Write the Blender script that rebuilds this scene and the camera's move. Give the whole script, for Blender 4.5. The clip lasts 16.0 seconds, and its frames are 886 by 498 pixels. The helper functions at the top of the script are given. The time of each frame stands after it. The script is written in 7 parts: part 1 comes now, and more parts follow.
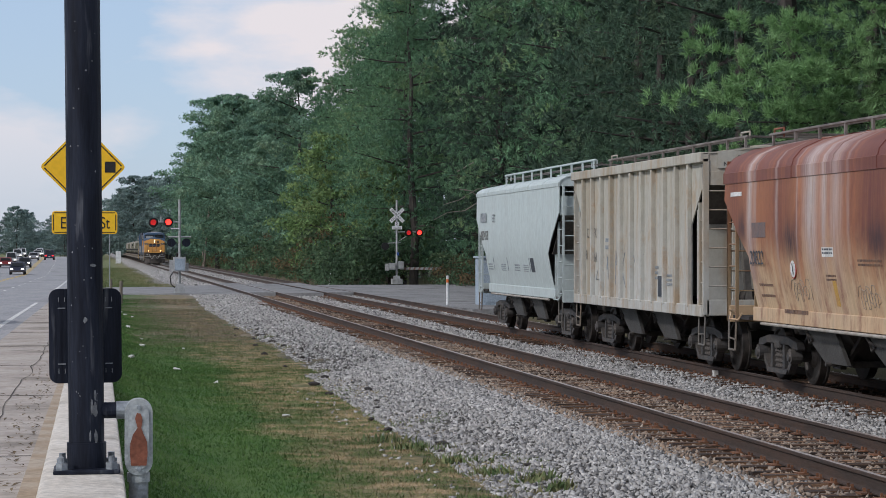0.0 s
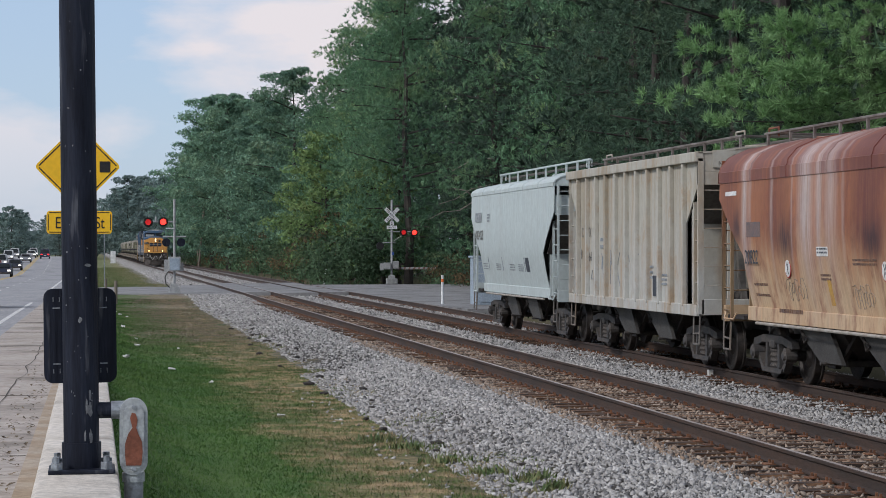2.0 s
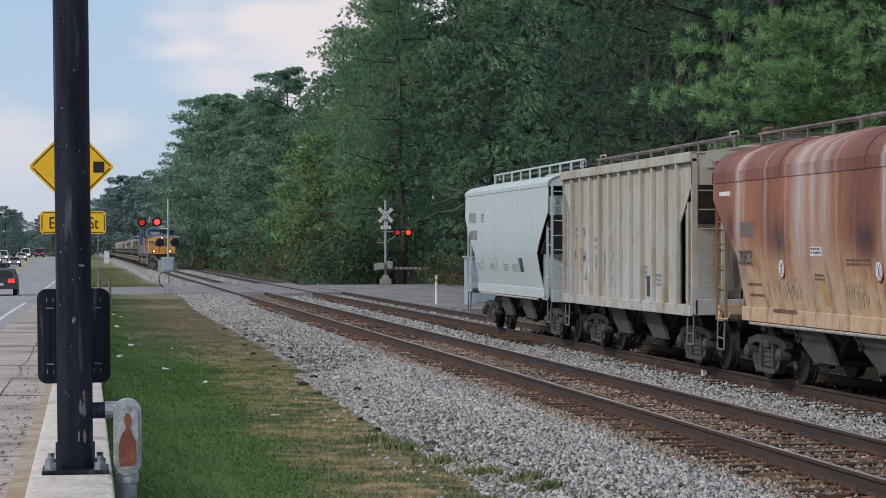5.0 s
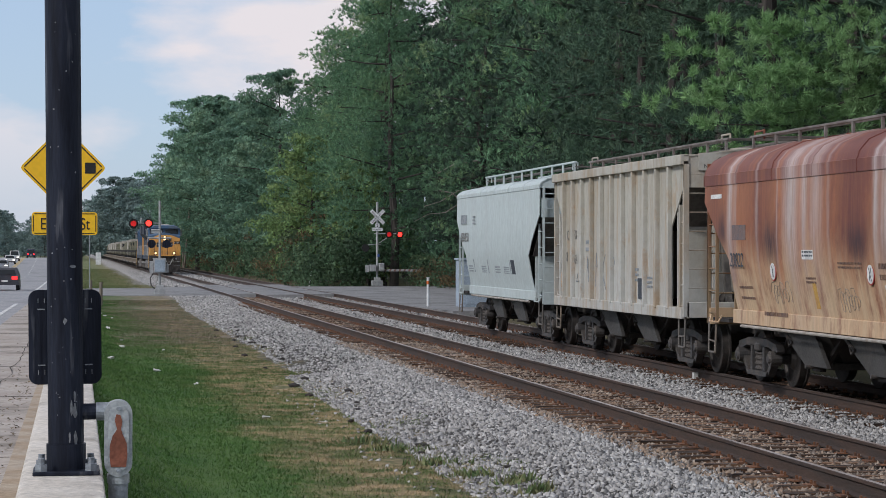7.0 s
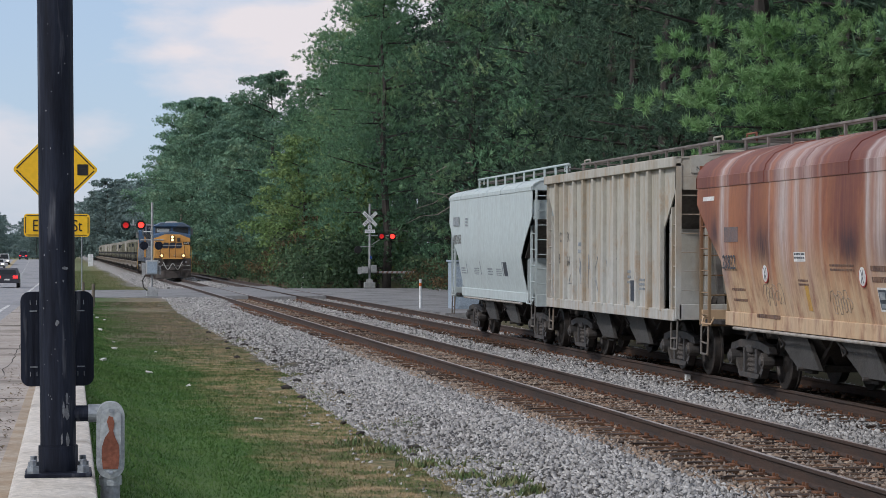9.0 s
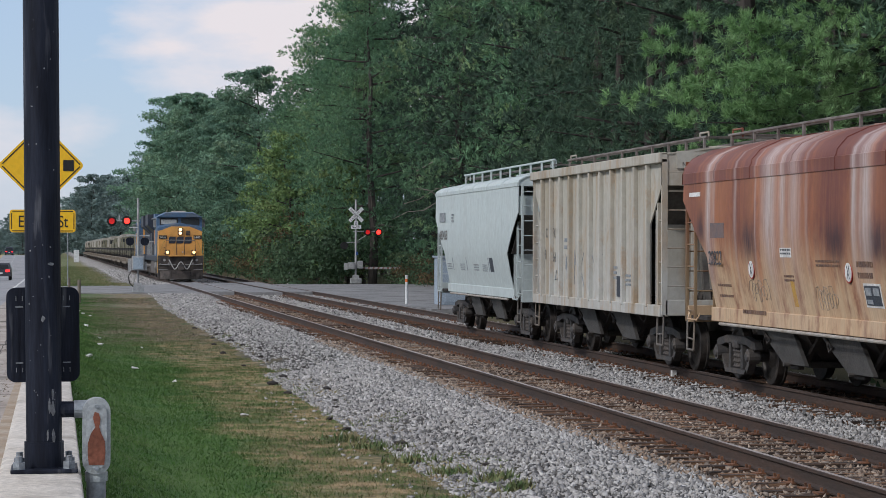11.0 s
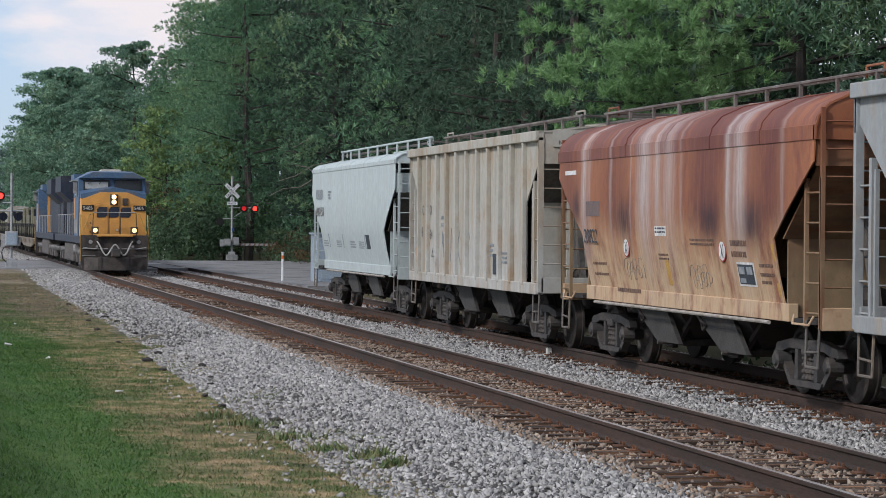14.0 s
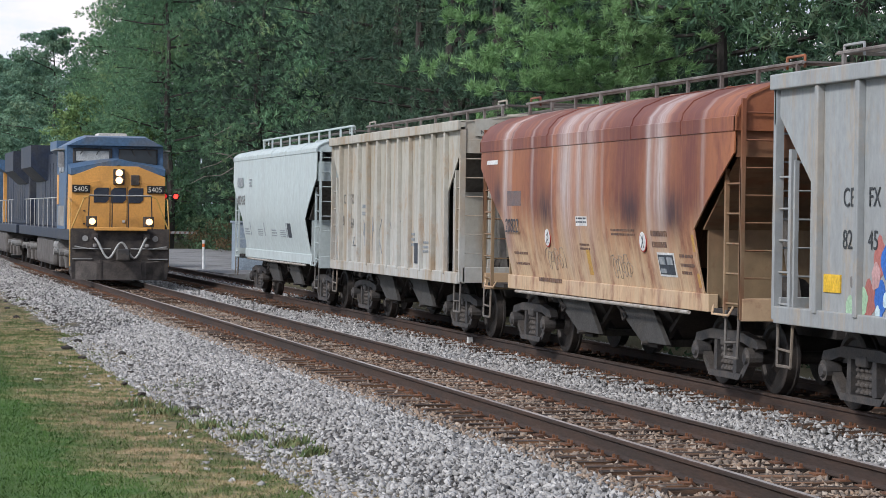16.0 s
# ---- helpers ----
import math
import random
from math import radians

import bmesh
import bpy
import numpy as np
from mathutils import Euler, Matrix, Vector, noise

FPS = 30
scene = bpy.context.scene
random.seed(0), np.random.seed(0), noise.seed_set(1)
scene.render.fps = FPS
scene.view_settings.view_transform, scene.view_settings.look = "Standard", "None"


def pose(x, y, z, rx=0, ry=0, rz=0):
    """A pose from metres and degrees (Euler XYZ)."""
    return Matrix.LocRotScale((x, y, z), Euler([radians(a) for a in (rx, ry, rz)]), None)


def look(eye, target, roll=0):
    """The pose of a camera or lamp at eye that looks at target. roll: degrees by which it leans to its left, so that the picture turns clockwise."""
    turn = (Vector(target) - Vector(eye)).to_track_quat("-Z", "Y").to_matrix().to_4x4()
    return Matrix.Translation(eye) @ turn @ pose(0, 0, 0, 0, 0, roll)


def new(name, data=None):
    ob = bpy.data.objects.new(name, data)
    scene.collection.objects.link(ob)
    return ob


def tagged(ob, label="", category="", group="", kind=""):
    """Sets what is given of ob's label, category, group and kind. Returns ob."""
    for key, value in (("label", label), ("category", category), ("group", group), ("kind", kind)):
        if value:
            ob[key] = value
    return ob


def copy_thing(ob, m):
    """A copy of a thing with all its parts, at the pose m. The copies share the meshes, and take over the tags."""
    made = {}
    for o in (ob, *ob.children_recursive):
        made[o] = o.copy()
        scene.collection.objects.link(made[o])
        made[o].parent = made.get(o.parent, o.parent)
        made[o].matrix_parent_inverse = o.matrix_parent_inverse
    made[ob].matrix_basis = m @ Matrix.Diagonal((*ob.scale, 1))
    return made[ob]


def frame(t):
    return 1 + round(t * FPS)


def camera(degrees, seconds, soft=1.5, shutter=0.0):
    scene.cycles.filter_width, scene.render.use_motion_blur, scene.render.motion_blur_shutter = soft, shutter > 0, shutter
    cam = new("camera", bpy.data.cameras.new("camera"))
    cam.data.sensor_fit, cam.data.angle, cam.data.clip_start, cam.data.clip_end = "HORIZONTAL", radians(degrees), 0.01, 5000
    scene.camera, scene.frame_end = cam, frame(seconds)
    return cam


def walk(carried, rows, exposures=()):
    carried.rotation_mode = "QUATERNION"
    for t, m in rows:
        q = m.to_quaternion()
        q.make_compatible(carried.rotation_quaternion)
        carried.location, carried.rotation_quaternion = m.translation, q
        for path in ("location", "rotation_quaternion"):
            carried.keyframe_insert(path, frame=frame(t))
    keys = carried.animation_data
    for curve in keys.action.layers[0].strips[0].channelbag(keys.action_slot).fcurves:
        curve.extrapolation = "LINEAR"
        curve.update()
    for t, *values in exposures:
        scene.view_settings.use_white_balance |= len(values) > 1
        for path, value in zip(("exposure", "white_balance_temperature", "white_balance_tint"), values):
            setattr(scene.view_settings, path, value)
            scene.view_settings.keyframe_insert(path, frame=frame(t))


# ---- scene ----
EYE = (0.0, 0.0, 2.18)
cam = camera(21.65, 16.0, soft=0.7, shutter=0.0)
PATH = [  # seconds, sideways, up, heading right of the track, tilt, lean
    (0.0, 0.0, 0.0, 8.490, -0.007, -0.003),
    (0.5, 0.0, 0.0, 8.527, -0.020, 0.019),
    (1.0, 0.0, 0.0, 8.554, 0.006, -0.033),
    (1.5, 0.0, 0.0, 8.546, -0.024, -0.058),
    (2.0, 0.0, 0.0, 8.616, -0.016, -0.037),
    (2.5, 0.0, 0.0, 8.681, -0.026, -0.065),
    (3.0, 0.0, 0.0, 8.704, -0.031, -0.081),
    (3.5, 0.0, 0.0, 8.732, -0.007, -0.048),
    (4.0, 0.0, 0.0, 8.721, -0.010, -0.042),
    (6.5, 0.0, 0.0, 8.941, 0.000, 0.042),
    (7.0, 0.0, 0.0, 8.974, 0.038, 0.112),
    (7.5, 0.0, 0.0, 8.985, 0.077, 0.111),
    (8.0, 0.0, 0.0, 9.054, 0.085, 0.144),
    (8.5, 0.0, 0.0, 9.096, 0.074, 0.165),
    (9.0, 0.0, 0.0, 9.161, 0.087, 0.145),
    (9.5, 0.0, 0.0, 9.305, 0.004, 0.210),
    (12.0, 0.0, 0.0, 9.578, -0.032, 0.124),
    (12.5, 0.0, 0.0, 9.697, -0.192, 0.233),
    (13.0, 0.0, 0.0, 10.282, -0.112, 0.209),
    (13.5, 0.0, 0.0, 10.576, -0.347, 0.253),
    (14.0, 0.0, 0.0, 12.558, -0.566, 0.433),
    (14.5, 0.0, 0.0, 12.843, -0.672, 0.463),
    (15.0, 0.0, 0.0, 14.241, -0.637, 0.543),
    (15.5, 0.0, 0.0, 14.686, -0.822, 0.520),
    (16.0, 0.0, 0.0, 14.503, -0.816, 0.735),
]


def camera_pose(side, up, heading, tilt, lean):
    """Heading in degrees to the right of the track's direction (+y)."""
    a, b = radians(heading), radians(tilt)
    c, s = math.cos(radians(8.49)), math.sin(radians(8.49))
    eye = Vector((EYE[0] + side * c, EYE[1] - side * s, EYE[2] + up))
    ahead = Vector((math.sin(a) * math.cos(b), math.cos(a) * math.cos(b), math.sin(b)))
    return look(eye, eye + ahead, lean)


walk(cam, [(t, camera_pose(*row)) for t, *row in PATH],
     exposures=[(0.0, 0.45, 6250, 12), (12.5, 0.47, 6250, 12), (13.5, 0.58, 6250, 12), (14.0, 0.6, 6250, 12), (15.0, 0.72, 6250, 12), (15.5, 0.85, 6250, 12), (16.0, 0.9, 6250, 12)])

# ---- world and light: a hazy bright afternoon, soft shadows ----
world = bpy.data.worlds.new("sky")
scene.world = world
world.use_nodes = True
wn, wl = world.node_tree.nodes, world.node_tree.links
wn.clear()
w_out, w_bg = wn.new("ShaderNodeOutputWorld"), wn.new("ShaderNodeBackground")
w_sky = wn.new("ShaderNodeTexSky")
w_sky.sky_type, w_sky.sun_disc = "NISHITA", False
w_sky.sun_elevation, w_sky.sun_rotation = radians(36), radians(241)
w_sky.air_density, w_sky.dust_density, w_sky.ozone_density = 1.0, 0.6, 3.0
w_co, w_map = wn.new("ShaderNodeTexCoord"), wn.new("ShaderNodeMapping")
w_map.inputs["Scale"].default_value = (5.0, 5.0, 14.0)
w_map.inputs["Location"].default_value = (0.35, 0.1, 0.3)
w_noise, w_ramp, w_mix = wn.new("ShaderNodeTexNoise"), wn.new("ShaderNodeValToRGB"), wn.new("ShaderNodeMix")
w_noise.inputs["Scale"].default_value, w_noise.inputs["Detail"].default_value = 1.3, 7
w_noise.inputs["Roughness"].default_value = 0.52
w_ramp.color_ramp.elements[0].position, w_ramp.color_ramp.elements[1].position = 0.45, 0.57
w_mix.data_type = "RGBA"
w_mix.inputs[7].default_value = (5.9, 5.5, 5.5, 1)
w_haze = wn.new("ShaderNodeMix")
w_haze.data_type = "RGBA"
w_haze.inputs[0].default_value = 0.7
w_haze.inputs[7].default_value = (3.2, 4.0, 5.2, 1)
wl.new(w_co.outputs["Generated"], w_map.inputs["Vector"])
wl.new(w_map.outputs["Vector"], w_noise.inputs["Vector"])
wl.new(w_noise.outputs["Fac"], w_ramp.inputs["Fac"])
w_sep, w_low, w_mul = wn.new("ShaderNodeSeparateXYZ"), wn.new("ShaderNodeMapRange"), wn.new("ShaderNodeMath")
w_low.inputs[1].default_value, w_low.inputs[2].default_value, w_low.inputs[3].default_value = 0.02, 0.075, 0.3
w_mul.operation = "MULTIPLY"
wl.new(w_co.outputs["Generated"], w_sep.inputs[0])
wl.new(w_sep.outputs[2], w_low.inputs[0])
wl.new(w_ramp.outputs["Color"], w_mul.inputs[0])
wl.new(w_low.outputs[0], w_mul.inputs[1])
wl.new(w_mul.outputs[0], w_mix.inputs[0])
wl.new(w_sky.outputs["Color"], w_haze.inputs[6])
wl.new(w_haze.outputs[2], w_mix.inputs[6])
wl.new(w_mix.outputs[2], w_bg.inputs["Color"])
w_bg.inputs["Strength"].default_value = 0.1
wl.new(w_bg.outputs["Background"], w_out.inputs["Surface"])

sun = new("sun", bpy.data.lights.new("sun", "SUN"))
sun.data.energy, sun.data.angle, sun.data.color = 1.6, radians(8), (1.0, 0.97, 0.93)
sun.matrix_world = look((-62, -34, 52), (0, 0, 0))

# ---- materials ----


def material(name, color, rough=0.7, metal=0.0, second=None, scale=3.0, low=0.4, high=0.6, grain=0.25,
             bump=0.3, bump_scale=40.0, stretch=(1, 1, 1), third=None, third_scale=0.6, third_range=(0.55, 0.7),
             spec=0.4, vary=0.0, space="Object"):
    """Two-scale procedural surface: base and second colour by noise, fine grain, bump; third colour as stains."""
    m = bpy.data.materials.new(name)
    m.use_nodes = True
    n, l = m.node_tree.nodes, m.node_tree.links
    b = n["Principled BSDF"]
    co, mp = n.new("ShaderNodeTexCoord"), n.new("ShaderNodeMapping")
    mp.inputs["Scale"].default_value = stretch
    l.new(co.outputs[space], mp.inputs["Vector"])

    def mix(fac, a, c, mode="MIX"):
        k = n.new("ShaderNodeMix")
        k.data_type, k.blend_type = "RGBA", mode
        for slot, v in ((0, fac), (6, a), (7, c)):
            if isinstance(v, (int, float)):
                k.inputs[slot].default_value = v
            elif isinstance(v, tuple):
                k.inputs[slot].default_value = (*v[:3], 1)
            else:
                l.new(v, k.inputs[slot])
        return k.outputs[2]

    def noise_fac(sc, lo, hi, detail=5):
        t = n.new("ShaderNodeTexNoise")
        t.inputs["Scale"].default_value, t.inputs["Detail"].default_value = sc, detail
        l.new(mp.outputs["Vector"], t.inputs["Vector"])
        r = n.new("ShaderNodeMapRange")
        r.inputs[1].default_value, r.inputs[2].default_value = lo, hi
        l.new(t.outputs["Fac"], r.inputs[0])
        return r.outputs[0]

    out = mix(noise_fac(scale, low, high), color, second or tuple(c * 0.8 for c in color))
    if third:
        out = mix(noise_fac(third_scale, *third_range), out, third)
    g = mix(noise_fac(scale * 9, 0.3, 0.7, 3), (1 - grain,) * 3, (1 + grain * 0.5,) * 3)
    out = mix(1.0, out, g, "MULTIPLY")
    if vary:
        info = n.new("ShaderNodeObjectInfo")
        r = n.new("ShaderNodeMapRange")
        r.inputs[3].default_value, r.inputs[4].default_value = 1 - vary, 1 + vary
        l.new(info.outputs["Random"], r.inputs[0])
        out = mix(1.0, out, r.outputs[0], "MULTIPLY")
    l.new(out, b.inputs["Base Color"])
    b.inputs["Roughness"].default_value, b.inputs["Metallic"].default_value = rough, metal
    b.inputs["Specular IOR Level"].default_value = spec
    if bump:
        t = n.new("ShaderNodeTexNoise")
        t.inputs["Scale"].default_value, t.inputs["Detail"].default_value = bump_scale, 4
        l.new(mp.outputs["Vector"], t.inputs["Vector"])
        k = n.new("ShaderNodeBump")
        k.inputs["Strength"].default_value, k.inputs["Distance"].default_value = bump, 0.02
        l.new(t.outputs["Fac"], k.inputs["Height"])
        l.new(k.outputs["Normal"], b.inputs["Normal"])
    return m


def glow(name, color, strength):
    m = bpy.data.materials.new(name)
    m.use_nodes = True
    b = m.node_tree.nodes["Principled BSDF"]
    b.inputs["Base Color"].default_value = (*color, 1)
    b.inputs["Emission Color"].default_value = (*color, 1)
    b.inputs["Emission Strength"].default_value = strength
    return m


# ---- mesh helpers ----


def part(name, bm, mat, parent=None, label=""):
    """Links a bmesh as one mesh object, under a thing or a part."""
    me = bpy.data.meshes.new(name)
    bm.to_mesh(me)
    bm.free()
    if mat is not None:
        me.materials.append(mat)
    ob = new(name, me)
    ob.parent = parent
    if label:
        ob["label"] = label
    return ob


def box(bm, x0, x1, y0, y1, z0, z1, bevel=0.0):
    r = bmesh.ops.create_cube(bm, size=1.0, matrix=Matrix.LocRotScale(
        ((x0 + x1) / 2, (y0 + y1) / 2, (z0 + z1) / 2), None, (abs(x1 - x0), abs(y1 - y0), abs(z1 - z0))))
    if bevel:
        vs = set(r["verts"])
        es = [e for e in bm.edges if e.verts[0] in vs and e.verts[1] in vs]
        bmesh.ops.bevel(bm, geom=es, offset=bevel, segments=2, affect="EDGES", profile=0.5)
    return bm


def boxes(*dims, bevel=0.0):
    bm = bmesh.new()
    for d in dims:
        box(bm, *d, bevel=bevel)
    return bm


def rod(bm, a, b, r, r2=None, seg=8):
    a, b = Vector(a), Vector(b)
    d = b - a
    if d.length < 1e-6:
        return bm
    q = Vector((0, 0, 1)).rotation_difference(d.normalized())
    bmesh.ops.create_cone(bm, cap_ends=True, segments=seg, radius1=r, radius2=r if r2 is None else r2, depth=d.length,
                          matrix=Matrix.LocRotScale((a + b) / 2, q, None))
    return bm


def rods(pairs, r, seg=8):
    bm = bmesh.new()
    for a, b in pairs:
        rod(bm, a, b, r, seg=seg)
    return bm


def bent(points, r, seg=8):
    return rods(list(zip(points[:-1], points[1:])), r, seg)


def prism(bm, outline, axis, a, b):
    """Extrudes a flat outline of (u, v) along axis 'x', 'y' or 'z' from a to b."""
    def at(u, v, w):
        return {"x": (w, u, v), "y": (u, w, v), "z": (u, v, w)}[axis]
    v0 = [bm.verts.new(at(u, v, a)) for u, v in outline]
    v1 = [bm.verts.new(at(u, v, b)) for u, v in outline]
    n = len(outline)
    fs = [bm.faces.new(v0), bm.faces.new(v1)]
    for i in range(n):
        fs.append(bm.faces.new((v0[i], v0[(i + 1) % n], v1[(i + 1) % n], v1[i])))
    bmesh.ops.recalc_face_normals(bm, faces=fs)
    return bm


def prisms(axis, *items):
    bm = bmesh.new()
    for outline, a, b in items:
        prism(bm, outline, axis, a, b)
    return bm


def empty(name, m, label, category, group=""):
    ob = new(name)
    ob.matrix_world = m
    return tagged(ob, label, category, group)


def mesh_np(name, verts, faces, mat):
    me = bpy.data.meshes.new(name)
    me.from_pydata(verts, [], faces)
    me.materials.append(mat)
    return new(name, me)


def smooth(ob, angle=40):
    for p in ob.data.polygons:
        p.use_smooth = True
    ob.data.set_sharp_from_angle(angle=radians(angle))
    return ob

# ---- setting: tracks run along +y, rail tops at z = 0 ----
MAIN_X, SIDING_X, GAUGE = 8.2, 12.1, 1.505
ROAD_KEYS = ((-60, 0.75), (10, 0.68), (40, 0.35), (122, -0.2), (270, -0.75), (335, -0.4), (450, 0.5), (480, 0.62), (600, 0.3), (1500, -3.0))


def road_z(y):
    ys, zs = zip(*ROAD_KEYS)
    return float(np.interp(y, ys, zs))


def road_right(y):
    return float(np.interp(y, (-60, 60, 122, 270, 450, 600, 1500), (-1.95, -1.95, -1.95, -1.95, -3.9, -6.5, -22.0)))


def step(a, b, v):
    k = min(1.0, max(0.0, (v - a) / (b - a)))
    return k * k * (3 - 2 * k)


def ground_z(x, y):
    verge = -0.42 + 0.06 * noise.noise((x * 0.3, y * 0.12, 0.0)) - 0.04 * step(1.0, 3.5, x)
    bed = -0.25
    far_verge = -0.42 + 0.35 * step(20, 60, x)
    r = road_z(y)
    if x < road_right(y) + 1.4:
        return r - 0.16
    z = (r - 0.16) + (verge - r + 0.16) * step(road_right(y) + 1.4, 1.6, x)
    z += (bed - z) * step(4.3 + 0.5 * noise.noise((1.0, y * 0.2, 4.0)), 6.6, x)
    z += (far_verge - z) * step(13.9, 15.6, x)
    if -0.6 < x < 7.3:
        z += (-0.145 + 0.03 * noise.noise((x * 0.5, y * 0.3, 3.0)) - z) * step(98, 114, y) * (1 - step(149, 166, y)) * step(-0.6, 1.0, x)
    return z


def position_mix(name, stops, wobble=1.6, wobble_scale=0.35, rough=0.9, bump=0.6, bump_scale=30.0, detail=()):
    """Ground cover that changes with the distance from the road (x); stops: (x, colour a, colour b)."""
    m = bpy.data.materials.new(name)
    m.use_nodes = True
    n, l = m.node_tree.nodes, m.node_tree.links
    b = n["Principled BSDF"]
    geo, sep = n.new("ShaderNodeNewGeometry"), n.new("ShaderNodeSeparateXYZ")
    l.new(geo.outputs["Position"], sep.inputs[0])

    def tex(sc, det=6):
        t = n.new("ShaderNodeTexNoise")
        t.inputs["Scale"].default_value, t.inputs["Detail"].default_value = sc, det
        l.new(geo.outputs["Position"], t.inputs["Vector"])
        return t.outputs["Fac"]

    def math_node(op, a, c):
        k = n.new("ShaderNodeMath")
        k.operation = op
        for i, v in enumerate((a, c)):
            if isinstance(v, (int, float)):
                k.inputs[i].default_value = v
            else:
                l.new(v, k.inputs[i])
        return k.outputs[0]

    x = math_node("ADD", sep.outputs[0], math_node("MULTIPLY", math_node("SUBTRACT", tex(wobble_scale), 0.5), wobble * 2))
    x = math_node("ADD", x, math_node("MULTIPLY", math_node("SUBTRACT", tex(2.5), 0.5), wobble * 1.2))

    def mix(f, a, c, mode="MIX"):
        k = n.new("ShaderNodeMix")
        k.data_type, k.blend_type = "RGBA", mode
        for slot, v in ((0, f), (6, a), (7, c)):
            if isinstance(v, (int, float)):
                k.inputs[slot].default_value = v
            elif isinstance(v, tuple):
                k.inputs[slot].default_value = (*v, 1)
            else:
                l.new(v, k.inputs[slot])
        return k.outputs[2]

    def ranged(v, lo, hi):
        r = n.new("ShaderNodeMapRange")
        r.inputs[1].default_value, r.inputs[2].default_value = lo, hi
        l.new(v, r.inputs[0])
        return r.outputs[0]

    patch, fine = ranged(tex(1.1), 0.35, 0.65), ranged(tex(14.0), 0.3, 0.7)
    blotch = ranged(math_node("ADD", math_node("MULTIPLY", tex(1.9), 0.75), math_node("MULTIPLY", tex(9.0), 0.25)), 0.38, 0.55)
    out = mix(patch, stops[0][1], stops[0][2])
    for x0, ca, cb in stops[1:]:
        out = mix(ranged(x, x0 - 0.5, x0 + 0.5), out, mix(blotch if x0 < 4 else fine, ca, cb))
    far = ranged(sep.outputs[1], 124, 150)
    out = mix(math_node("MULTIPLY", math_node("MULTIPLY", far, 0.75), math_node("SUBTRACT", 1.0, ranged(x, 4.0, 5.0))), out, mix(patch, (0.135, 0.165, 0.07), (0.215, 0.20, 0.115)))
    gravel = math_node("MULTIPLY", math_node("MULTIPLY", ranged(sep.outputs[1], 70, 120), ranged(x, 4.2, 5.0)), math_node("SUBTRACT", 1.0, ranged(x, 14.0, 15.0)))
    out = mix(gravel, out, mix(fine, (0.22, 0.21, 0.195), (0.42, 0.40, 0.375)))
    dirt = math_node("MULTIPLY", ranged(math_node("ADD", sep.outputs[1], math_node("MULTIPLY", tex(0.5), 30.0)), 70, 84), ranged(math_node("ADD", x, math_node("MULTIPLY", math_node("SUBTRACT", tex(0.9), 0.5), 4.0)), 0.7, 2.4))
    dirt = math_node("MULTIPLY", dirt, math_node("SUBTRACT", 1.0, ranged(sep.outputs[1], 116, 124)))
    dirt = math_node("MULTIPLY", dirt, math_node("SUBTRACT", 1.0, ranged(x, 4.4, 5.2)))
    dirt = math_node("MULTIPLY", dirt, ranged(tex(3.0), 0.3, 0.6))
    out = mix(dirt, out, mix(fine, (0.17, 0.145, 0.105), (0.25, 0.205, 0.155)))
    out = mix(1.0, out, mix(fine, (0.8,) * 3, (1.15,) * 3), "MULTIPLY")
    out = mix(1.0, out, mix(ranged(tex(0.25), 0.3, 0.7), (0.8,) * 3, (1.12,) * 3), "MULTIPLY")
    l.new(out, b.inputs["Base Color"])
    b.inputs["Roughness"].default_value = rough
    b.inputs["Specular IOR Level"].default_value = 0.2
    k = n.new("ShaderNodeBump")
    k.inputs["Strength"].default_value, k.inputs["Distance"].default_value = bump, 0.05
    l.new(tex(bump_scale, 4), k.inputs["Height"])
    l.new(k.outputs["Normal"], b.inputs["Normal"])
    return m


GRASS, GRASS2 = (0.050, 0.110, 0.027), (0.075, 0.132, 0.036)
DEAD, DEAD2 = (0.37, 0.275, 0.16), (0.125, 0.125, 0.055)
# stop at 4.6: nearly black bed, shade between the ballast stones painted in
m_ground = position_mix("verge", ((0, GRASS, GRASS2), (2.7, DEAD, DEAD2), (4.6, (0.10, 0.093, 0.085), (0.04, 0.037, 0.034)),
                                  (14.6, (0.16, 0.12, 0.08), (0.07, 0.08, 0.035)), (17.5, (0.07, 0.065, 0.03), (0.04, 0.05, 0.02))))
m_blades = position_mix("grass_blades", ((0, (0.055, 0.122, 0.029), (0.082, 0.146, 0.04)), (2.8, (0.40, 0.305, 0.18), (0.10, 0.145, 0.05))), bump=0.0)
m_asphalt = material("asphalt", (0.27, 0.275, 0.285), 0.85, second=(0.31, 0.31, 0.315), scale=1.2, bump_scale=60, third=(0.21, 0.215, 0.22),
                     third_scale=0.25, stretch=(1, 0.25, 1))
m_crossing = material("pale_asphalt", (0.25, 0.25, 0.25), 0.85, second=(0.19, 0.19, 0.19), scale=0.6, bump_scale=50, third=(0.12, 0.12, 0.12))
m_sidewalk = material("sidewalk_concrete", (0.42, 0.375, 0.33), 0.9, second=(0.35, 0.305, 0.265), scale=0.9, bump_scale=50,
                      third=(0.19, 0.165, 0.135), third_scale=0.5)
m_wall = material("wall_concrete", (0.60, 0.555, 0.49), 0.9, second=(0.52, 0.475, 0.41), scale=4, bump_scale=70, third=(0.27, 0.24, 0.2),
                  third_scale=2.2, third_range=(0.56, 0.72))
m_ledge = material("stained_ledge", (0.33, 0.25, 0.17), 0.9, second=(0.40, 0.33, 0.25), scale=2, bump_scale=60)
m_line = material("worn_white_line", (0.7, 0.7, 0.68), 0.8, second=(0.45, 0.45, 0.44), scale=3)
m_yellow_line = material("worn_yellow_line", (0.55, 0.38, 0.1), 0.8, second=(0.4, 0.3, 0.12), scale=3)
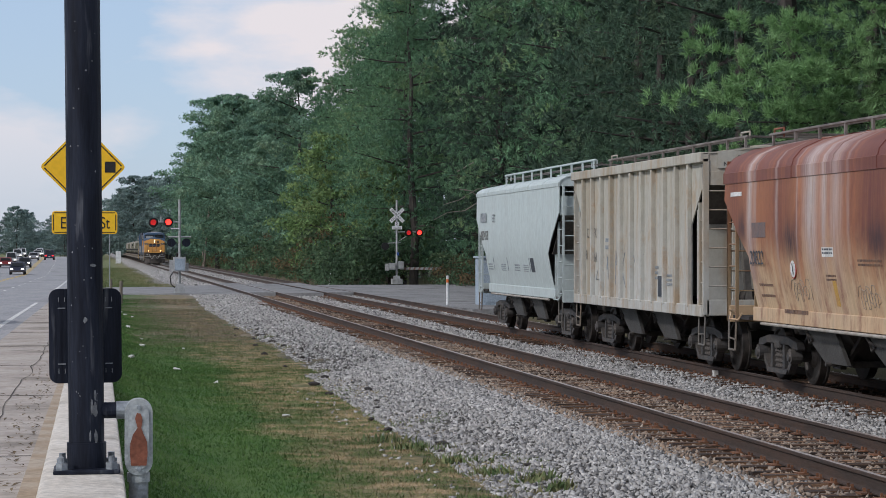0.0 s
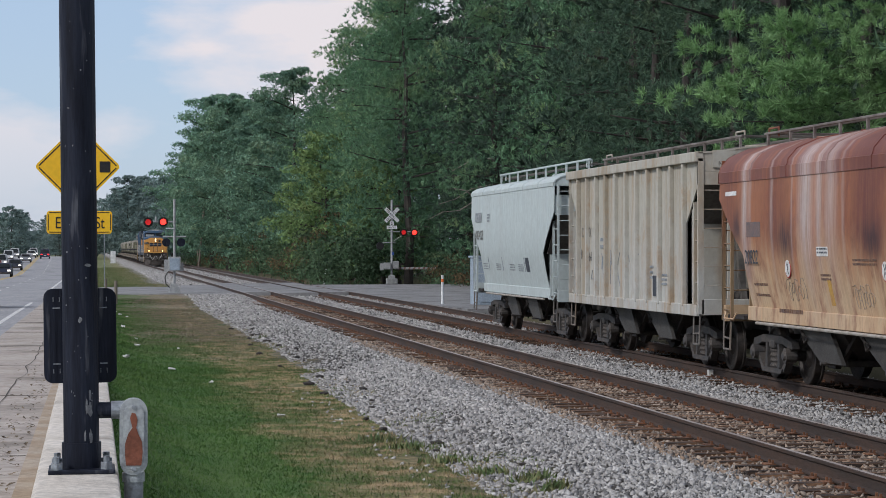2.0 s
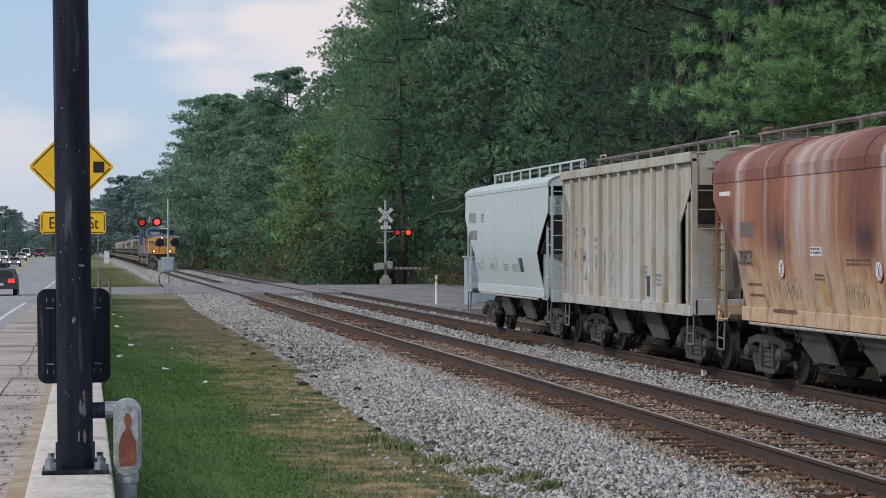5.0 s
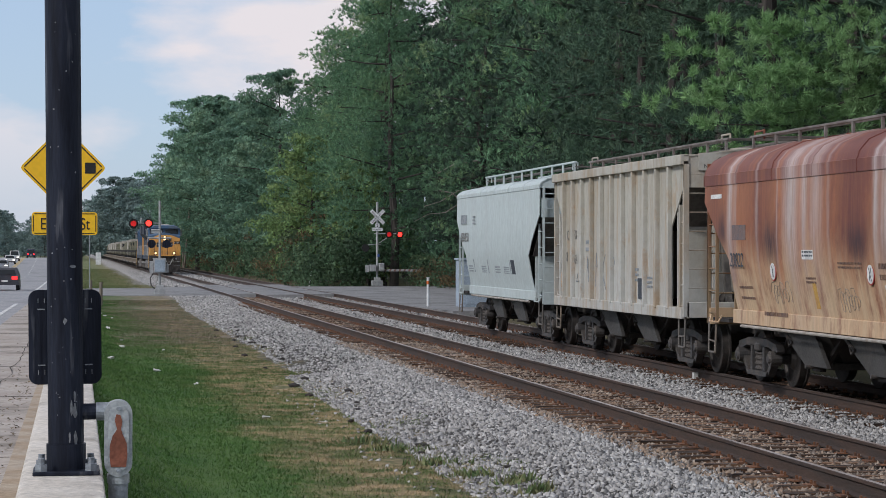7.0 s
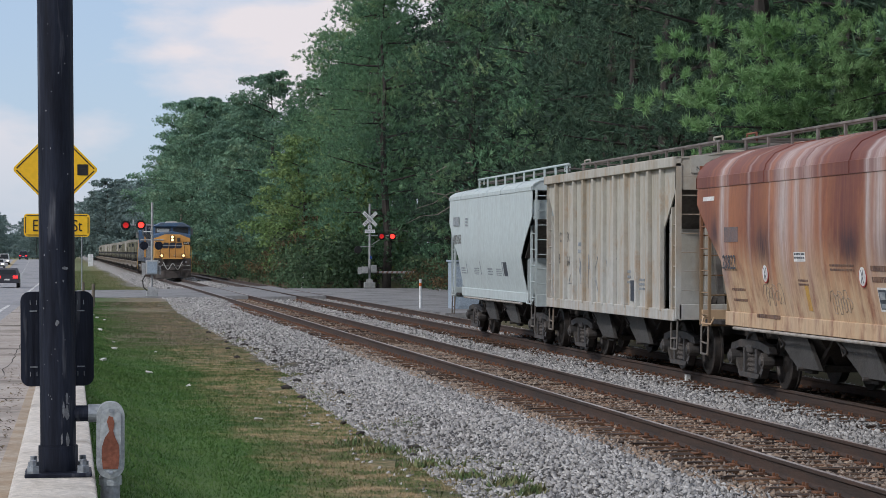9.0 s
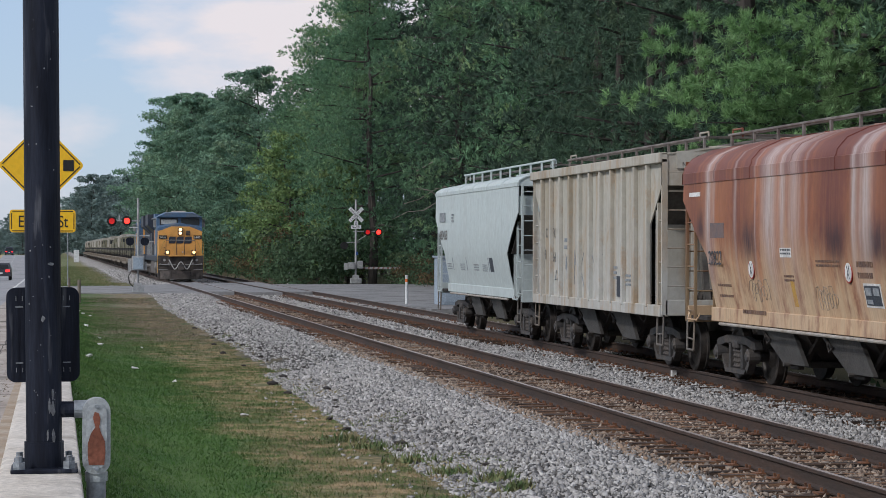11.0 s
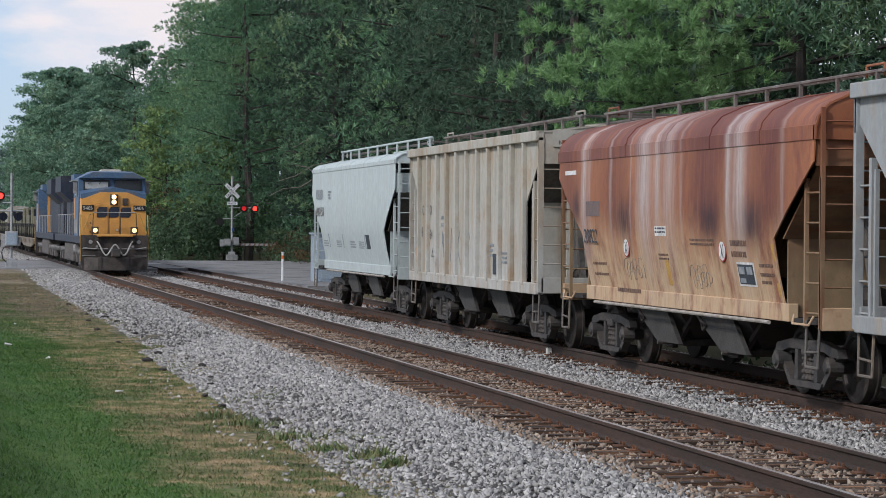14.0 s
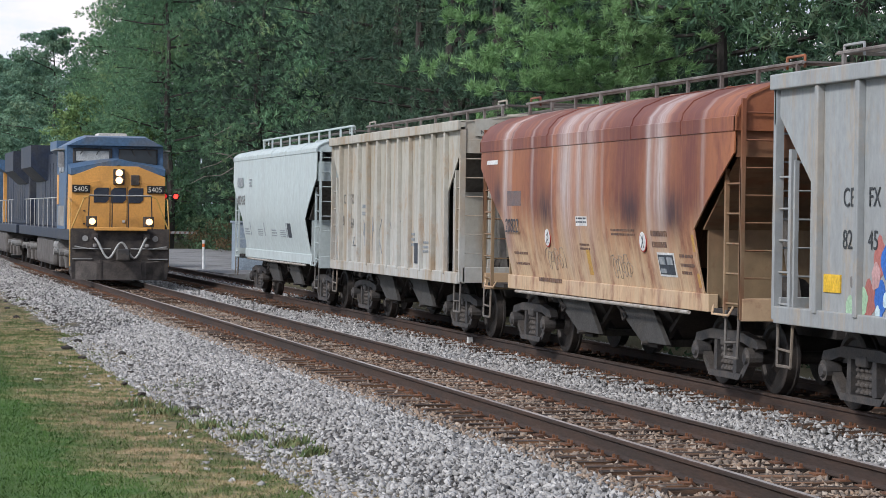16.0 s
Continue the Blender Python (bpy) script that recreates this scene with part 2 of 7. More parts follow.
m_dark_joint = material("joint_dirt", (0.06, 0.05, 0.04), 0.95)


def stone_material(name, light, dark, tint):
    m = bpy.data.materials.new(name)
    m.use_nodes = True
    n, l = m.node_tree.nodes, m.node_tree.links
    b = n["Principled BSDF"]
    geo, ramp = n.new("ShaderNodeNewGeometry"), n.new("ShaderNodeValToRGB")
    r = ramp.color_ramp
    r.elements[0].color, r.elements[1].color = (*dark, 1), (*light, 1)
    for p, c in ((0.35, tuple((a + d) / 2 for a, d in zip(light, dark))), (0.8, tint)):
        r.elements.new(p).color = (*c, 1)
    l.new(geo.outputs["Random Per Island"], ramp.inputs["Fac"])
    tex = n.new("ShaderNodeTexNoise")
    tex.inputs["Scale"].default_value, tex.inputs["Detail"].default_value = 45, 3
    mixn = n.new("ShaderNodeMix")
    mixn.data_type, mixn.blend_type = "RGBA", "MULTIPLY"
    mixn.inputs[0].default_value = 0.5
    l.new(ramp.outputs["Color"], mixn.inputs[6])
    l.new(tex.outputs["Fac"], mixn.inputs[7])
    l.new(mixn.outputs[2], b.inputs["Base Color"])
    b.inputs["Roughness"].default_value = 0.9
    return m


m_stone = stone_material("ballast_stone", (0.72, 0.70, 0.67), (0.085, 0.084, 0.083), (0.50, 0.485, 0.46))
m_stone_rust = stone_material("rusty_ballast", (0.56, 0.47, 0.38), (0.10, 0.072, 0.055), (0.37, 0.255, 0.17))
m_rail = material("rail_rust", (0.050, 0.036, 0.029), 0.75, 0.2, second=(0.07, 0.044, 0.032), scale=6, stretch=(1, 0.15, 1), bump_scale=60)
m_railtop = material("worn_rail_top", (0.50, 0.46, 0.43), 0.5, 0.7, second=(0.38, 0.33, 0.30), scale=5, stretch=(1, 0.1, 1), bump=0.05)
m_railtop_old = material("dull_rail_top", (0.17, 0.12, 0.1), 0.5, 0.6, second=(0.24, 0.2, 0.18), scale=5, stretch=(1, 0.1, 1), bump=0.1)
m_sleeper = material("creosote_sleeper", (0.085, 0.06, 0.045), 0.95, second=(0.04, 0.03, 0.025), scale=5, stretch=(0.4, 5, 5), vary=0.5,
                     third=(0.26, 0.13, 0.06), third_scale=1.6, third_range=(0.5, 0.72), bump=0.6)
m_plate = material("rusty_plate", (0.20, 0.09, 0.045), 0.9, second=(0.1, 0.05, 0.03), scale=8)


def graded(lo, hi, start, near_step, growth):
    out, v, d = [lo], start, near_step
    while v < hi:
        out.append(v)
        v += d
        d *= growth
    return sorted(set([x for x in out if x <= hi] + [hi]))


def build_ground():
    xs = sorted(set([-900, -400, -200, -100, -60, -40, -25] + list(np.arange(-18, -1, 1.0)) + list(np.arange(-1, 7.2, 0.3)) +
                    list(np.arange(7.5, 13.6, 1.5)) + list(np.arange(13.9, 22, 0.6)) + [25, 30, 40, 60, 100, 200, 400, 900]))
    ys = graded(-60, 3500, 0, 1.5, 1.035)
    verts = [(x, y, ground_z(x, y)) for y in ys for x in xs]
    w = len(xs)
    faces = [(j * w + i, j * w + i + 1, (j + 1) * w + i + 1, (j + 1) * w + i) for j in range(len(ys) - 1) for i in range(w - 1)]
    ob = mesh_np("ground", verts, faces, m_ground)
    smooth(ob, 60)
    tagged(ob, "mown green verge drying to straw beside the ballast", "ground", kind="structure")


def strip(name, mat, label, category, ys, left, right, z_of, thick=0.0, parent=None):
    bm = bmesh.new()
    rows = []
    for y in ys:
        a, b, z = left(y), right(y), z_of(y)
        rows.append([bm.verts.new(p) for p in ((a, y, z), (b, y, z), (b, y, z - thick - 0.02), (a, y, z - thick - 0.02))])
    for p, q in zip(rows, rows[1:]):
        for i in range(4):
            k = (i + 1) % 4
            bm.faces.new((p[i], p[k], q[k], q[i]))
    bm.faces.new(rows[0][::-1])
    bm.faces.new(rows[-1])
    bmesh.ops.recalc_face_normals(bm, faces=bm.faces)
    ob = part(name, bm, mat, parent)
    if label:
        tagged(ob, label, category, kind="structure")
    return ob


build_ground()
YS = graded(-40, 1400, -38, 3, 1.04)
road = strip("road", m_asphalt, "worn grey asphalt road with several lanes", "road", YS, lambda y: road_right(y) - 13.5, road_right, lambda y: road_z(y) - 0.12, 0.3)
strip("edge_line", m_line, "", "", [y for y in YS if y < 108], lambda y: road_right(y) - 0.75, lambda y: road_right(y) - 0.60, lambda y: road_z(y) - 0.114, parent=road)
strip("edge_line", m_line, "", "", [y for y in YS if 138 < y < 700], lambda y: road_right(y) - 0.75, lambda y: road_right(y) - 0.58, lambda y: road_z(y) - 0.114, parent=road)
for k in (6.25, 6.6):
    strip("centre_line", m_yellow_line, "", "", [y for y in YS if 20 < y < 800], lambda y: road_right(y) - k - 0.1, lambda y: road_right(y) - k + 0.1, lambda y: road_z(y) - 0.114, parent=road)
for k, y0 in enumerate(np.arange(60, 620, 14.0)):
    strip("lane_dash", m_line, "", "", (y0, y0 + 3.2), lambda y: road_right(y) - 3.78, lambda y: road_right(y) - 3.63, lambda y: road_z(y) - 0.114, parent=road)
sidewalk = strip("sidewalk", m_sidewalk, "stained tan concrete sidewalk with cracked joints", "sidewalk", [y for y in YS if y < 112], lambda y: -1.98, lambda y: -0.49, lambda y: road_z(y), 0.3)
strip("ledge", m_ledge, "rusty tan concrete ledge along the parapet", "ledge", [y for y in YS if y < 60], lambda y: -0.488, lambda y: -0.16, lambda y: road_z(y) + 0.03, 0.3)
rng = random.Random(5)
for y0 in np.arange(9, 110, 9.0):
    wob = rng.uniform(-0.03, 0.03)
    strip("joint", m_dark_joint, "", "", (y0 + wob, y0 + wob + 0.015 + 0.0004 * y0), lambda y: -1.97, lambda y: -0.5, lambda y: road_z(y) + 0.004, parent=sidewalk)
# a long crack that wanders along the sidewalk
bm = bmesh.new()
last = None
for i in range(60):
    y = 8 + i * 1.1
    x = -0.95 + 0.16 * noise.noise((0.0, y * 0.22, 9.0)) + rng.uniform(-0.03, 0.03)
    w = 0.003 + 0.007 * rng.random()
    cur = [bm.verts.new((x - w, y, road_z(y) + 0.005)), bm.verts.new((x + w, y, road_z(y) + 0.005))]
    if last:
        bm.faces.new((last[0], last[1], cur[1], cur[0]))
    last = cur
part("crack", bm, m_dark_joint, sidewalk)
# parapet wall whose top carries the signal pole
bm = bmesh.new()
box(bm, -0.178, 0.085, -3, 16.5, 0.2, 1.467, bevel=0.018)
tagged(smooth(part("parapet_wall", bm, m_wall)), "weathered pale concrete parapet with worn edges", "wall", kind="structure")

# crossing road, apron beside the siding
def crossing_slab(name, outline, z0, z1, label):
    bm = bmesh.new()
    prism(bm, outline, "z", z0, z1)
    tagged(part(name, bm, m_crossing), label, "road", kind="structure")


bm = bmesh.new()
prism(bm, [(-2.3, 121), (0.9, 118.6), (7.35, 116.5), (7.35, 147), (0.9, 140.5), (-2.3, 139)], "z", -0.9, -0.12)
for v in bm.verts:
    if v.co.x < 0 and v.co.z > -0.5:
        v.co.z = -0.325
tagged(part("crossing_road", bm, m_crossing), "pale worn asphalt level crossing approach", "road", kind="structure")
crossing_slab("crossing_panel", [(7.53, 116.5), (8.87, 116.3), (8.87, 147.3), (7.53, 147)], -0.4, -0.012, "pale asphalt panel between the rails")
crossing_slab("crossing_panel", [(9.04, 116.3), (11.26, 116), (11.26, 148), (9.04, 147.4)], -0.4, -0.05, "pale asphalt panel between the tracks")
crossing_slab("crossing_panel", [(11.44, 116), (12.77, 116), (12.77, 148.3), (11.44, 148)], -0.4, -0.012, "pale asphalt panel between the siding rails")
crossing_slab("crossing_apron", [(12.95, 116), (14.3, 88), (22.5, 88), (23.2, 118), (23.6, 149.0), (12.95, 148.6)], -0.7, -0.15, "pale gritty asphalt apron beside the siding")


def rail_profile(c):
    h = [(-0.075, -0.18), (0.075, -0.18), (0.075, -0.165), (0.012, -0.145), (0.010, -0.05), (0.036, -0.036), (0.036, -0.006), (0.028, 0.0),
         (-0.028, 0.0), (-0.036, -0.006), (-0.036, -0.036), (-0.010, -0.05), (-0.012, -0.145), (-0.075, -0.165)]
    return [(c + x, z) for x, z in h]


def track(name, centre, label, top, first, last):
    t = empty(name, pose(centre, 0, 0), label, "railway track", "railway tracks")
    for k in (-GAUGE / 2, GAUGE / 2):
        bm = bmesh.new()
        prism(bm, rail_profile(k), "y", -20, 1200)
        ob = part("rail", bm, m_rail, t, "rust-brown steel rail with a worn top")
        ob.data.materials.append(top)
        for p in ob.data.polygons:
            if p.normal.z > 0.9 and p.center.z > -0.01:
                p.material_index = 1
    r = random.Random(int(centre * 10))
    protos = []
    for i in range(6):
        bm = bmesh.new()
        box(bm, -1.29, 1.29, -0.115, 0.115, -0.1, 0.0)
        for v in bm.verts:
            v.co += Vector((r.uniform(-0.05, 0.05), r.uniform(-0.018, 0.018), r.uniform(-0.012, 0.012) if v.co.z > -0.05 else 0))
        me = bpy.data.meshes.new("sleeper")
        bm.to_mesh(me)
        bm.free()
        me.materials.append(m_sleeper)
        protos.append(me)
    plates = bmesh.new()
    y = first
    while y < last:
        s = new("sleeper", r.choice(protos))
        s.parent = t
        s.matrix_basis = pose(r.uniform(-0.06, 0.06), y, -0.187 + r.uniform(-0.012, 0.006), r.uniform(-1, 1), r.uniform(-0.4, 0.4), r.uniform(-1.6, 1.6))
        for k in (-GAUGE / 2, GAUGE / 2):
            box(plates, k - 0.18, k + 0.18, y - 0.09, y + 0.09, -0.19, -0.172)
            for q in (-0.1, 0.1):
                for w in (-0.06, 0.06):
                    box(plates, k + q - 0.012, k + q + 0.012, y + w - 0.012, y + w + 0.012, -0.175, -0.135)
        y += 0.5 + r.uniform(-0.03, 0.03)
    ob = part("tie_plate_rest", plates, m_plate, t)
    ob["kind"] = "stuff"
    return t


def scatter_stones(name, mat, areas, size, seed, label):
    """areas: x0, x1, y0, y1, stones per square metre, lift."""
    r = np.random.default_rng(seed)
    base = np.array([(1, 0, 0), (-0.5, 0.87, 0), (-0.5, -0.87, 0), (0, 0, 0.9), (0, 0, -0.9)], float)
    tri = np.array([(0, 1, 3), (1, 2, 3), (2, 0, 3), (1, 0, 4), (2, 1, 4), (0, 2, 4)])
    pts = []
    for x0, x1, y0, y1, d, lift in areas:
        n = int((x1 - x0) * (y1 - y0) * d)
        p = np.stack([r.uniform(x0, x1, n), r.uniform(y0, y1, n)], 1)
        pts += [(x, y, ground_z(x, y) + lift) for x, y in p]
    pts = np.array(pts)
    n = len(pts)
    sc = size * r.uniform(0.5, 1.35, (n, 1)) * r.uniform(0.6, 1.25, (n, 3)) * np.array([1, 1, 0.9])
    sc *= (1 + np.maximum(0, pts[:, 1:2] - 45) * 0.008)
    v = base[None] + r.uniform(-0.35, 0.35, (n, 5, 3))
    q = r.normal(size=(n, 4))
    q /= np.linalg.norm(q, axis=1, keepdims=True)
    w, x, y, z = q.T
    rot = np.stack([1 - 2 * (y * y + z * z), 2 * (x * y - w * z), 2 * (x * z + w * y), 2 * (x * y + w * z), 1 - 2 * (x * x + z * z), 2 * (y * z - w * x),
                    2 * (x * z - w * y), 2 * (y * z + w * x), 1 - 2 * (x * x + y * y)], 1).reshape(n, 3, 3)
    v = np.einsum("nij,nkj->nki", rot, v * sc[:, None, :]) + pts[:, None, :]
    f = (tri[None] + 5 * np.arange(n)[:, None, None]).reshape(-1, 3)
    ob = mesh_big(name, v.reshape(-1, 3), f, mat)
    tagged(ob, label, "ballast", kind="stuff")


def mesh_big(name, v, f, mat):
    me = bpy.data.meshes.new(name)
    nf = len(f)
    me.vertices.add(len(v))
    me.vertices.foreach_set("co", np.asarray(v, np.float32).ravel())
    me.loops.add(nf * 3)
    me.loops.foreach_set("vertex_index", np.asarray(f, np.int32).ravel())
    me.polygons.add(nf)
    me.polygons.foreach_set("loop_start", np.arange(0, nf * 3, 3, dtype=np.int32))
    me.update(calc_edges=True)
    me.materials.append(mat)
    return new(name, me)


def grass_blades(name, x0, x1, y0, y1, count, height, seed, keep):
    r = np.random.default_rng(seed)
    xy = np.stack([r.uniform(x0, x1, count), y0 + (y1 - y0) * r.uniform(0, 1, count) ** 1.5], 1)
    pts = np.array([(x, y, ground_z(x, y)) for x, y in xy if keep(x, y)])
    n = len(pts)
    a, h = r.uniform(0, 6.283, n), height * r.uniform(0.5, 1.5, n)
    wid = 0.0035 + pts[:, 1] * 0.00018
    d = np.stack([np.cos(a), np.sin(a), np.zeros(n)], 1)
    lean = np.stack([r.normal(0, 0.5, n) * h, r.normal(0, 0.5, n) * h, h], 1)
    v = np.stack([pts - d * wid[:, None], pts + d * wid[:, None], pts + lean], 1)
    ob = mesh_big(name, v.reshape(-1, 3), np.arange(3 * n).reshape(-1, 3), m_blades)
    tagged(ob, "short mown grass blades turning to straw", "grass", kind="stuff")

# ---- covered hopper cars on the siding ----


def streaked(name, top, low, streak, rust, amount=0.5, rust_amount=0.5, split=2.6, rough=0.6, streak_scale=2.2):
    """Old paint: tone changes from the upper to the lower side, runs of streaks down it, and rust patches."""
    m = bpy.data.materials.new(name)
    m.use_nodes = True
    n, l = m.node_tree.nodes, m.node_tree.links
    b = n["Principled BSDF"]
    co, sep = n.new("ShaderNodeTexCoord"), n.new("ShaderNodeSeparateXYZ")
    l.new(co.outputs["Object"], sep.inputs[0])

    def tex(stretch, sc, det=5, rgh=0.55):
        mp, t = n.new("ShaderNodeMapping"), n.new("ShaderNodeTexNoise")
        mp.inputs["Scale"].default_value = stretch
        l.new(co.outputs["Object"], mp.inputs["Vector"])
        l.new(mp.outputs["Vector"], t.inputs["Vector"])
        t.inputs["Scale"].default_value, t.inputs["Detail"].default_value, t.inputs["Roughness"].default_value = sc, det, rgh
        return t.outputs["Fac"]

    def ranged(v, lo, hi, a=0.0, c=1.0):
        r = n.new("ShaderNodeMapRange")
        for i, x in ((1, lo), (2, hi), (3, a), (4, c)):
            r.inputs[i].default_value = x
        l.new(v, r.inputs[0])
        return r.outputs[0]

    def mix(f, a, c, mode="MIX"):
        k = n.new("ShaderNodeMix")
        k.data_type, k.blend_type = "RGBA", mode
        for slot, v in ((0, f), (6, a), (7, c)):
            if isinstance(v, (int, float)):
                k.inputs[slot].default_value = v
            elif isinstance(v, tuple):
                k.inputs[slot].default_value = (*v, 1)
            else:
                l.new(v, k.inputs[slot])
        return k.outputs[2]

    def math_node(op, a, c):
        k = n.new("ShaderNodeMath")
        k.operation = op
        for i, v in enumerate((a, c)):
            if isinstance(v, (int, float)):
                k.inputs[i].default_value = v
            else:
                l.new(v, k.inputs[i])
        return k.outputs[0]

    height = math_node("ADD", sep.outputs[2], math_node("MULTIPLY", math_node("SUBTRACT", tex((0.3, 2.0, 0.25), 1.5), 0.5), 2.2))
    out = mix(ranged(height, split - 0.9, split + 0.7), low, top)
    out = mix(ranged(tex((0.3, 1.0, 0.06), streak_scale, 6), 0.50, 0.68, 0, amount), out, streak)
    out = mix(ranged(tex((0.3, 3.4, 0.10), streak_scale, 5), 0.55, 0.68, 0, amount * 0.8), out, streak)
    out = mix(ranged(tex((0.4, 2.3, 0.16), streak_scale * 1.2, 7, 0.65), 0.52, 0.66, 0, rust_amount), out, rust)
    out = mix(ranged(tex((1, 1, 0.7), 2.0, 9, 0.72), 0.54, 0.66, 0, rust_amount), out, rust)
    out = mix(1.0, out, mix(tex((1, 1.6, 0.8), 6, 8, 0.7), (0.62,) * 3, (1.3,) * 3), "MULTIPLY")
    l.new(out, b.inputs["Base Color"])
    b.inputs["Roughness"].default_value = rough
    b.inputs["Specular IOR Level"].default_value = 0.35
    k = n.new("ShaderNodeBump")
    k.inputs["Strength"].default_value, k.inputs["Distance"].default_value = 0.25, 0.02
    l.new(tex((1, 1, 1), 1.6, 6), k.inputs["Height"])
    l.new(k.outputs["Normal"], b.inputs["Normal"])
    return m


def rust_runs(name, upper, lower, split, pale, fade):
    """Rusted paint of the brown car: upper red-brown, lower tan, pale washed runs and dark scorched patches at their places along it."""
    m = bpy.data.materials.new(name)
    m.use_nodes = True
    n, l = m.node_tree.nodes, m.node_tree.links
    b = n["Principled BSDF"]
    co, sep = n.new("ShaderNodeTexCoord"), n.new("ShaderNodeSeparateXYZ")
    l.new(co.outputs["Object"], sep.inputs[0])

    def put(socket, v):
        if isinstance(v, (int, float)):
            socket.default_value = v
        elif isinstance(v, tuple):
            socket.default_value = (*v, 1)
        else:
            l.new(v, socket)

    def calc(op, a, c=0.0):
        k = n.new("ShaderNodeMath")
        k.operation = op
        put(k.inputs[0], a)
        put(k.inputs[1], c)
        return k.outputs[0]

    def tex(stretch, sc, det=5, rgh=0.55):
        mp, t = n.new("ShaderNodeMapping"), n.new("ShaderNodeTexNoise")
        mp.inputs["Scale"].default_value = stretch
        l.new(co.outputs["Object"], mp.inputs["Vector"])
        l.new(mp.outputs["Vector"], t.inputs["Vector"])
        t.inputs["Scale"].default_value, t.inputs["Detail"].default_value, t.inputs["Roughness"].default_value = sc, det, rgh
        return t.outputs["Fac"]

    def ranged(v, lo, hi, a=0.0, c=1.0):
        r = n.new("ShaderNodeMapRange")
        for i, x in ((1, lo), (2, hi), (3, a), (4, c)):
            r.inputs[i].default_value = x
        l.new(v, r.inputs[0])
        return r.outputs[0]

    def mix(f, a, c, mode="MIX"):
        k = n.new("ShaderNodeMix")
        k.data_type, k.blend_type = "RGBA", mode
        for slot, v in ((0, f), (6, a), (7, c)):
            put(k.inputs[slot], v)
        return k.outputs[2]

    def hump(v, centre, width):
        d = calc("DIVIDE", calc("SUBTRACT", v, centre), width)
        return calc("EXPONENT", calc("MULTIPLY", calc("MULTIPLY", d, d), -1.0))

    wave = tex((0.2, 2.2, 0.5), 1.4, 6, 0.6)
    y = calc("ADD", sep.outputs[1], calc("MULTIPLY", calc("SUBTRACT", wave, 0.5), 0.22))
    z = calc("ADD", sep.outputs[2], calc("MULTIPLY", calc("SUBTRACT", tex((0.3, 1.6, 0.3), 1.5, 6, 0.65), 0.5), 1.5))
    fine = tex((0.3, 9.0, 0.25), 2.2, 7, 0.65)
    runs = tex((0.25, 2.6, 0.12), 1.6, 6, 0.6)
    out = mix(ranged(z, split - 0.45, split + 0.55), lower, upper)
    out = mix(calc("MULTIPLY", ranged(runs, 0.45, 0.65, 0.0, 0.7), ranged(z, 1.2, 2.3, 0.3, 1.0)), out, (0.42, 0.155, 0.06))
    out = mix(ranged(tex((0.4, 1.2, 0.5), 1.7, 9, 0.72), 0.50, 0.64, 0.0, 0.8), out, (0.20, 0.062, 0.036))
    level_z = calc("ADD", sep.outputs[2], calc("MULTIPLY", calc("SUBTRACT", tex((0.3, 3.0, 0.8), 1.8, 6, 0.65), 0.5), 0.5))
    high = ranged(level_z, 1.95, 2.35)
    for centre, width, k in ((-1.75, 0.9, 1.0), (-4.3, 0.8, 0.95), (2.6, 0.7, 0.8), (5.2, 0.6, 0.8)):
        zone = calc("MULTIPLY", calc("MULTIPLY", hump(y, centre, width), high), ranged(fine, 0.3, 0.6, 0.35, 1.0))
        out = mix(calc("MULTIPLY", zone, k), out, (0.125, 0.036, 0.028))
    for centre, level, width in ((2.05, 2.32, 0.42), (-1.95, 2.30, 0.40), (-3.6, 2.24, 0.5), (4.7, 2.5, 0.25)):
        spot = calc("MULTIPLY", hump(y, centre, width), hump(level_z, level, 0.30))
        out = mix(calc("MULTIPLY", spot, ranged(fine, 0.34, 0.55, 0.55, 1.0)), out, (0.05, 0.022, 0.026))
    low_fade = ranged(z, 1.5, 2.6, fade, 1.0)
    for centre, width, k in ((4.25, 0.17, 0.85), (3.95, 0.07, 0.5), (1.0, 0.34, 0.85), (0.38, 0.13, 0.75), (-0.15, 0.28, 0.6), (-2.72, 0.10, 0.9), (-3.15, 0.24, 0.8), (-0.75, 0.06, 0.4), (2.75, 0.06, 0.5), (1.7, 0.05, 0.4), (-4.75, 0.06, 0.4)):
        zone = calc("MULTIPLY", calc("MULTIPLY", hump(y, centre, width), low_fade), ranged(fine, 0.28, 0.55, 0.45, 1.0))
        out = mix(calc("MULTIPLY", zone, k), out, pale)
    out = mix(1.0, out, mix(ranged(fine, 0.3, 0.7), (0.84,) * 3, (1.12,) * 3), "MULTIPLY")
    out = mix(1.0, out, mix(tex((1, 1.6, 0.9), 7, 8, 0.7), (0.72,) * 3, (1.22,) * 3), "MULTIPLY")
    l.new(out, b.inputs["Base Color"])
    b.inputs["Roughness"].default_value, b.inputs["Specular IOR Level"].default_value = 0.55, 0.35
    k = n.new("ShaderNodeBump")
    k.inputs["Strength"].default_value, k.inputs["Distance"].default_value = 0.25, 0.02
    l.new(tex((1, 1, 1), 1.6, 6), k.inputs["Height"])
    l.new(k.outputs["Normal"], b.inputs["Normal"])
    return m


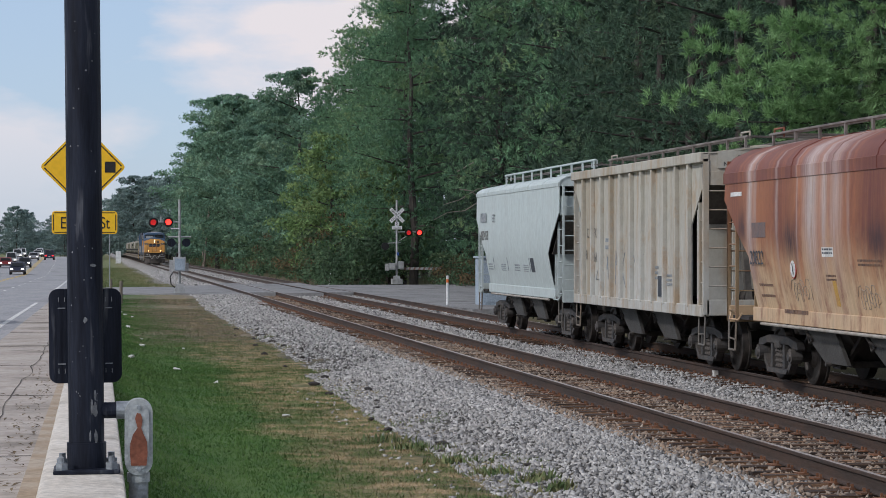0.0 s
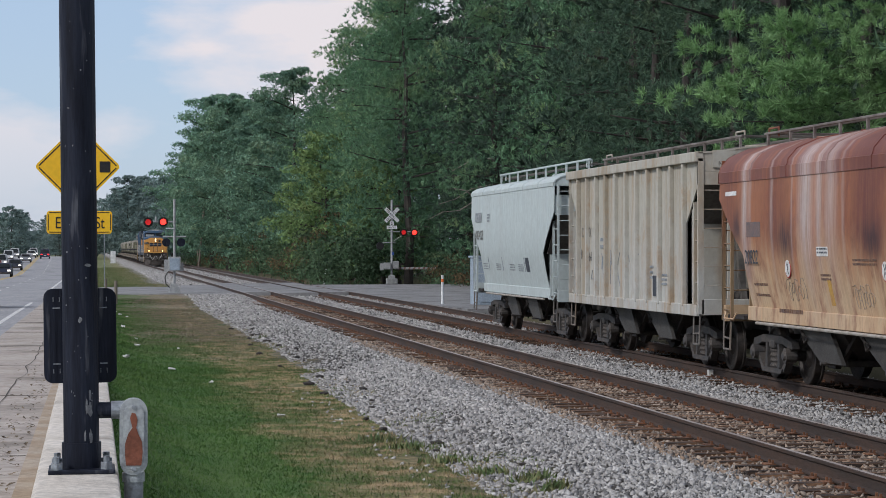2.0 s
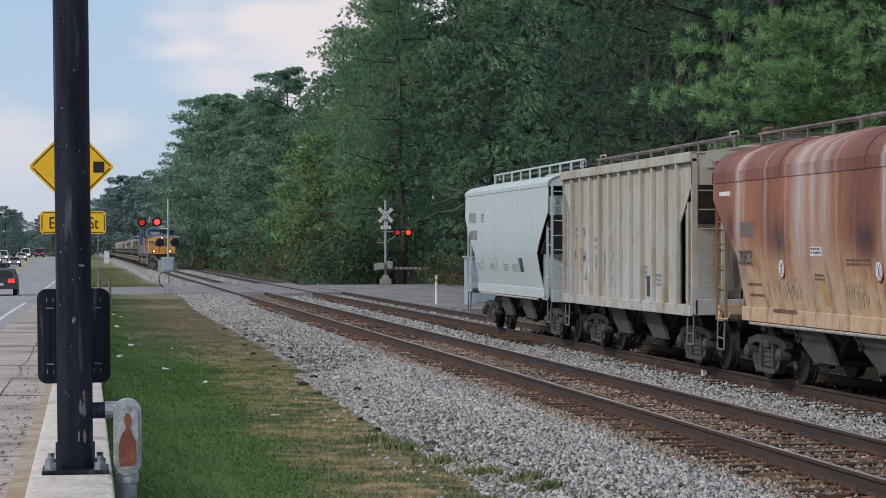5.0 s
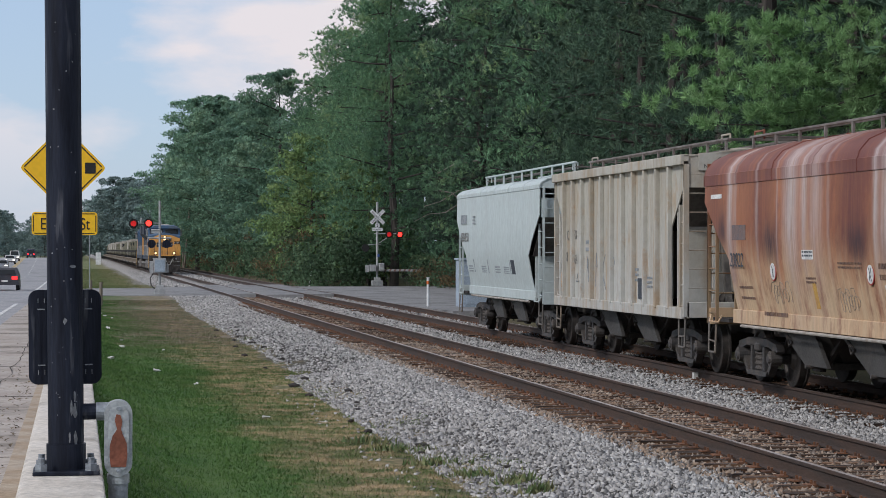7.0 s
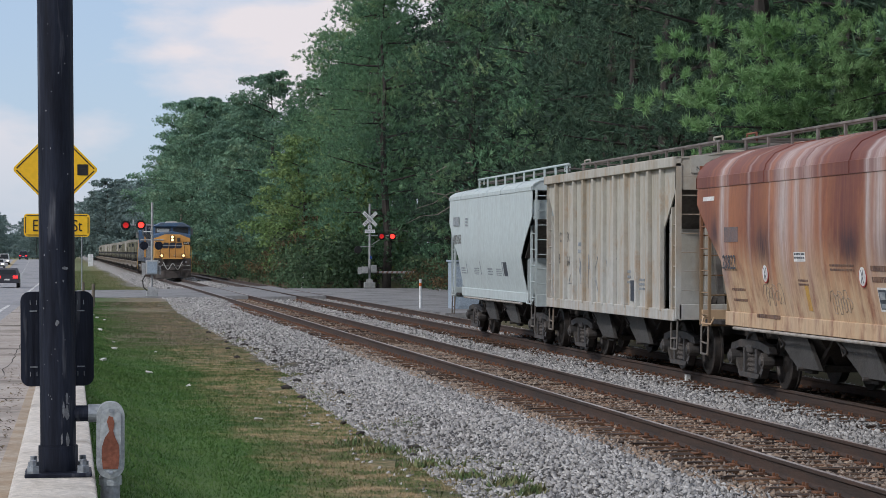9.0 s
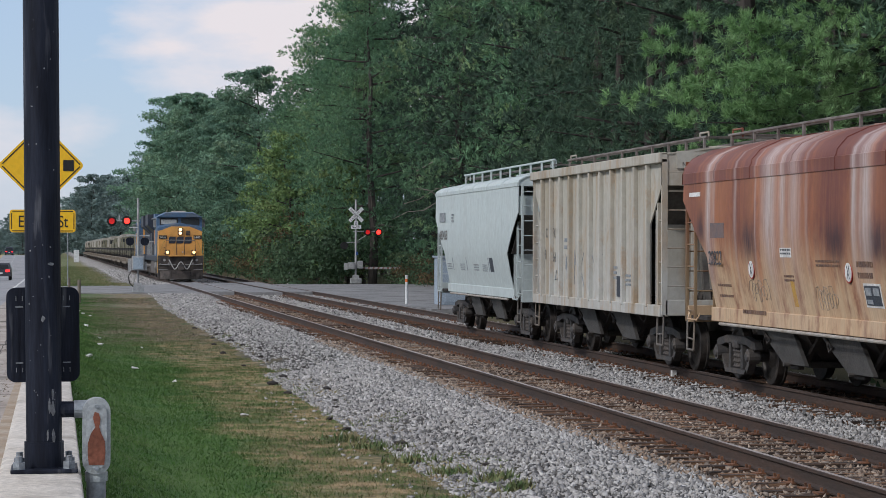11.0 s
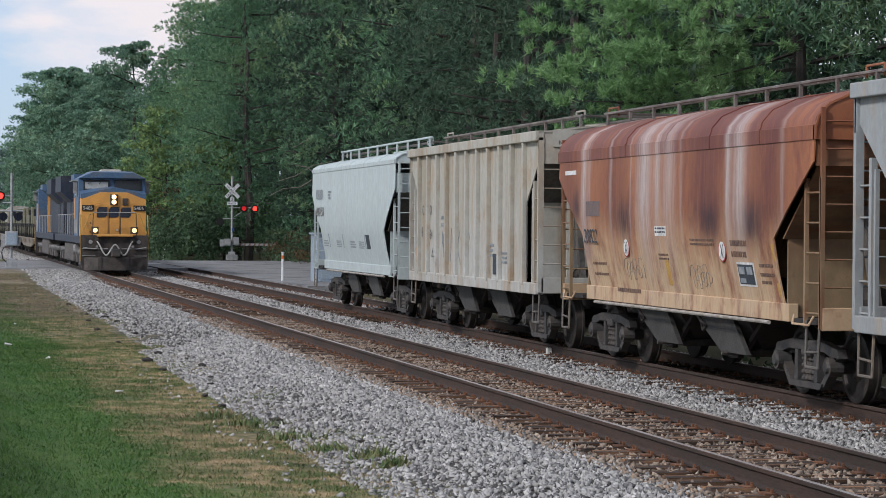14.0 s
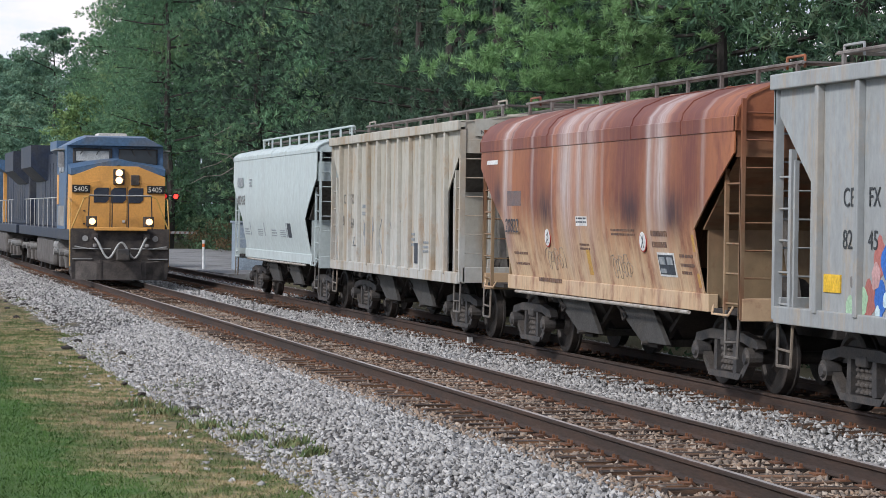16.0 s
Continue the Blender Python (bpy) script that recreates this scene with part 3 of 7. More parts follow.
m_redcar = rust_runs("rusted_brown_paint", (0.315, 0.122, 0.055), (0.52, 0.375, 0.235), 2.0, (0.46, 0.41, 0.39), 0.15)
m_redroof = rust_runs("rusted_roof", (0.19, 0.07, 0.052), (0.19, 0.07, 0.052), 1.0, (0.46, 0.38, 0.36), 1.0)
m_redend = streaked("rusty_tan_end", (0.21, 0.07, 0.034), (0.27, 0.19, 0.11), (0.12, 0.085, 0.055), (0.2, 0.08, 0.04), 0.7, 0.8, 2.75)
m_beige = streaked("weathered_beige_paint", (0.42, 0.405, 0.35), (0.44, 0.44, 0.41), (0.30, 0.255, 0.185), (0.36, 0.235, 0.125), 0.85, 0.55, 2.4, 0.6, 1.6)
m_whitecar = streaked("chalky_white_paint", (0.455, 0.52, 0.515), (0.44, 0.50, 0.495), (0.39, 0.425, 0.425), (0.40, 0.42, 0.405), 0.4, 0.15, 2.4)
m_greycar = streaked("faded_grey_paint", (0.315, 0.335, 0.34), (0.30, 0.315, 0.315), (0.25, 0.26, 0.255), (0.40, 0.30, 0.19), 0.5, 0.4, 2.4)
m_steel = material("dirty_cast_steel", (0.055, 0.053, 0.053), 0.65, 0.2, second=(0.088, 0.077, 0.068), scale=5, bump_scale=30)
m_under = material("sooty_underframe", (0.035, 0.031, 0.029), 0.85, second=(0.055, 0.047, 0.04), scale=3)
m_slope = material("dark_slope_plate", (0.058, 0.055, 0.051), 0.65, second=(0.04, 0.037, 0.034), scale=2.5, third=(0.10, 0.088, 0.075))
m_hopper = material("grimy_hopper_plate", (0.15, 0.138, 0.122), 0.7, second=(0.10, 0.09, 0.08), scale=1.5, third=(0.2, 0.15, 0.1))
m_pipe = material("dusty_pale_pipe", (0.38, 0.355, 0.32), 0.6, second=(0.27, 0.24, 0.2), scale=4)
m_railing = material("grimy_roof_rail", (0.20, 0.18, 0.165), 0.7, second=(0.12, 0.10, 0.09), scale=3)
m_wheel = material("wheel_steel", (0.03, 0.027, 0.025), 0.6, 0.3, second=(0.055, 0.046, 0.04), scale=6)
m_letter = material("black_lettering", (0.035, 0.04, 0.045), 0.7, second=(0.06, 0.065, 0.07), scale=12)
m_faded = material("faded_lettering", (0.22, 0.25, 0.27), 0.7, second=(0.32, 0.34, 0.35), scale=9)
m_print_grey = material("worn_dark_lettering", (0.10, 0.105, 0.105), 0.7, second=(0.22, 0.21, 0.19), scale=14)
m_decal_white = material("white_decal", (0.7, 0.7, 0.68), 0.6)
m_decal_dark = material("dark_decal", (0.05, 0.06, 0.075), 0.6)
m_sootprint = material("dull_dark_print", (0.13, 0.085, 0.07), 0.7, second=(0.2, 0.12, 0.08), scale=8)
m_faded_dark = material("overpainted_mark", (0.13, 0.11, 0.115), 0.7, second=(0.17, 0.12, 0.11), scale=6)
m_chalk = material("faint_grey_spray", (0.33, 0.27, 0.21), 0.8)
m_ochre = material("ochre_run", (0.50, 0.30, 0.07), 0.7, second=(0.45, 0.25, 0.09), scale=5)
m_decal_red = material("red_decal", (0.45, 0.06, 0.05), 0.6)
m_yellow_tag = material("yellow_tag", (0.75, 0.47, 0.03), 0.5)


def letters(name, body, size, mat, parent, m, stretch=1.0, label=""):
    cu = bpy.data.curves.new(name, "FONT")
    cu.body, cu.size, cu.extrude = body, size, 0.001
    ob = bpy.data.objects.new(name, cu)
    me = bpy.data.meshes.new_from_object(ob)
    bpy.data.objects.remove(ob)
    me.materials.clear()
    me.materials.append(mat)
    out = new(name, me)
    out.parent = parent
    out.matrix_basis = m @ Matrix.Diagonal((stretch, 1, 1, 1))
    if label:
        out["label"] = label
    return out


def wheelset(parent, y, radius=0.457):
    for s in (-1, 1):
        n, rings = 28, [(0.64, radius + 0.025), (0.675, radius + 0.025), (0.685, radius), (0.79, radius - 0.004), (0.80, radius - 0.02), (0.80, radius - 0.075),
                        (0.765, radius - 0.10), (0.765, 0.19), (0.80, 0.15), (0.83, 0.13)]
        bm = bmesh.new()
        loops = [[bm.verts.new((s * x, q * math.cos(6.2832 * i / n), q * math.sin(6.2832 * i / n))) for i in range(n)] for x, q in rings]
        for a, b in zip(loops, loops[1:]):
            for i in range(n):
                bm.faces.new((a[i], a[(i + 1) % n], b[(i + 1) % n], b[i]))
        bm.faces.new(loops[0])
        bm.faces.new(loops[-1])
        bmesh.ops.recalc_face_normals(bm, faces=bm.faces)
        w = part("wheel", bm, m_wheel, parent)
        w.matrix_basis = pose(0, y, radius)
        smooth(w, 35)
    a = part("axle", rods([((-1.08, 0, 0), (1.08, 0, 0))], 0.085, 12), m_wheel, parent)
    a.matrix_basis = pose(0, y, radius)


def bogie(car, y, outer):
    """A two-axle truck: cast side frames with openings, coil springs, bolster, wheels."""
    base = new("truck")
    base.parent = car
    base.matrix_basis = pose(0, y, 0)
    for k in (-0.89, 0.89):
        wheelset(base, k)
    for s in (-1, 1):
        bm = bmesh.new()
        x0, x1 = s * 0.98, s * 1.10
        top = [(-1.10, 0.58), (-1.04, 0.68), (-0.5, 0.76), (0.5, 0.76), (1.04, 0.68), (1.10, 0.58), (0.98, 0.55), (0.60, 0.63), (-0.60, 0.63), (-0.98, 0.55)]
        prism(bm, top, "x", x0, x1)
        for q in (-1, 1):
            prism(bm, [(q * 1.04, 0.58), (q * 0.93, 0.58), (q * 0.50, 0.22), (q * 0.60, 0.18)], "x", x0, x1)
            prism(bm, [(q * 0.28, 0.64), (q * 0.38, 0.64), (q * 0.40, 0.24), (q * 0.28, 0.22)], "x", x0, x1)
            rod(bm, (s * 0.99, q * 0.89, 0.46), (s * 1.17, q * 0.89, 0.46), 0.125, seg=14)
            rod(bm, (s * 1.17, q * 0.89, 0.46), (s * 1.20, q * 0.89, 0.46), 0.09, 0.07, seg=10)
        prism(bm, [(-0.60, 0.23), (0.60, 0.23), (0.52, 0.15), (-0.52, 0.15)], "x", x0 - s * 0.02, x1 + s * 0.02)
        part("side_frame", bm, m_steel, base)
        for q in (-0.18, -0.06, 0.06, 0.18):
            bm = bmesh.new()
            loops = [[bm.verts.new((s * 1.03 + w * math.cos(0.785 * j), q + w * math.sin(0.785 * j), 0.25 + 0.021 * i)) for j in range(8)]
                     for i, w in enumerate([0.056, 0.056, 0.036, 0.036] * 4)]
            for lo, hi in zip(loops, loops[1:]):
                for j in range(8):
                    bm.faces.new((lo[j], lo[(j + 1) % 8], hi[(j + 1) % 8], hi[j]))
            bmesh.ops.recalc_face_normals(bm, faces=bm.faces)
            part("spring", bm, m_steel, base)
        part("bolster_end", boxes((s * 0.7, s * 1.12, -0.15, 0.15, 0.55, 0.68), bevel=0.03), m_steel, base)
    part("bolster", boxes((-0.7, 0.7, -0.2, 0.2, 0.45, 0.68), (-0.2, 0.2, -0.2, 0.2, 0.68, 0.9)), m_under, base)
    part("brake_beam", boxes((-0.8, 0.8, -0.45, -0.38, 0.35, 0.45), (-0.8, 0.8, 0.38, 0.45, 0.35, 0.45)), m_under, base)
    return base


def ladder(car, mat, x, y, z0, z1, width, axis, n, name="ladder"):
    """Rungs and stiles on the car's side (axis y) or end (axis x)."""
    bm = bmesh.new()
    d = Vector((width, 0, 0)) if axis == "x" else Vector((0, width, 0))
    p = Vector((x, y, 0))
    for k in (0, 1):
        q = p + d * k
        box(bm, q.x - 0.025, q.x + 0.025, q.y - 0.025, q.y + 0.025, z0, z1)
    for i in range(n):
        z = z0 + (z1 - z0) * (i + 0.5) / n
        rod(bm, p + Vector((0, 0, z)), p + d + Vector((0, 0, z)), 0.013, seg=6)
    return part(name, bm, mat, car)


def common(car, L, mat, peak, sill_z, rails=True, hatch_mat=None, end_mat=None, overhang=1.52, rail=0.16):
    """What all the hopper cars have: trucks, couplers, end platforms, ladders, running board, outlet hoppers."""
    e = L / 2
    tc = e - overhang
    for s in (-1, 1):
        bogie(car, s * tc, s)
        part("coupler", boxes((-0.13, 0.13, s * (e - 0.1), s * (e + 0.62), 0.74, 0.98), (-0.2, 0.2, s * (e + 0.5), s * (e + 0.68), 0.7, 1.02), bevel=0.03), m_steel, car)
        part("centre_sill", boxes((-0.25, 0.25, s * (e - 2.7), s * e, 0.72, 1.05)), m_under, car)
        part("end_sill", boxes((-1.5, 1.5, s * (e - 0.12), s * e, sill_z - 0.12, sill_z + 0.16), bevel=0.01), mat, car)
        part("end_platform", boxes((-1.45, 1.45, s * (e - 1.1), s * (e - 0.12), sill_z - 0.06, sill_z)), m_under, car)
        for x in (-1.5, 1.5):
            k = 1 if x > 0 else -1
            ladder(car, end_mat or mat, x, s * (e - 0.03), sill_z - 0.1, peak - 0.3, -k * 0.5, "x", 8)
            ladder(car, end_mat or mat, x, s * (e - 0.55), sill_z - 0.1, sill_z + 1.75, s * 0.5, "y", 5, "side_ladder")
            part("stirrup", bent([(x, s * (e - 0.52), sill_z), (x * 1.01, s * (e - 0.5), 0.48), (x * 1.01, s * (e - 0.1), 0.48), (x, s * (e - 0.08), sill_z)], 0.02, 6), m_hopper, car)
            part("stirrup_rung", bent([(x * 1.01, s * (e - 0.51), 0.66), (x * 1.01, s * (e - 0.09), 0.68)], 0.016, 6), m_hopper, car)
            part("grab_iron", bent([(x * 1.01, s * (e - 0.9), sill_z + 0.05), (x * 1.04, s * (e - 0.85), sill_z - 0.06), (x * 1.04, s * (e - 0.3), sill_z - 0.06), (x * 1.01, s * (e - 0.25), sill_z + 0.05)], 0.015, 6), mat, car)
        for x in (-0.65, 0.55):
            part("slope_brace", prisms("x", ([(s * (e - 0.35), sill_z), (s * (e - 0.5), sill_z), (s * (e - 1.0), 2.6), (s * (e - 0.85), 2.6)], x, x + 0.1)), m_hopper, car)
    part("air_tank", rods([((0.4, -0.9, 1.25), (0.4, 0.9, 1.25))], 0.2, 12), m_under, car)
    part("brake_cylinder", rods([((-0.5, -e + 0.6, 1.3), (-0.5, -e + 1.1, 1.3))], 0.16, 12), m_under, car)
    # two outlet hoppers, each with sloping plates and a gate
    for c in (-1.45, 1.45):
        bm = bmesh.new()
        t = [bm.verts.new((x, c + y, sill_z + 0.05)) for x, y in ((-1.42, -1.35), (1.42, -1.35), (1.42, 1.35), (-1.42, 1.35))]
        u = [bm.verts.new((x, c + y, 0.50)) for x, y in ((-0.75, -0.42), (0.75, -0.42), (0.75, 0.42), (-0.75, 0.42))]
        for i in range(4):
            bm.faces.new((t[i], t[(i + 1) % 4], u[(i + 1) % 4], u[i]))
        bm.faces.new(u)
        bmesh.ops.recalc_face_normals(bm, faces=bm.faces)
        h = part("outlet_hopper", bm, m_under, car, "grimy sloping steel outlet hopper")
        part("gate", boxes((-0.95, 0.95, c - 0.5, c + 0.5, 0.40, 0.50), (-1.05, -0.95, c - 0.2, c + 0.2, 0.36, 0.5), bevel=0.015), m_under, h)
        for s in (-1, 1):
            for q in (-1, 1):
                prism_pts = [(c + 1.42, sill_z), (c - 0.35, sill_z), (c - 1.10, 0.46), (c - 0.05, 0.46)] if q > 0 else [(c - 1.40, sill_z), (c - 1.22, sill_z), (c - 0.36, 0.46), (c - 0.48, 0.46)]
                part("slope_plate", prisms("x", (prism_pts, s * (1.18 if q > 0 else 0.98), s * (1.24 if q > 0 else 1.04))), m_slope if q > 0 else m_under, h)
        part("gate_lever", rods([((-1.25, c + 0.55, 0.78), (-1.25, c + 0.85, 0.9)), ((-1.25, c + 0.55, 0.78), (-1.25, c + 0.7, 0.72)), ((-1.25, c + 0.85, 0.9), (-1.25, c + 0.7, 0.72))], 0.02, 5), m_under, h)
        part("gate_shaft", rods([((-1.25, c - 0.3, 0.45), (1.25, c - 0.3, 0.45)), ((-1.25, c - 0.3, 0.45), (-1.32, c - 0.3, 0.45))], 0.03, 8), m_steel, h)
    part("brake_pipe", rods([((-1.47, -e + 1.9, sill_z - 0.09), (-1.47, e - 1.9, sill_z - 0.09))], 0.026, 8), m_pipe, car)
    # running board on stands, hatches under it
    if rails:
        for x in (-0.75, 0.75):
            bm = rods([((x, -e - 0.02, peak + rail), (x, e + 0.02, peak + rail))], 0.025, 6)
            n = 9
            for i in range(n + 1):
                y = -e + 0.15 + (L - 0.3) * i / n
                box(bm, x - 0.02, x + 0.02, y - 0.03, y + 0.03, peak - 0.22, peak + rail)
            part("roof_rail", bm, hatch_mat or m_railing, car)
        bm = bmesh.new()
        for k in range(6):
            box(bm, -0.75, 0.75, -e - 0.1 + k * 0.09, -e - 0.06 + k * 0.09, peak + 0.15, peak + 0.17)
            box(bm, -0.75, 0.75, e + 0.06 - k * 0.09, e + 0.1 - k * 0.09, peak + 0.15, peak + 0.17)
        for x in (-0.68, -0.6, -0.52, 0.52, 0.6, 0.68):
            box(bm, x - 0.015, x + 0.015, -e, e, peak + 0.15, peak + 0.18)
        part("running_board", bm, m_hopper, car, "grated steel running board")
    for s in (-1, 1):
        part("brake_step_rail", bent([(-0.7, s * (e - 0.05), peak + 0.1), (-0.7, s * (e - 0.05), peak + 0.25), (-0.7, s * (e - 0.6), peak + 0.25), (-0.7, s * (e - 0.6), peak + 0.1)], 0.018, 6), mat, car)
    for i in range(5):
        y = -e + 1.4 + i * (L - 2.8) / 4
        part("roof_hatch", rods([((0, y, peak - 0.12), (0, y, peak + 0.06))], 0.3, 16), hatch_mat or mat, car)


def cut_y(z, e, z_hi, z_lo, inset):
    k = min(1.0, max(0.0, (z_hi - z) / (z_hi - z_lo)))
    return e - inset * k


def end_sheets(car, L, mat, z_hi, z_lo, inset, width, sill_z, upper_mat=None, slope_mat=None):
    """Upright end sheet above, slope sheet running down and inwards below it."""
    e = L / 2
    for s in (-1, 1):
        part("end_sheet", boxes((-width, width, s * (e - 0.16), s * (e - 0.12), z_hi - 0.05, z_hi + 0.4)), upper_mat or mat, car)
        part("slope_sheet", prisms("x", ([(s * (e - 0.14), z_hi), (s * (e - 0.18), z_hi), (s * (e - inset), z_lo), (s * (e - inset + 0.05), z_lo)], -width + 0.06, width - 0.06)), slope_mat or m_hopper, car)
        part("end_bulkhead", boxes((-width + 0.12, width - 0.12, s * (e - inset + 0.02), s * (e - inset + 0.06), sill_z, z_lo)), upper_mat or mat, car)


def smooth_hopper(name, L, y, label, mat, roof_mat, band, crease):
    """Rounded-side two-bay covered hopper."""
    car = empty(name, pose(SIDING_X, y, 0), label, "hopper car", "covered hopper cars")
    e, sill = L / 2, 1.06
    z_hi, z_lo, inset = 3.0, 2.05, 1.4
    prof = [(1.40, 1.06), (1.42, 1.25), (1.50, 1.6), (1.56, 1.95), (1.575, 2.05), (1.60, 2.4), (1.60, 2.7), (1.595, 3.0), (1.585, crease)]
    k = (3.98 - crease) / 0.8
    cap = [(1.60, crease), (1.60, crease + 0.20 * k), (1.585, crease + 0.21 * k), (1.56, crease + 0.32 * k), (1.42, crease + 0.50 * k),
           (1.10, crease + 0.66 * k), (0.6, crease + 0.77 * k), (0.0, 3.98)]
    for s in (-1, 1):
        bm = bmesh.new()
        cols = 14
        grid = [[bm.verts.new((s * x, -cut_y(z, e - 0.1, z_hi, z_lo, inset) * (1 - 2 * i / cols), z)) for i in range(cols + 1)] for x, z in prof]
        for a, b in zip(grid, grid[1:]):
            for i in range(cols):
                bm.faces.new((a[i], a[i + 1], b[i + 1], b[i]))
        bmesh.ops.recalc_face_normals(bm, faces=bm.faces)
        bmesh.ops.solidify(bm, geom=bm.faces[:], thickness=0.02)
        smooth(part("side_shell", bm, mat, car), 30)
        part("side_sill", boxes((s * 1.30, s * 1.44, -e + 1.3, e - 1.3, sill - 0.06, sill + 0.17), bevel=0.012), mat, car)
    bm = bmesh.new()
    pts = [(x, z) for x, z in cap] + [(-x, z) for x, z in cap[-2::-1]]
    rows = [[bm.verts.new((x, -e + 0.05 + (L - 0.1) * i / 12, z)) for i in range(13)] for x, z in pts]
    for a, b in zip(rows, rows[1:]):
        for i in range(12):
            bm.faces.new((a[i], a[i + 1], b[i + 1], b[i]))
    bmesh.ops.recalc_face_normals(bm, faces=bm.faces)
    bmesh.ops.solidify(bm, geom=bm.faces[:], thickness=0.025)
    smooth(part("roof", bm, roof_mat, car, band), 32)
    for i in range(1, 6):
        yy = -e + L * i / 6
        bm = bmesh.new()
        for (x0, z0), (x1, z1) in zip(pts, pts[1:]):
            rod(bm, (x0, yy, z0 + 0.004), (x1, yy, z1 + 0.004), 0.012, seg=5)
        part("roof_seam", bm, roof_mat, car)
    for s in (-1, 1):
        part("roof_end", prisms("y", ([(x, z) for x, z in cap] + [(-x, z) for x, z in cap[-2::-1]], s * (e - 0.07), s * (e - 0.11))), roof_mat, car)
    rusty = mat is m_redcar
    end_sheets(car, L, mat, z_hi, z_lo, inset, 1.55, sill, m_redend if rusty else roof_mat, m_redend if rusty else m_hopper)
    common(car, L, mat, 3.96, sill, True, mat if mat is m_whitecar else None, m_redend if rusty else roof_mat, 1.55 if rusty else 1.52, 0.16 if rusty else 0.27)
    return car


def ribbed_hopper(name, L, y, label, mat, ribs, rib_end=4.57):
    """Flat-sided hopper with outside posts."""
    car = empty(name, pose(SIDING_X, y, 0), label, "hopper car", "covered hopper cars")
    e, sill = L / 2, 1.12
    z_hi, z_lo, inset, eave = 3.42, 2.62, 1.0, 3.76
    for s in (-1, 1):
        out = [(-e + 0.05, eave), (e - 0.05, eave), (e - 0.05, z_hi), (e - inset, z_lo), (e - inset, sill), (-e + inset, sill), (-e + inset, z_lo), (-e + 0.05, z_hi)]
        part("side_sheet", prisms("x", (out, s * 1.49, s * 1.515)), mat, car)
        part("top_chord", boxes((s * 1.46, s * 1.62, -e, e, eave - 0.06, eave + 0.12), bevel=0.015), mat, car)
        part("side_sill", boxes((s * 1.42, s * 1.58, -e + 0.1, e - 0.1, sill - 0.14, sill + 0.06), bevel=0.012), mat, car)
        for i in range(ribs):
            yy = rib_end * (2 * i / (ribs - 1) - 1)
            part("rib", boxes((s * 1.51, s * 1.60, yy - 0.05, yy + 0.05, sill + 0.02, eave - 0.06), bevel=0.012), mat, car)
        for q in (-1, 1):
            part("corner_post", boxes((s * 1.46, s * 1.56, q * (e - 0.08), q * e, sill - 0.1, eave)), mat, car)
            part("inner_post", boxes((s * 1.46, s * 1.53, q * (e - 0.47), q * (e - 0.39), sill - 0.1, 3.0)), mat, car)
    cap = [(1.56, eave + 0.11), (1.2, 3.90), (0.6, 3.98), (0.0, 4.0)]
    pts = cap + [(-x, z) for x, z in cap[-2::-1]]
    bm = bmesh.new()
    rows = [[bm.verts.new((x, -e + L * i / 8, z)) for i in range(9)] for x, z in pts]
    for a, b in zip(rows, rows[1:]):
        for i in range(8):
            bm.faces.new((a[i], a[i + 1], b[i + 1], b[i]))
    bmesh.ops.recalc_face_normals(bm, faces=bm.faces)
    bmesh.ops.solidify(bm, geom=bm.faces[:], thickness=0.025)
    smooth(part("roof", bm, mat, car), 30)
    for s in (-1, 1):
        part("roof_end", prisms("y", (pts + [(-1.56, 3.3), (1.56, 3.3)], s * (e - 0.02), s * (e - 0.06))), mat, car)
    end_sheets(car, L, mat, z_hi, z_lo, inset, 1.46, sill)
    common(car, L, mat, 4.0, sill)
    return car


SHELL = ((1.40, 1.06), (1.42, 1.25), (1.50, 1.6), (1.56, 1.95), (1.575, 2.05), (1.60, 2.4), (1.60, 2.7), (1.595, 3.0), (1.585, 3.6))


def shell_x(z):
    xs, zs = zip(*SHELL)
    return float(np.interp(z, zs, xs))


def shell_panel(name, car, mat, y0, y1, z0, z1, proud=0.006):
    """A flat decal that lies on the rounded side."""
    a, b = -shell_x(z0) - proud, -shell_x(z1) - proud
    part(name, prisms("y", ([(a, z0), (b, z1), (b + 0.012, z1), (a + 0.012, z0)], y0, y1)), mat, car)


def shell_print(car, mat, y, z, w, h, rows, seed, name="small_print"):
    a = math.degrees(math.atan2(shell_x(z) - shell_x(z - h), h))
    bars(car, mat, y, z, w, h, rows, -shell_x(z) - 0.004, seed, name, -a)


def side_m(y, z, x=-1.525):
    return pose(x, y, z, 90, 0, -90)


def bars(car, mat, y, z, w, h, rows, x=-1.53, seed=1, name="small_print", tilt=0.0):
    """Lettering too small to read, as rows of short bars."""
    r = random.Random(seed)
    bm = bmesh.new()
    for i in range(rows):
        u = 0.0
        zz = -i * h / rows
        while u < w - 0.02:
            k = min(w - u, r.uniform(0.03, 0.1))
            box(bm, -0.004, 0.004, -u - k, -u, zz - h / rows * 0.5, zz)
            u += k + r.uniform(0.015, 0.04)
    ob = part(name, bm, mat, car)
    ob.matrix_basis = pose(x, y, z, 0, tilt, 0)
    ob["kind"] = "stuff"
    return ob


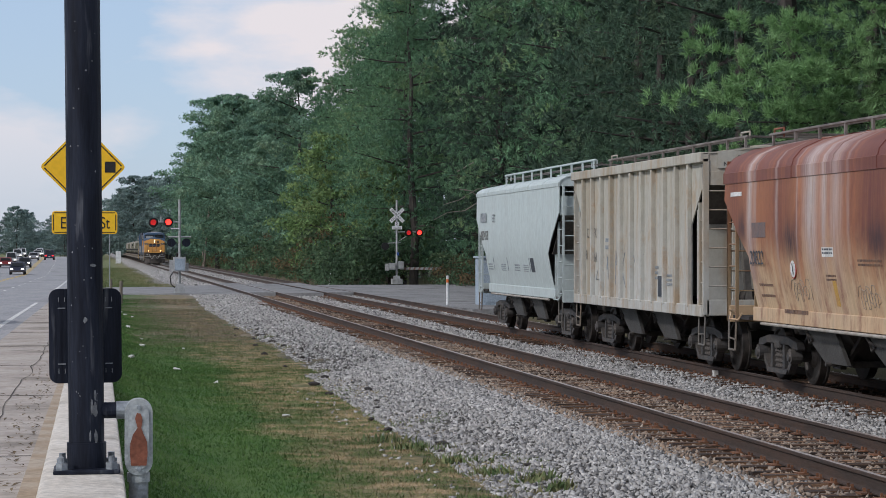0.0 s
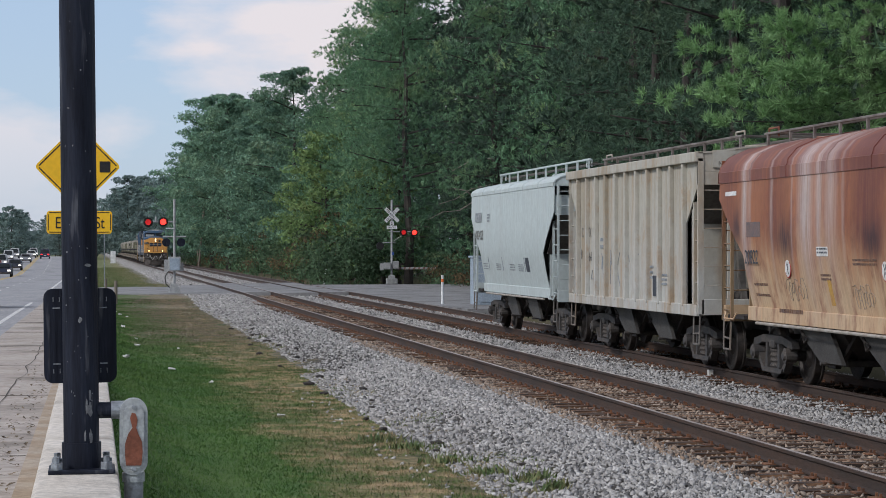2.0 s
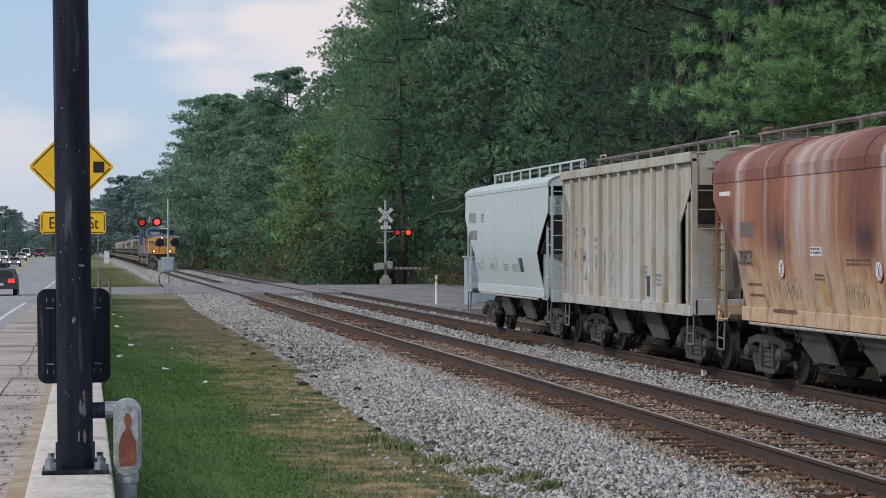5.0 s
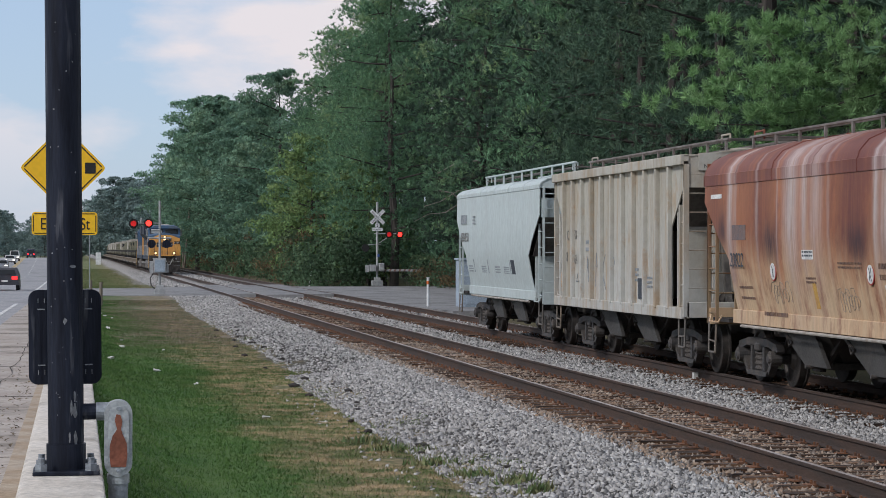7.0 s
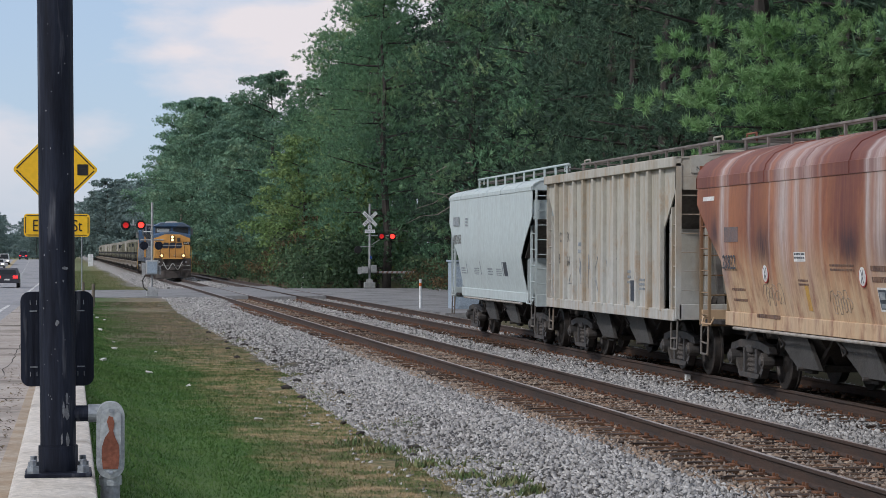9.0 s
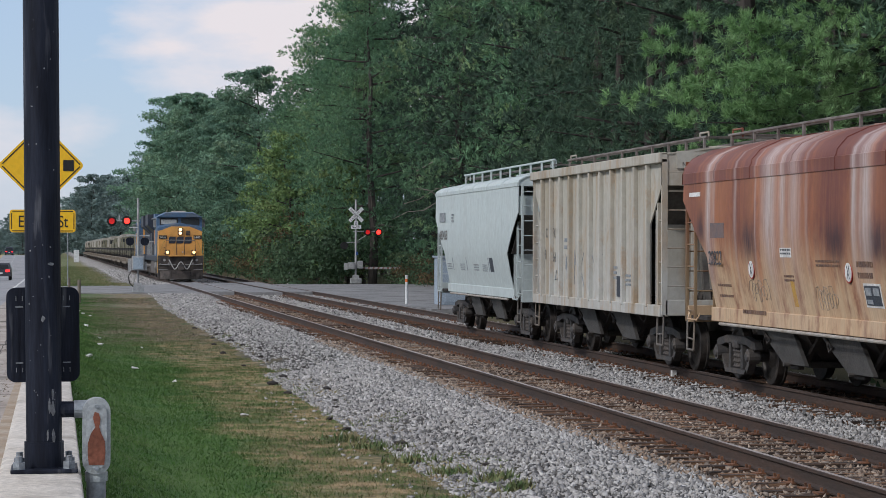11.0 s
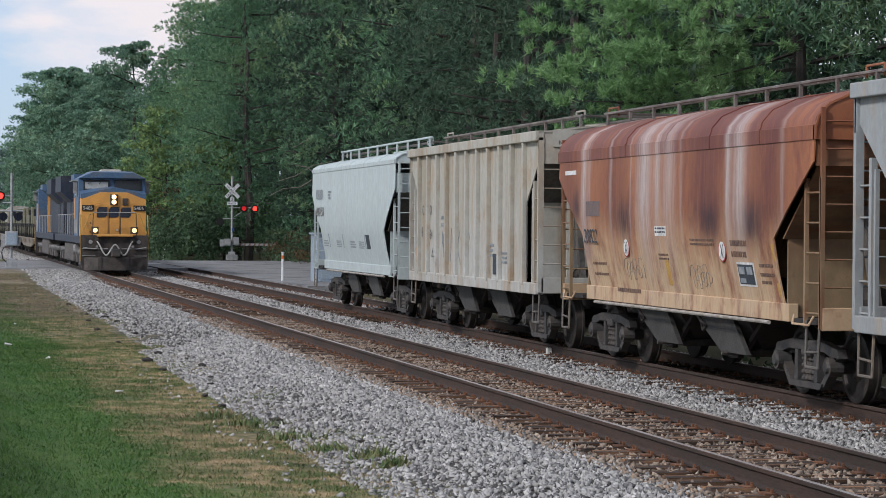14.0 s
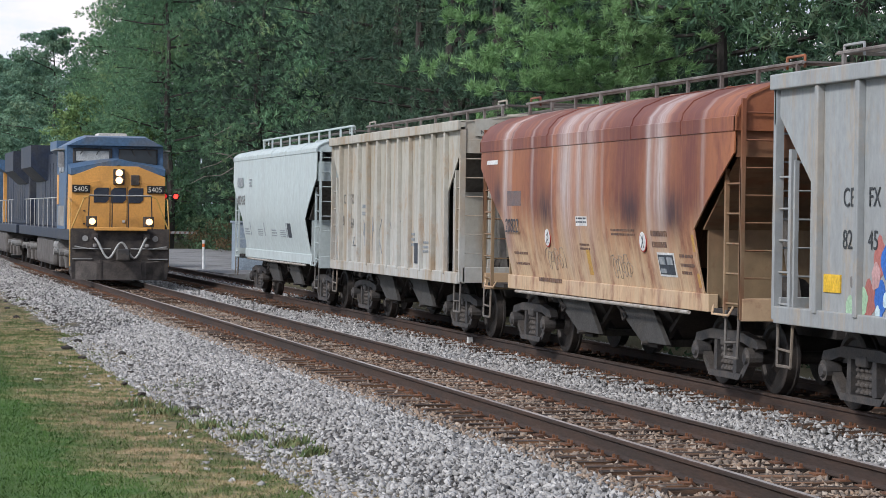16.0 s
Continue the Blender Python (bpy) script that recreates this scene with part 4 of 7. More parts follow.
white_car = smooth_hopper("hopper_car", 11.88, 58.18, "chalky white two-bay covered hopper car on the siding", m_whitecar, m_whitecar, "", 3.62)
letters("car_number", "480458", 0.36, m_print_grey, white_car, side_m(5.1, 2.42, -1.612), 1.2)
bars(white_car, m_faded, 5.0, 3.15, 0.95, 0.5, 1, -1.62, 3, "faded_mark")
bars(white_car, m_faded, 3.1, 3.1, 0.35, 0.25, 3, -1.62, 4)
for k, y in enumerate((4.2, 2.2, 0.2, -1.0)):
    shell_print(white_car, m_faded, y, 1.78, 0.7, 0.2, 3 + k % 2, 7 + k)
for y in (3.3, 1.2, -1.9):
    shell_panel("stencil_bar", white_car, m_faded, y - 0.03, y + 0.03, 1.6, 1.95)
shell_panel("data_panel", white_car, m_decal_dark, -2.5, -2.05, 1.6, 1.95)

beige_car = ribbed_hopper("hopper_car", 11.2, 45.2, "weathered beige ribbed covered hopper car with rust streaks", m_beige, 11)
letters("car_number", "464", 0.30, m_print_grey, beige_car, side_m(3.75, 1.90), 0.9)
letters("car_number", "8", 0.30, m_print_grey, beige_car, side_m(4.45, 1.95), 0.9)
letters("reporting_mark", "C", 0.30, m_print_grey, beige_car, side_m(4.38, 2.42), 0.9)
letters("reporting_mark", "FX", 0.30, m_print_grey, beige_car, side_m(3.70, 2.42), 0.9)
bars(beige_car, m_faded, 2.5, 2.4, 0.3, 0.3, 2, -1.525, 22)
bars(beige_car, m_faded, -1.6, 1.85, 0.55, 0.3, 3, -1.525, 23)
bars(beige_car, m_faded, -2.7, 1.7, 0.5, 0.25, 3, -1.525, 24)
part("data_panel", boxes((-1.535, -1.515, -2.55, -2.15, 1.27, 1.66)), m_decal_dark, beige_car)
part("rust_patch", boxes((-1.524, -1.515, 4.6, 5.0, 1.38, 1.72)), material("orange_primer", (0.5, 0.28, 0.12), 0.8), beige_car)
r_scrawl = random.Random(8)
for k in range(7):
    y = 3.2 - k * 0.8
    pts = [(-1.526, y + r_scrawl.uniform(-0.2, 0.2), 1.35 + r_scrawl.uniform(0, 0.8)) for _ in range(5)]
    part("chalk_scrawl", bent(pts, 0.006, 4), m_faded, beige_car)

part("caution_plate", boxes((-1.3, 1.3, -5.61, -5.59, 3.6, 3.9)), m_beige, beige_car)
letters("caution_text", "CAUTION", 0.105, m_letter, beige_car, pose(-0.95, -5.613, 3.76, 90, 0, 0))
letters("caution_text", "NO SIDE LADDER", 0.105, m_letter, beige_car, pose(-1.2, -5.613, 3.64, 90, 0, 0))

red_car = smooth_hopper("hopper_car", 11.8, 32.3, "heavily rusted brown covered hopper car with pale runs", m_redcar, m_redroof, "", 3.27)
letters("car_number", "20822", 0.32, m_decal_dark, red_car, side_m(4.27, 1.93, -1.592), 0.95)
shell_panel("faded_mark", red_car, m_faded_dark, 3.35, 4.12, 2.36, 2.60)
shell_panel("decal", red_car, m_decal_white, -0.01, 0.51, 2.06, 2.20)
shell_print(red_car, m_decal_dark, 0.48, 2.185, 0.46, 0.11, 2, 33)
shell_panel("decal", red_car, m_decal_white, 4.75, 5.4, 3.05, 3.12)
for y in (2.02, -2.40):
    sign = part("round_sign", rods([((-0.006, 0, 0), (0.006, 0, 0))], 0.15, 24), m_decal_red, red_car, "round white sign with a red rim and crossed mark")
    sign.matrix_basis = pose(-shell_x(1.87) - 0.004, y, 1.87, 0, -4, 0)
    part("sign_face", rods([((-0.009, 0, 0), (-0.004, 0, 0))], 0.13, 24), m_decal_white, sign)
    for k in (-1, 1):
        part("sign_cross", rods([((-0.01, -0.05 * k, -0.09), (-0.01, 0.05 * k, 0.09))], 0.005, 5), m_decal_dark, sign)
shell_print(red_car, m_sootprint, -1.08, 2.03, 1.0, 0.12, 2, 34)
shell_print(red_car, m_sootprint, -2.75, 2.02, 0.62, 0.30, 2, 44)
shell_print(red_car, m_sootprint, 0.45, 1.80, 0.45, 0.12, 2, 45)
for k, (y, z, w) in enumerate(((4.0, 1.62, 0.75), (4.0, 1.45, 0.75), (-3.75, 1.72, 0.5), (-3.75, 1.60, 0.5), (-3.75, 1.50, 0.35))):
    shell_print(red_car, m_sootprint, y, z, w, 0.08, 1, 35 + k)
shell_panel("data_panel", red_car, m_decal_dark, -3.50, -2.93, 1.44, 1.70, 0.012)
shell_panel("data_panel_edge", red_car, m_decal_white, -3.54, -2.89, 1.41, 1.73)
for k, (y0, z0) in enumerate(((-2.98, 1.57), (-3.27, 1.57), (-2.98, 1.455))):
    shell_panel("data_block", red_car, m_faded, y0 - 0.2, y0, z0, z0 + (0.1 if k < 2 else 0.06), 0.018)
shell_panel("yellow_run", red_car, m_ochre, 0.03, 0.19, 1.34, 1.72)
shell_panel("yellow_run", red_car, m_ochre, -4.36, -4.28, 1.30, 1.98)
bars(red_car, m_sootprint, 2.8, 1.235, 1.2, 0.12, 1, -1.447, 40, "sill_print")
for y, z, w, turns in ((-1.35, 1.5, 0.8, 7), (1.75, 1.55, 0.9, 6)):
    pts = []
    for i in range(turns * 6):
        a = i / 6 * 6.283
        yy, zz = y + w / 2 - w * i / (turns * 6) + 0.10 * math.cos(a), z + (0.13 + 0.07 * math.sin(i * 0.45)) * math.sin(a)
        pts.append((-shell_x(zz) - 0.003, yy, zz))
    part("spray_scrawl", bent(pts, 0.006, 4), m_chalk, red_car, "faded looping spray scrawl")

grey_car = ribbed_hopper("hopper_car", 11.2, 19.74, "faded grey ribbed hopper car with colourful graffiti", m_greycar, 9, 4.3)
letters("reporting_mark", "CE", 0.30, m_letter, grey_car, side_m(3.70, 2.34), 0.85)
letters("reporting_mark", "FX", 0.30, m_letter, grey_car, side_m(3.05, 2.34), 0.85)
letters("car_number", "82", 0.30, m_letter, grey_car, side_m(3.70, 1.88), 0.85)
letters("car_number", "45", 0.30, m_letter, grey_car, side_m(3.05, 1.88), 0.85)
part("yellow_panel", boxes((-1.53, -1.512, 3.73, 4.18, 1.39, 1.59)), m_yellow_tag, grey_car)
graffiti = [((0.42, 0.15, 0.13), [(3.0, 1.35, 0.3), (2.75, 1.8, 0.3), (2.1, 1.6, 0.45)]), ((0.40, 0.60, 0.40), [(3.5, 1.22, 0.2), (3.15, 1.32, 0.2), (1.6, 1.7, 0.3)]),
            ((0.04, 0.16, 0.55), [(2.72, 1.35, 0.26), (2.6, 1.75, 0.22), (1.4, 1.3, 0.3)]), ((0.55, 0.33, 0.32), [(2.85, 1.6, 0.2), (2.45, 2.05, 0.25), (1.0, 1.9, 0.4)]),
            ((0.2, 0.19, 0.18), [(3.45, 1.52, 0.08), (3.3, 1.38, 0.1)]), ((0.62, 0.78, 0.82), [(2.78, 1.2, 0.12), (2.6, 1.35, 0.1)])]
for k, (c, blobs) in enumerate(graffiti):
    mat = material("spray_paint", c, 0.6)
    for y, z, rad in blobs:
        n = 26
        rad *= 0.72
        out = [(y + rad * (0.7 + 0.35 * noise.noise((math.cos(i * 6.283 / n) + k, math.sin(i * 6.283 / n), y))) * math.cos(i * 6.283 / n),
                max(1.15, z + rad * (1.0 + 0.5 * noise.noise((math.cos(i * 6.283 / n), k + math.sin(i * 6.283 / n), y))) * math.sin(i * 6.283 / n))) for i in range(n)]
        part("graffiti_patch", prisms("x", (out, -1.519 - 0.002 * k, -1.514)), mat, grey_car)

# ---- signs, signals and street furniture ----
m_black = material("chipped_black_paint", (0.009, 0.011, 0.018), 0.5, second=(0.019, 0.023, 0.036), scale=22, stretch=(1, 1, 0.1),
                   third=(0.12, 0.125, 0.14), third_scale=24, third_range=(0.62, 0.76), bump=0.2, bump_scale=60, spec=0.12)
m_galv = material("galvanised_steel", (0.33, 0.36, 0.38), 0.5, 0.6, second=(0.24, 0.26, 0.28), scale=8, third=(0.42, 0.44, 0.45))
m_rustplate = material("rusted_cover", (0.24, 0.085, 0.05), 0.85, second=(0.17, 0.06, 0.035), scale=10)
m_dullmetal = material("dull_aluminium", (0.42, 0.45, 0.45), 0.6, 0.3, second=(0.33, 0.35, 0.36), scale=9)
m_signyellow = material("sign_yellow", (0.85, 0.50, 0.012), 0.45, second=(0.80, 0.46, 0.012), scale=2, grain=0.08, bump=0)
m_signblack = material("sign_black", (0.015, 0.015, 0.015), 0.5)
m_signwhite = material("sign_white", (0.72, 0.74, 0.74), 0.5, grain=0.1, bump=0)
m_signgreen = material("sign_green", (0.02, 0.2, 0.11), 0.5, grain=0.1, bump=0)
m_mastgrey = material("mast_aluminium", (0.45, 0.46, 0.46), 0.5, 0.4, second=(0.36, 0.37, 0.37), scale=4)
m_redlamp = glow("lit_red_lens", (1.0, 0.03, 0.02), 2.6)
m_reddim = glow("dim_red_lens", (0.6, 0.02, 0.02), 0.5)
m_stripe = material("faded_gate_stripe", (0.20, 0.11, 0.09), 0.7, second=(0.26, 0.18, 0.15), scale=6)
m_cabinet = material("relay_cabinet_paint", (0.33, 0.40, 0.47), 0.5, second=(0.29, 0.35, 0.41), scale=2)
m_wood = material("grey_pole_wood", (0.19, 0.165, 0.135), 0.95, second=(0.12, 0.1, 0.08), scale=3, stretch=(2, 2, 0.2))
m_orange = material("orange_band", (0.7, 0.17, 0.04), 0.6)


def rounded_plate(w, h, rad, y0, y1, n=6):
    out = []
    for cx, cz, a0 in ((w / 2 - rad, h / 2 - rad, 0), (-w / 2 + rad, h / 2 - rad, 90), (-w / 2 + rad, -h / 2 + rad, 180), (w / 2 - rad, -h / 2 + rad, 270)):
        for i in range(n + 1):
            a = radians(a0 + 90 * i / n)
            out.append((cx + rad * math.cos(a), cz + rad * math.sin(a)))
    return prisms("y", (out, y0, y1))


def placed(ob, m):
    ob.matrix_basis = m
    return ob


# signal pole bolted to the parapet
pole = empty("signal_pole", pose(-0.0325, 7.5, 1.467, 0, -0.58, 0), "chipped black steel signal pole bolted to the parapet", "pole")
smooth(part("shaft", rods([((0, 0, 0.02), (0, 0, 3.2))], 0.0565, 40), m_black, pole))
smooth(part("collar", rods([((0, 0, 0.0), (0, 0, 0.095))], 0.0625, 40), m_black, pole))
part("base_plate", boxes((-0.105, 0.105, -0.105, 0.105, 0.0, 0.014), bevel=0.004), m_black, pole)
for x in (-0.078, 0.078):
    for y in (-0.078, 0.078):
        b = part("anchor_bolt", bmesh.new(), m_galv, pole)
        bm = rods([((x, y, 0.0), (x, y, 0.055))], 0.011, 8)
        rod(bm, (x, y, 0.014), (x, y, 0.036), 0.021, seg=6)
        bm.to_mesh(b.data)
        bm.free()
arm = part("conduit_arm", rods([((0.04, 0, 0.195), (0.145, 0, 0.195))], 0.026, 16), m_black, pole, "black conduit stub")
part("conduit_coupling", rods([((0.095, 0, 0.195), (0.16, 0, 0.195))], 0.029, 16), m_galv, arm)
# pedestrian sign seen from behind, on the pole
back = placed(part("sign_back", rounded_plate(0.232, 0.305, 0.03, 0.0, 0.012), m_black, pole, "black back of a small rounded sign"), pose(-0.001, 0.068, 0.432))
for x in (-0.075, 0.075):
    for z in (-0.09, 0.09):
        part("slot", boxes((x - 0.012, x + 0.012, -0.002, 0.002, z - 0.002, z + 0.002)), m_galv, back)
        for k in (-0.01, 0.01):
            part("slot", boxes((x + k - 0.001, x + k + 0.001, -0.002, 0.001, z + (0.02 if z > 0 else -0.03), z + (0.035 if z > 0 else -0.015))), m_galv, back)
# chips and scuffs in the pole's paint
m_chip = material("bare_primer_chip", (0.24, 0.25, 0.26), 0.8, second=(0.15, 0.155, 0.16), scale=60)
rc = random.Random(4)
chips = [(0.0, 0.487, 0.008, 0.011), (0.026, 0.66, 0.010, 0.006), (-0.03, 1.16, 0.004, 0.003), (0.01, 1.28, 0.003, 0.004), (0.02, 0.62, 0.003, 0.005)]
chips += [(rc.uniform(-0.045, 0.045), rc.uniform(0.1, 1.6), rc.uniform(0.001, 0.0025), rc.uniform(0.0015, 0.004)) for _ in range(34)]
chips += [(0.012 + rc.uniform(-0.02, 0.02), rc.uniform(0.1, 0.26), rc.uniform(0.003, 0.007), rc.uniform(0.008, 0.028)) for _ in range(7)]
for x, z, w, h in chips:
    n = 7
    y = -math.sqrt(max(1e-6, 0.0569 ** 2 - x * x))
    out = [(x + w * rc.uniform(0.6, 1.1) * math.cos(i * 6.283 / n), z + h * rc.uniform(0.6, 1.1) * math.sin(i * 6.283 / n)) for i in range(n)]
    bm = prisms("y", (out, y - 0.0006, y + 0.004))
    for v in bm.verts:
        v.co.y += (-math.sqrt(max(1e-6, 0.0569 ** 2 - v.co.x ** 2)) - y)
    part("paint_chip", bm, m_chip, pole)
# conduit body with a rusty cover
body = empty("conduit_box", pose(0.131, 7.46, 1.58), "oval metal conduit box with a rust-stained cover", "conduit box")
smooth(part("housing", rounded_plate(0.088, 0.243, 0.043, -0.02, 0.05, 8), m_dullmetal, body))
smooth(placed(part("cover", rounded_plate(0.066, 0.205, 0.032, -0.005, 0.0, 8), m_dullmetal, body), pose(0, -0.021, 0)))
out = [(-0.024, -0.09), (0.024, -0.09), (0.028, -0.05), (0.026, -0.015), (0.014, 0.012), (0.008, 0.03), (0.012, 0.055), (0.006, 0.075), (-0.006, 0.078), (-0.012, 0.06), (-0.004, 0.03), (-0.018, 0.01), (-0.027, -0.02), (-0.028, -0.055)]
part("rust_patch", prisms("y", (out, -0.0285, -0.026)), m_rustplate, body)
for z in (0.095, -0.102):
    part("screw", rods([((0, -0.024, z), (0, -0.03, z))], 0.007, 10), m_galv, body)
smooth(part("conduit_pipe", rods([((0, 0.02, -0.12), (0, 0.02, -1.9))], 0.031, 20), m_galv, body))
part("pipe_collar", rods([((0, 0.02, -0.115), (0, 0.02, -0.145))], 0.036, 20), m_dullmetal, body)

# yellow crossing warning sign on its post
warn = empty("warning_sign", pose(-0.176, 29.5, road_z(29.5)), "yellow diamond railroad warning sign with a name plate", "sign")
zc = 3.21 - road_z(29.5)
part("post", boxes((-0.03, 0.03, 0.03, 0.07, -0.3, zc + 0.45)), m_galv, warn)
d = part("diamond", rounded_plate(0.762, 0.762, 0.05, -0.004, 0.004), m_signyellow, warn)
placed(d, pose(0, 0, zc, 0, 45, 0))
bm = bmesh.new()
for k in range(4):
    a = placed(part("border", boxes((-0.33, 0.33, -0.007, -0.004, 0.342, 0.356)), m_signblack, warn), pose(0, 0, zc, 0, 45 + 90 * k, 0))
part("road_symbol", boxes((-0.03, 0.03, -0.009, -0.004, zc - 0.30, zc + 0.30)), m_signblack, warn)
part("track_symbol", boxes((0.165, 0.195, -0.009, -0.004, zc - 0.26, zc + 0.26)), m_signblack, warn)
for k in range(9):
    z = zc - 0.24 + k * 0.06
    part("tie_symbol", boxes((0.15, 0.218, -0.009, -0.004, z - 0.011, z + 0.011)), m_signblack, warn)
part("square_symbol", boxes((0.272, 0.405, -0.009, -0.004, zc - 0.07, zc + 0.068)), m_signblack, warn)
name_plate = placed(part("name_plate", rounded_plate(0.815, 0.285, 0.04, -0.004, 0.004), m_signyellow, warn), pose(0.02, 0, zc - 0.70))
for z0, z1, x0, x1 in ((0.118, 0.128, -0.375, 0.375), (-0.128, -0.118, -0.375, 0.375), (-0.1, 0.1, -0.392, -0.382), (-0.1, 0.1, 0.382, 0.392)):
    part("plate_border", boxes((x0, x1, -0.007, -0.004, z0, z1)), m_signblack, name_plate)
letters("plate_text", "E", 0.21, m_signblack, name_plate, pose(-0.305, -0.008, -0.075, 90, 0, 0), 0.75)
letters("plate_text", "St", 0.21, m_signblack, name_plate, pose(0.19, -0.008, -0.075, 90, 0, 0), 0.75)


def lamp_head(mast, x, y, z, lit, turn=0.0, facing=-1):
    h = part("lamp_head", bmesh.new(), m_signblack, mast, "black round flashing lamp head")
    bm = rods([((0, 0.0, 0), (0, facing * -0.02, 0))], 0.25, 24)
    rod(bm, (0, 0.02, 0), (0, 0.2, 0), 0.17, 0.12, 16)
    bm.to_mesh(h.data)
    bm.free()
    h.matrix_basis = pose(x, y, z, 0, 0, turn)
    part("lens", rods([((0, -0.012, 0), (0, -0.05, 0))], 0.15, 20), m_redlamp if lit else m_reddim, h)
    bm = bmesh.new()
    n = 14
    for i in range(n):
        a0, a1 = radians(-10 + 200 * i / n), radians(-10 + 200 * (i + 1) / n)
        vs = [bm.verts.new(p) for p in ((0.175 * math.cos(a0), -0.02, 0.175 * math.sin(a0)), (0.175 * math.cos(a1), -0.02, 0.175 * math.sin(a1)),
                                        (0.175 * math.cos(a1), -0.3, 0.175 * math.sin(a1)), (0.175 * math.cos(a0), -0.3, 0.175 * math.sin(a0)))]
        bm.faces.new(vs)
    bmesh.ops.solidify(bm, geom=bm.faces[:], thickness=0.01)
    part("visor", bm, m_signblack, h)
    return h


# crossing signal beside the road, near side: seen from the side, with its relay box
near_mast = empty("crossing_signal", pose(4.25, 121.5, ground_z(4.25, 121.5)), "railroad crossing flashers on a grey mast with gate box", "crossing signal", "crossing signals")
part("mast", rods([((0, 0, 0), (0, 0, 4.9))], 0.065, 14), m_mastgrey, near_mast)
part("mast_base", boxes((-0.28, 0.28, -0.28, 0.28, 0, 0.35), (-0.2, 0.2, -0.2, 0.2, 0.35, 0.5), bevel=0.02), m_mastgrey, near_mast)
part("lamp_arm", rods([((-1.6, 0, 3.72), (0.1, 0, 3.72))], 0.035, 8), m_mastgrey, near_mast)
part("lamp_bracket", rods([((-0.95, 0, 3.7), (-0.95, 0, 4.0))], 0.05, 8), m_mastgrey, near_mast)
lamp_head(near_mast, -1.36, -0.1, 3.7, False)
lamp_head(near_mast, -0.58, -0.1, 3.72, True)
part("rear_lamp_head", rods([((-0.42, 0.0, 2.65), (-0.42, 0.2, 2.65))], 0.22, 18), m_black, near_mast)
part("rear_lamp_head", rods([((0.35, 0.0, 2.65), (0.35, 0.2, 2.65))], 0.22, 18), m_black, near_mast)
part("rear_lamp_arm", rods([((-0.6, 0.1, 2.95), (0.6, 0.1, 2.95))], 0.04, 8), m_mastgrey, near_mast)
gb = part("gate_box", boxes((-0.32, 0.32, -0.35, 0.25, 1.15, 1.9), bevel=0.03), m_mastgrey, near_mast, "grey metal gate mechanism box")
part("gate_box_door", boxes((-0.26, 0.26, -0.37, -0.35, 1.2, 1.82), bevel=0.01), m_cabinet, gb)
part("counterweight", boxes((-0.52, -0.34, -0.12, 0.12, 1.1, 1.75), (0.34, 0.46, -0.1, 0.1, 1.15, 1.6)), m_mastgrey, near_mast)
part("cable", bent([(-0.36, -0.3, 1.1), (-0.5, -0.3, 0.85), (-0.45, -0.3, 0.5), (-0.25, -0.3, 0.3)], 0.03, 6), m_signblack, near_mast)
part("flat_bar", rods([((0.0, -0.1, 3.38), (-0.45, -0.1, 3.38))], 0.03, 6), m_signwhite, near_mast)

# the other crossing signal, with crossbuck and lowered gate
far_mast = empty("crossing_signal", pose(19.6, 152, -0.16), "railroad crossing mast with crossbuck, flashers and lowered gate", "crossing signal", "crossing signals")
part("mast", rods([((0, 0, 0), (0, 0, 5.55))], 0.075, 14), m_mastgrey, far_mast)
part("mast_base", boxes((-0.35, 0.35, -0.35, 0.35, 0, 0.35), (-0.2, 0.2, -0.2, 0.2, 0.35, 0.55), bevel=0.02), m_mastgrey, far_mast)
for k, word in ((45, "RAILROAD"), (-45, "CROSSING")):
    bl = placed(part("crossbuck_blade", boxes((-0.61, 0.61, -0.012, 0.0, -0.115, 0.115)), m_signwhite, far_mast, "white crossbuck blade with black words"), pose(0, -0.1 - (0.02 if k > 0 else 0), 4.55, 0, k, 0))
    letters("blade_text", word, 0.19, m_signblack, bl, pose(-0.52, -0.016, -0.065, 90, 0, 0), 0.9)
tp = part("tracks_plate", boxes((-0.34, 0.34, -0.12, -0.1, 3.62, 3.84)), m_signwhite, far_mast)
letters("tracks_text", "TRACKS", 0.15, m_signblack, tp, pose(-0.3, -0.124, 3.67, 90, 0, 0))
t2 = part("count_plate", boxes((-0.14, 0.14, -0.12, -0.1, 3.86, 4.12)), m_signwhite, far_mast)
letters("count_text", "2", 0.26, m_signblack, t2, pose(-0.08, -0.124, 3.9, 90, 0, 0))
part("lamp_arm", rods([((-0.2, 0, 3.45), (1.8, 0, 3.45))], 0.035, 8), m_mastgrey, far_mast)
part("lamp_brace", rods([((0.0, 0, 2.75), (1.0, 0, 3.4))], 0.02, 6), m_mastgrey, far_mast)
lamp_head(far_mast, 0.78, -0.1, 3.40, False)
lamp_head(far_mast, 1.5, -0.1, 3.40, True)
part("rear_lamp_arm", rods([((-0.6, 0.2, 2.7), (0.3, 0.2, 2.75))], 0.03, 8), m_mastgrey, far_mast)
part("rear_lamp_head", rods([((-0.75, 0.1, 2.5), (-0.75, 0.35, 2.5))], 0.25, 18), m_signblack, far_mast)
part("blue_plate", boxes((0.0, 0.14, -0.1, -0.08, 1.9, 2.1)), material("blue_plate_paint", (0.05, 0.12, 0.4), 0.5), far_mast)
part("gate_mechanism", boxes((-0.5, -0.1, -0.3, 0.3, 0.95, 1.4), (0.1, 0.45, -0.25, 0.25, 1.0, 1.5), bevel=0.03), m_mastgrey, far_mast)
part("gate_counterweight", boxes((-0.78, -0.55, -0.1, 0.1, 0.9, 1.35)), m_mastgrey, far_mast)
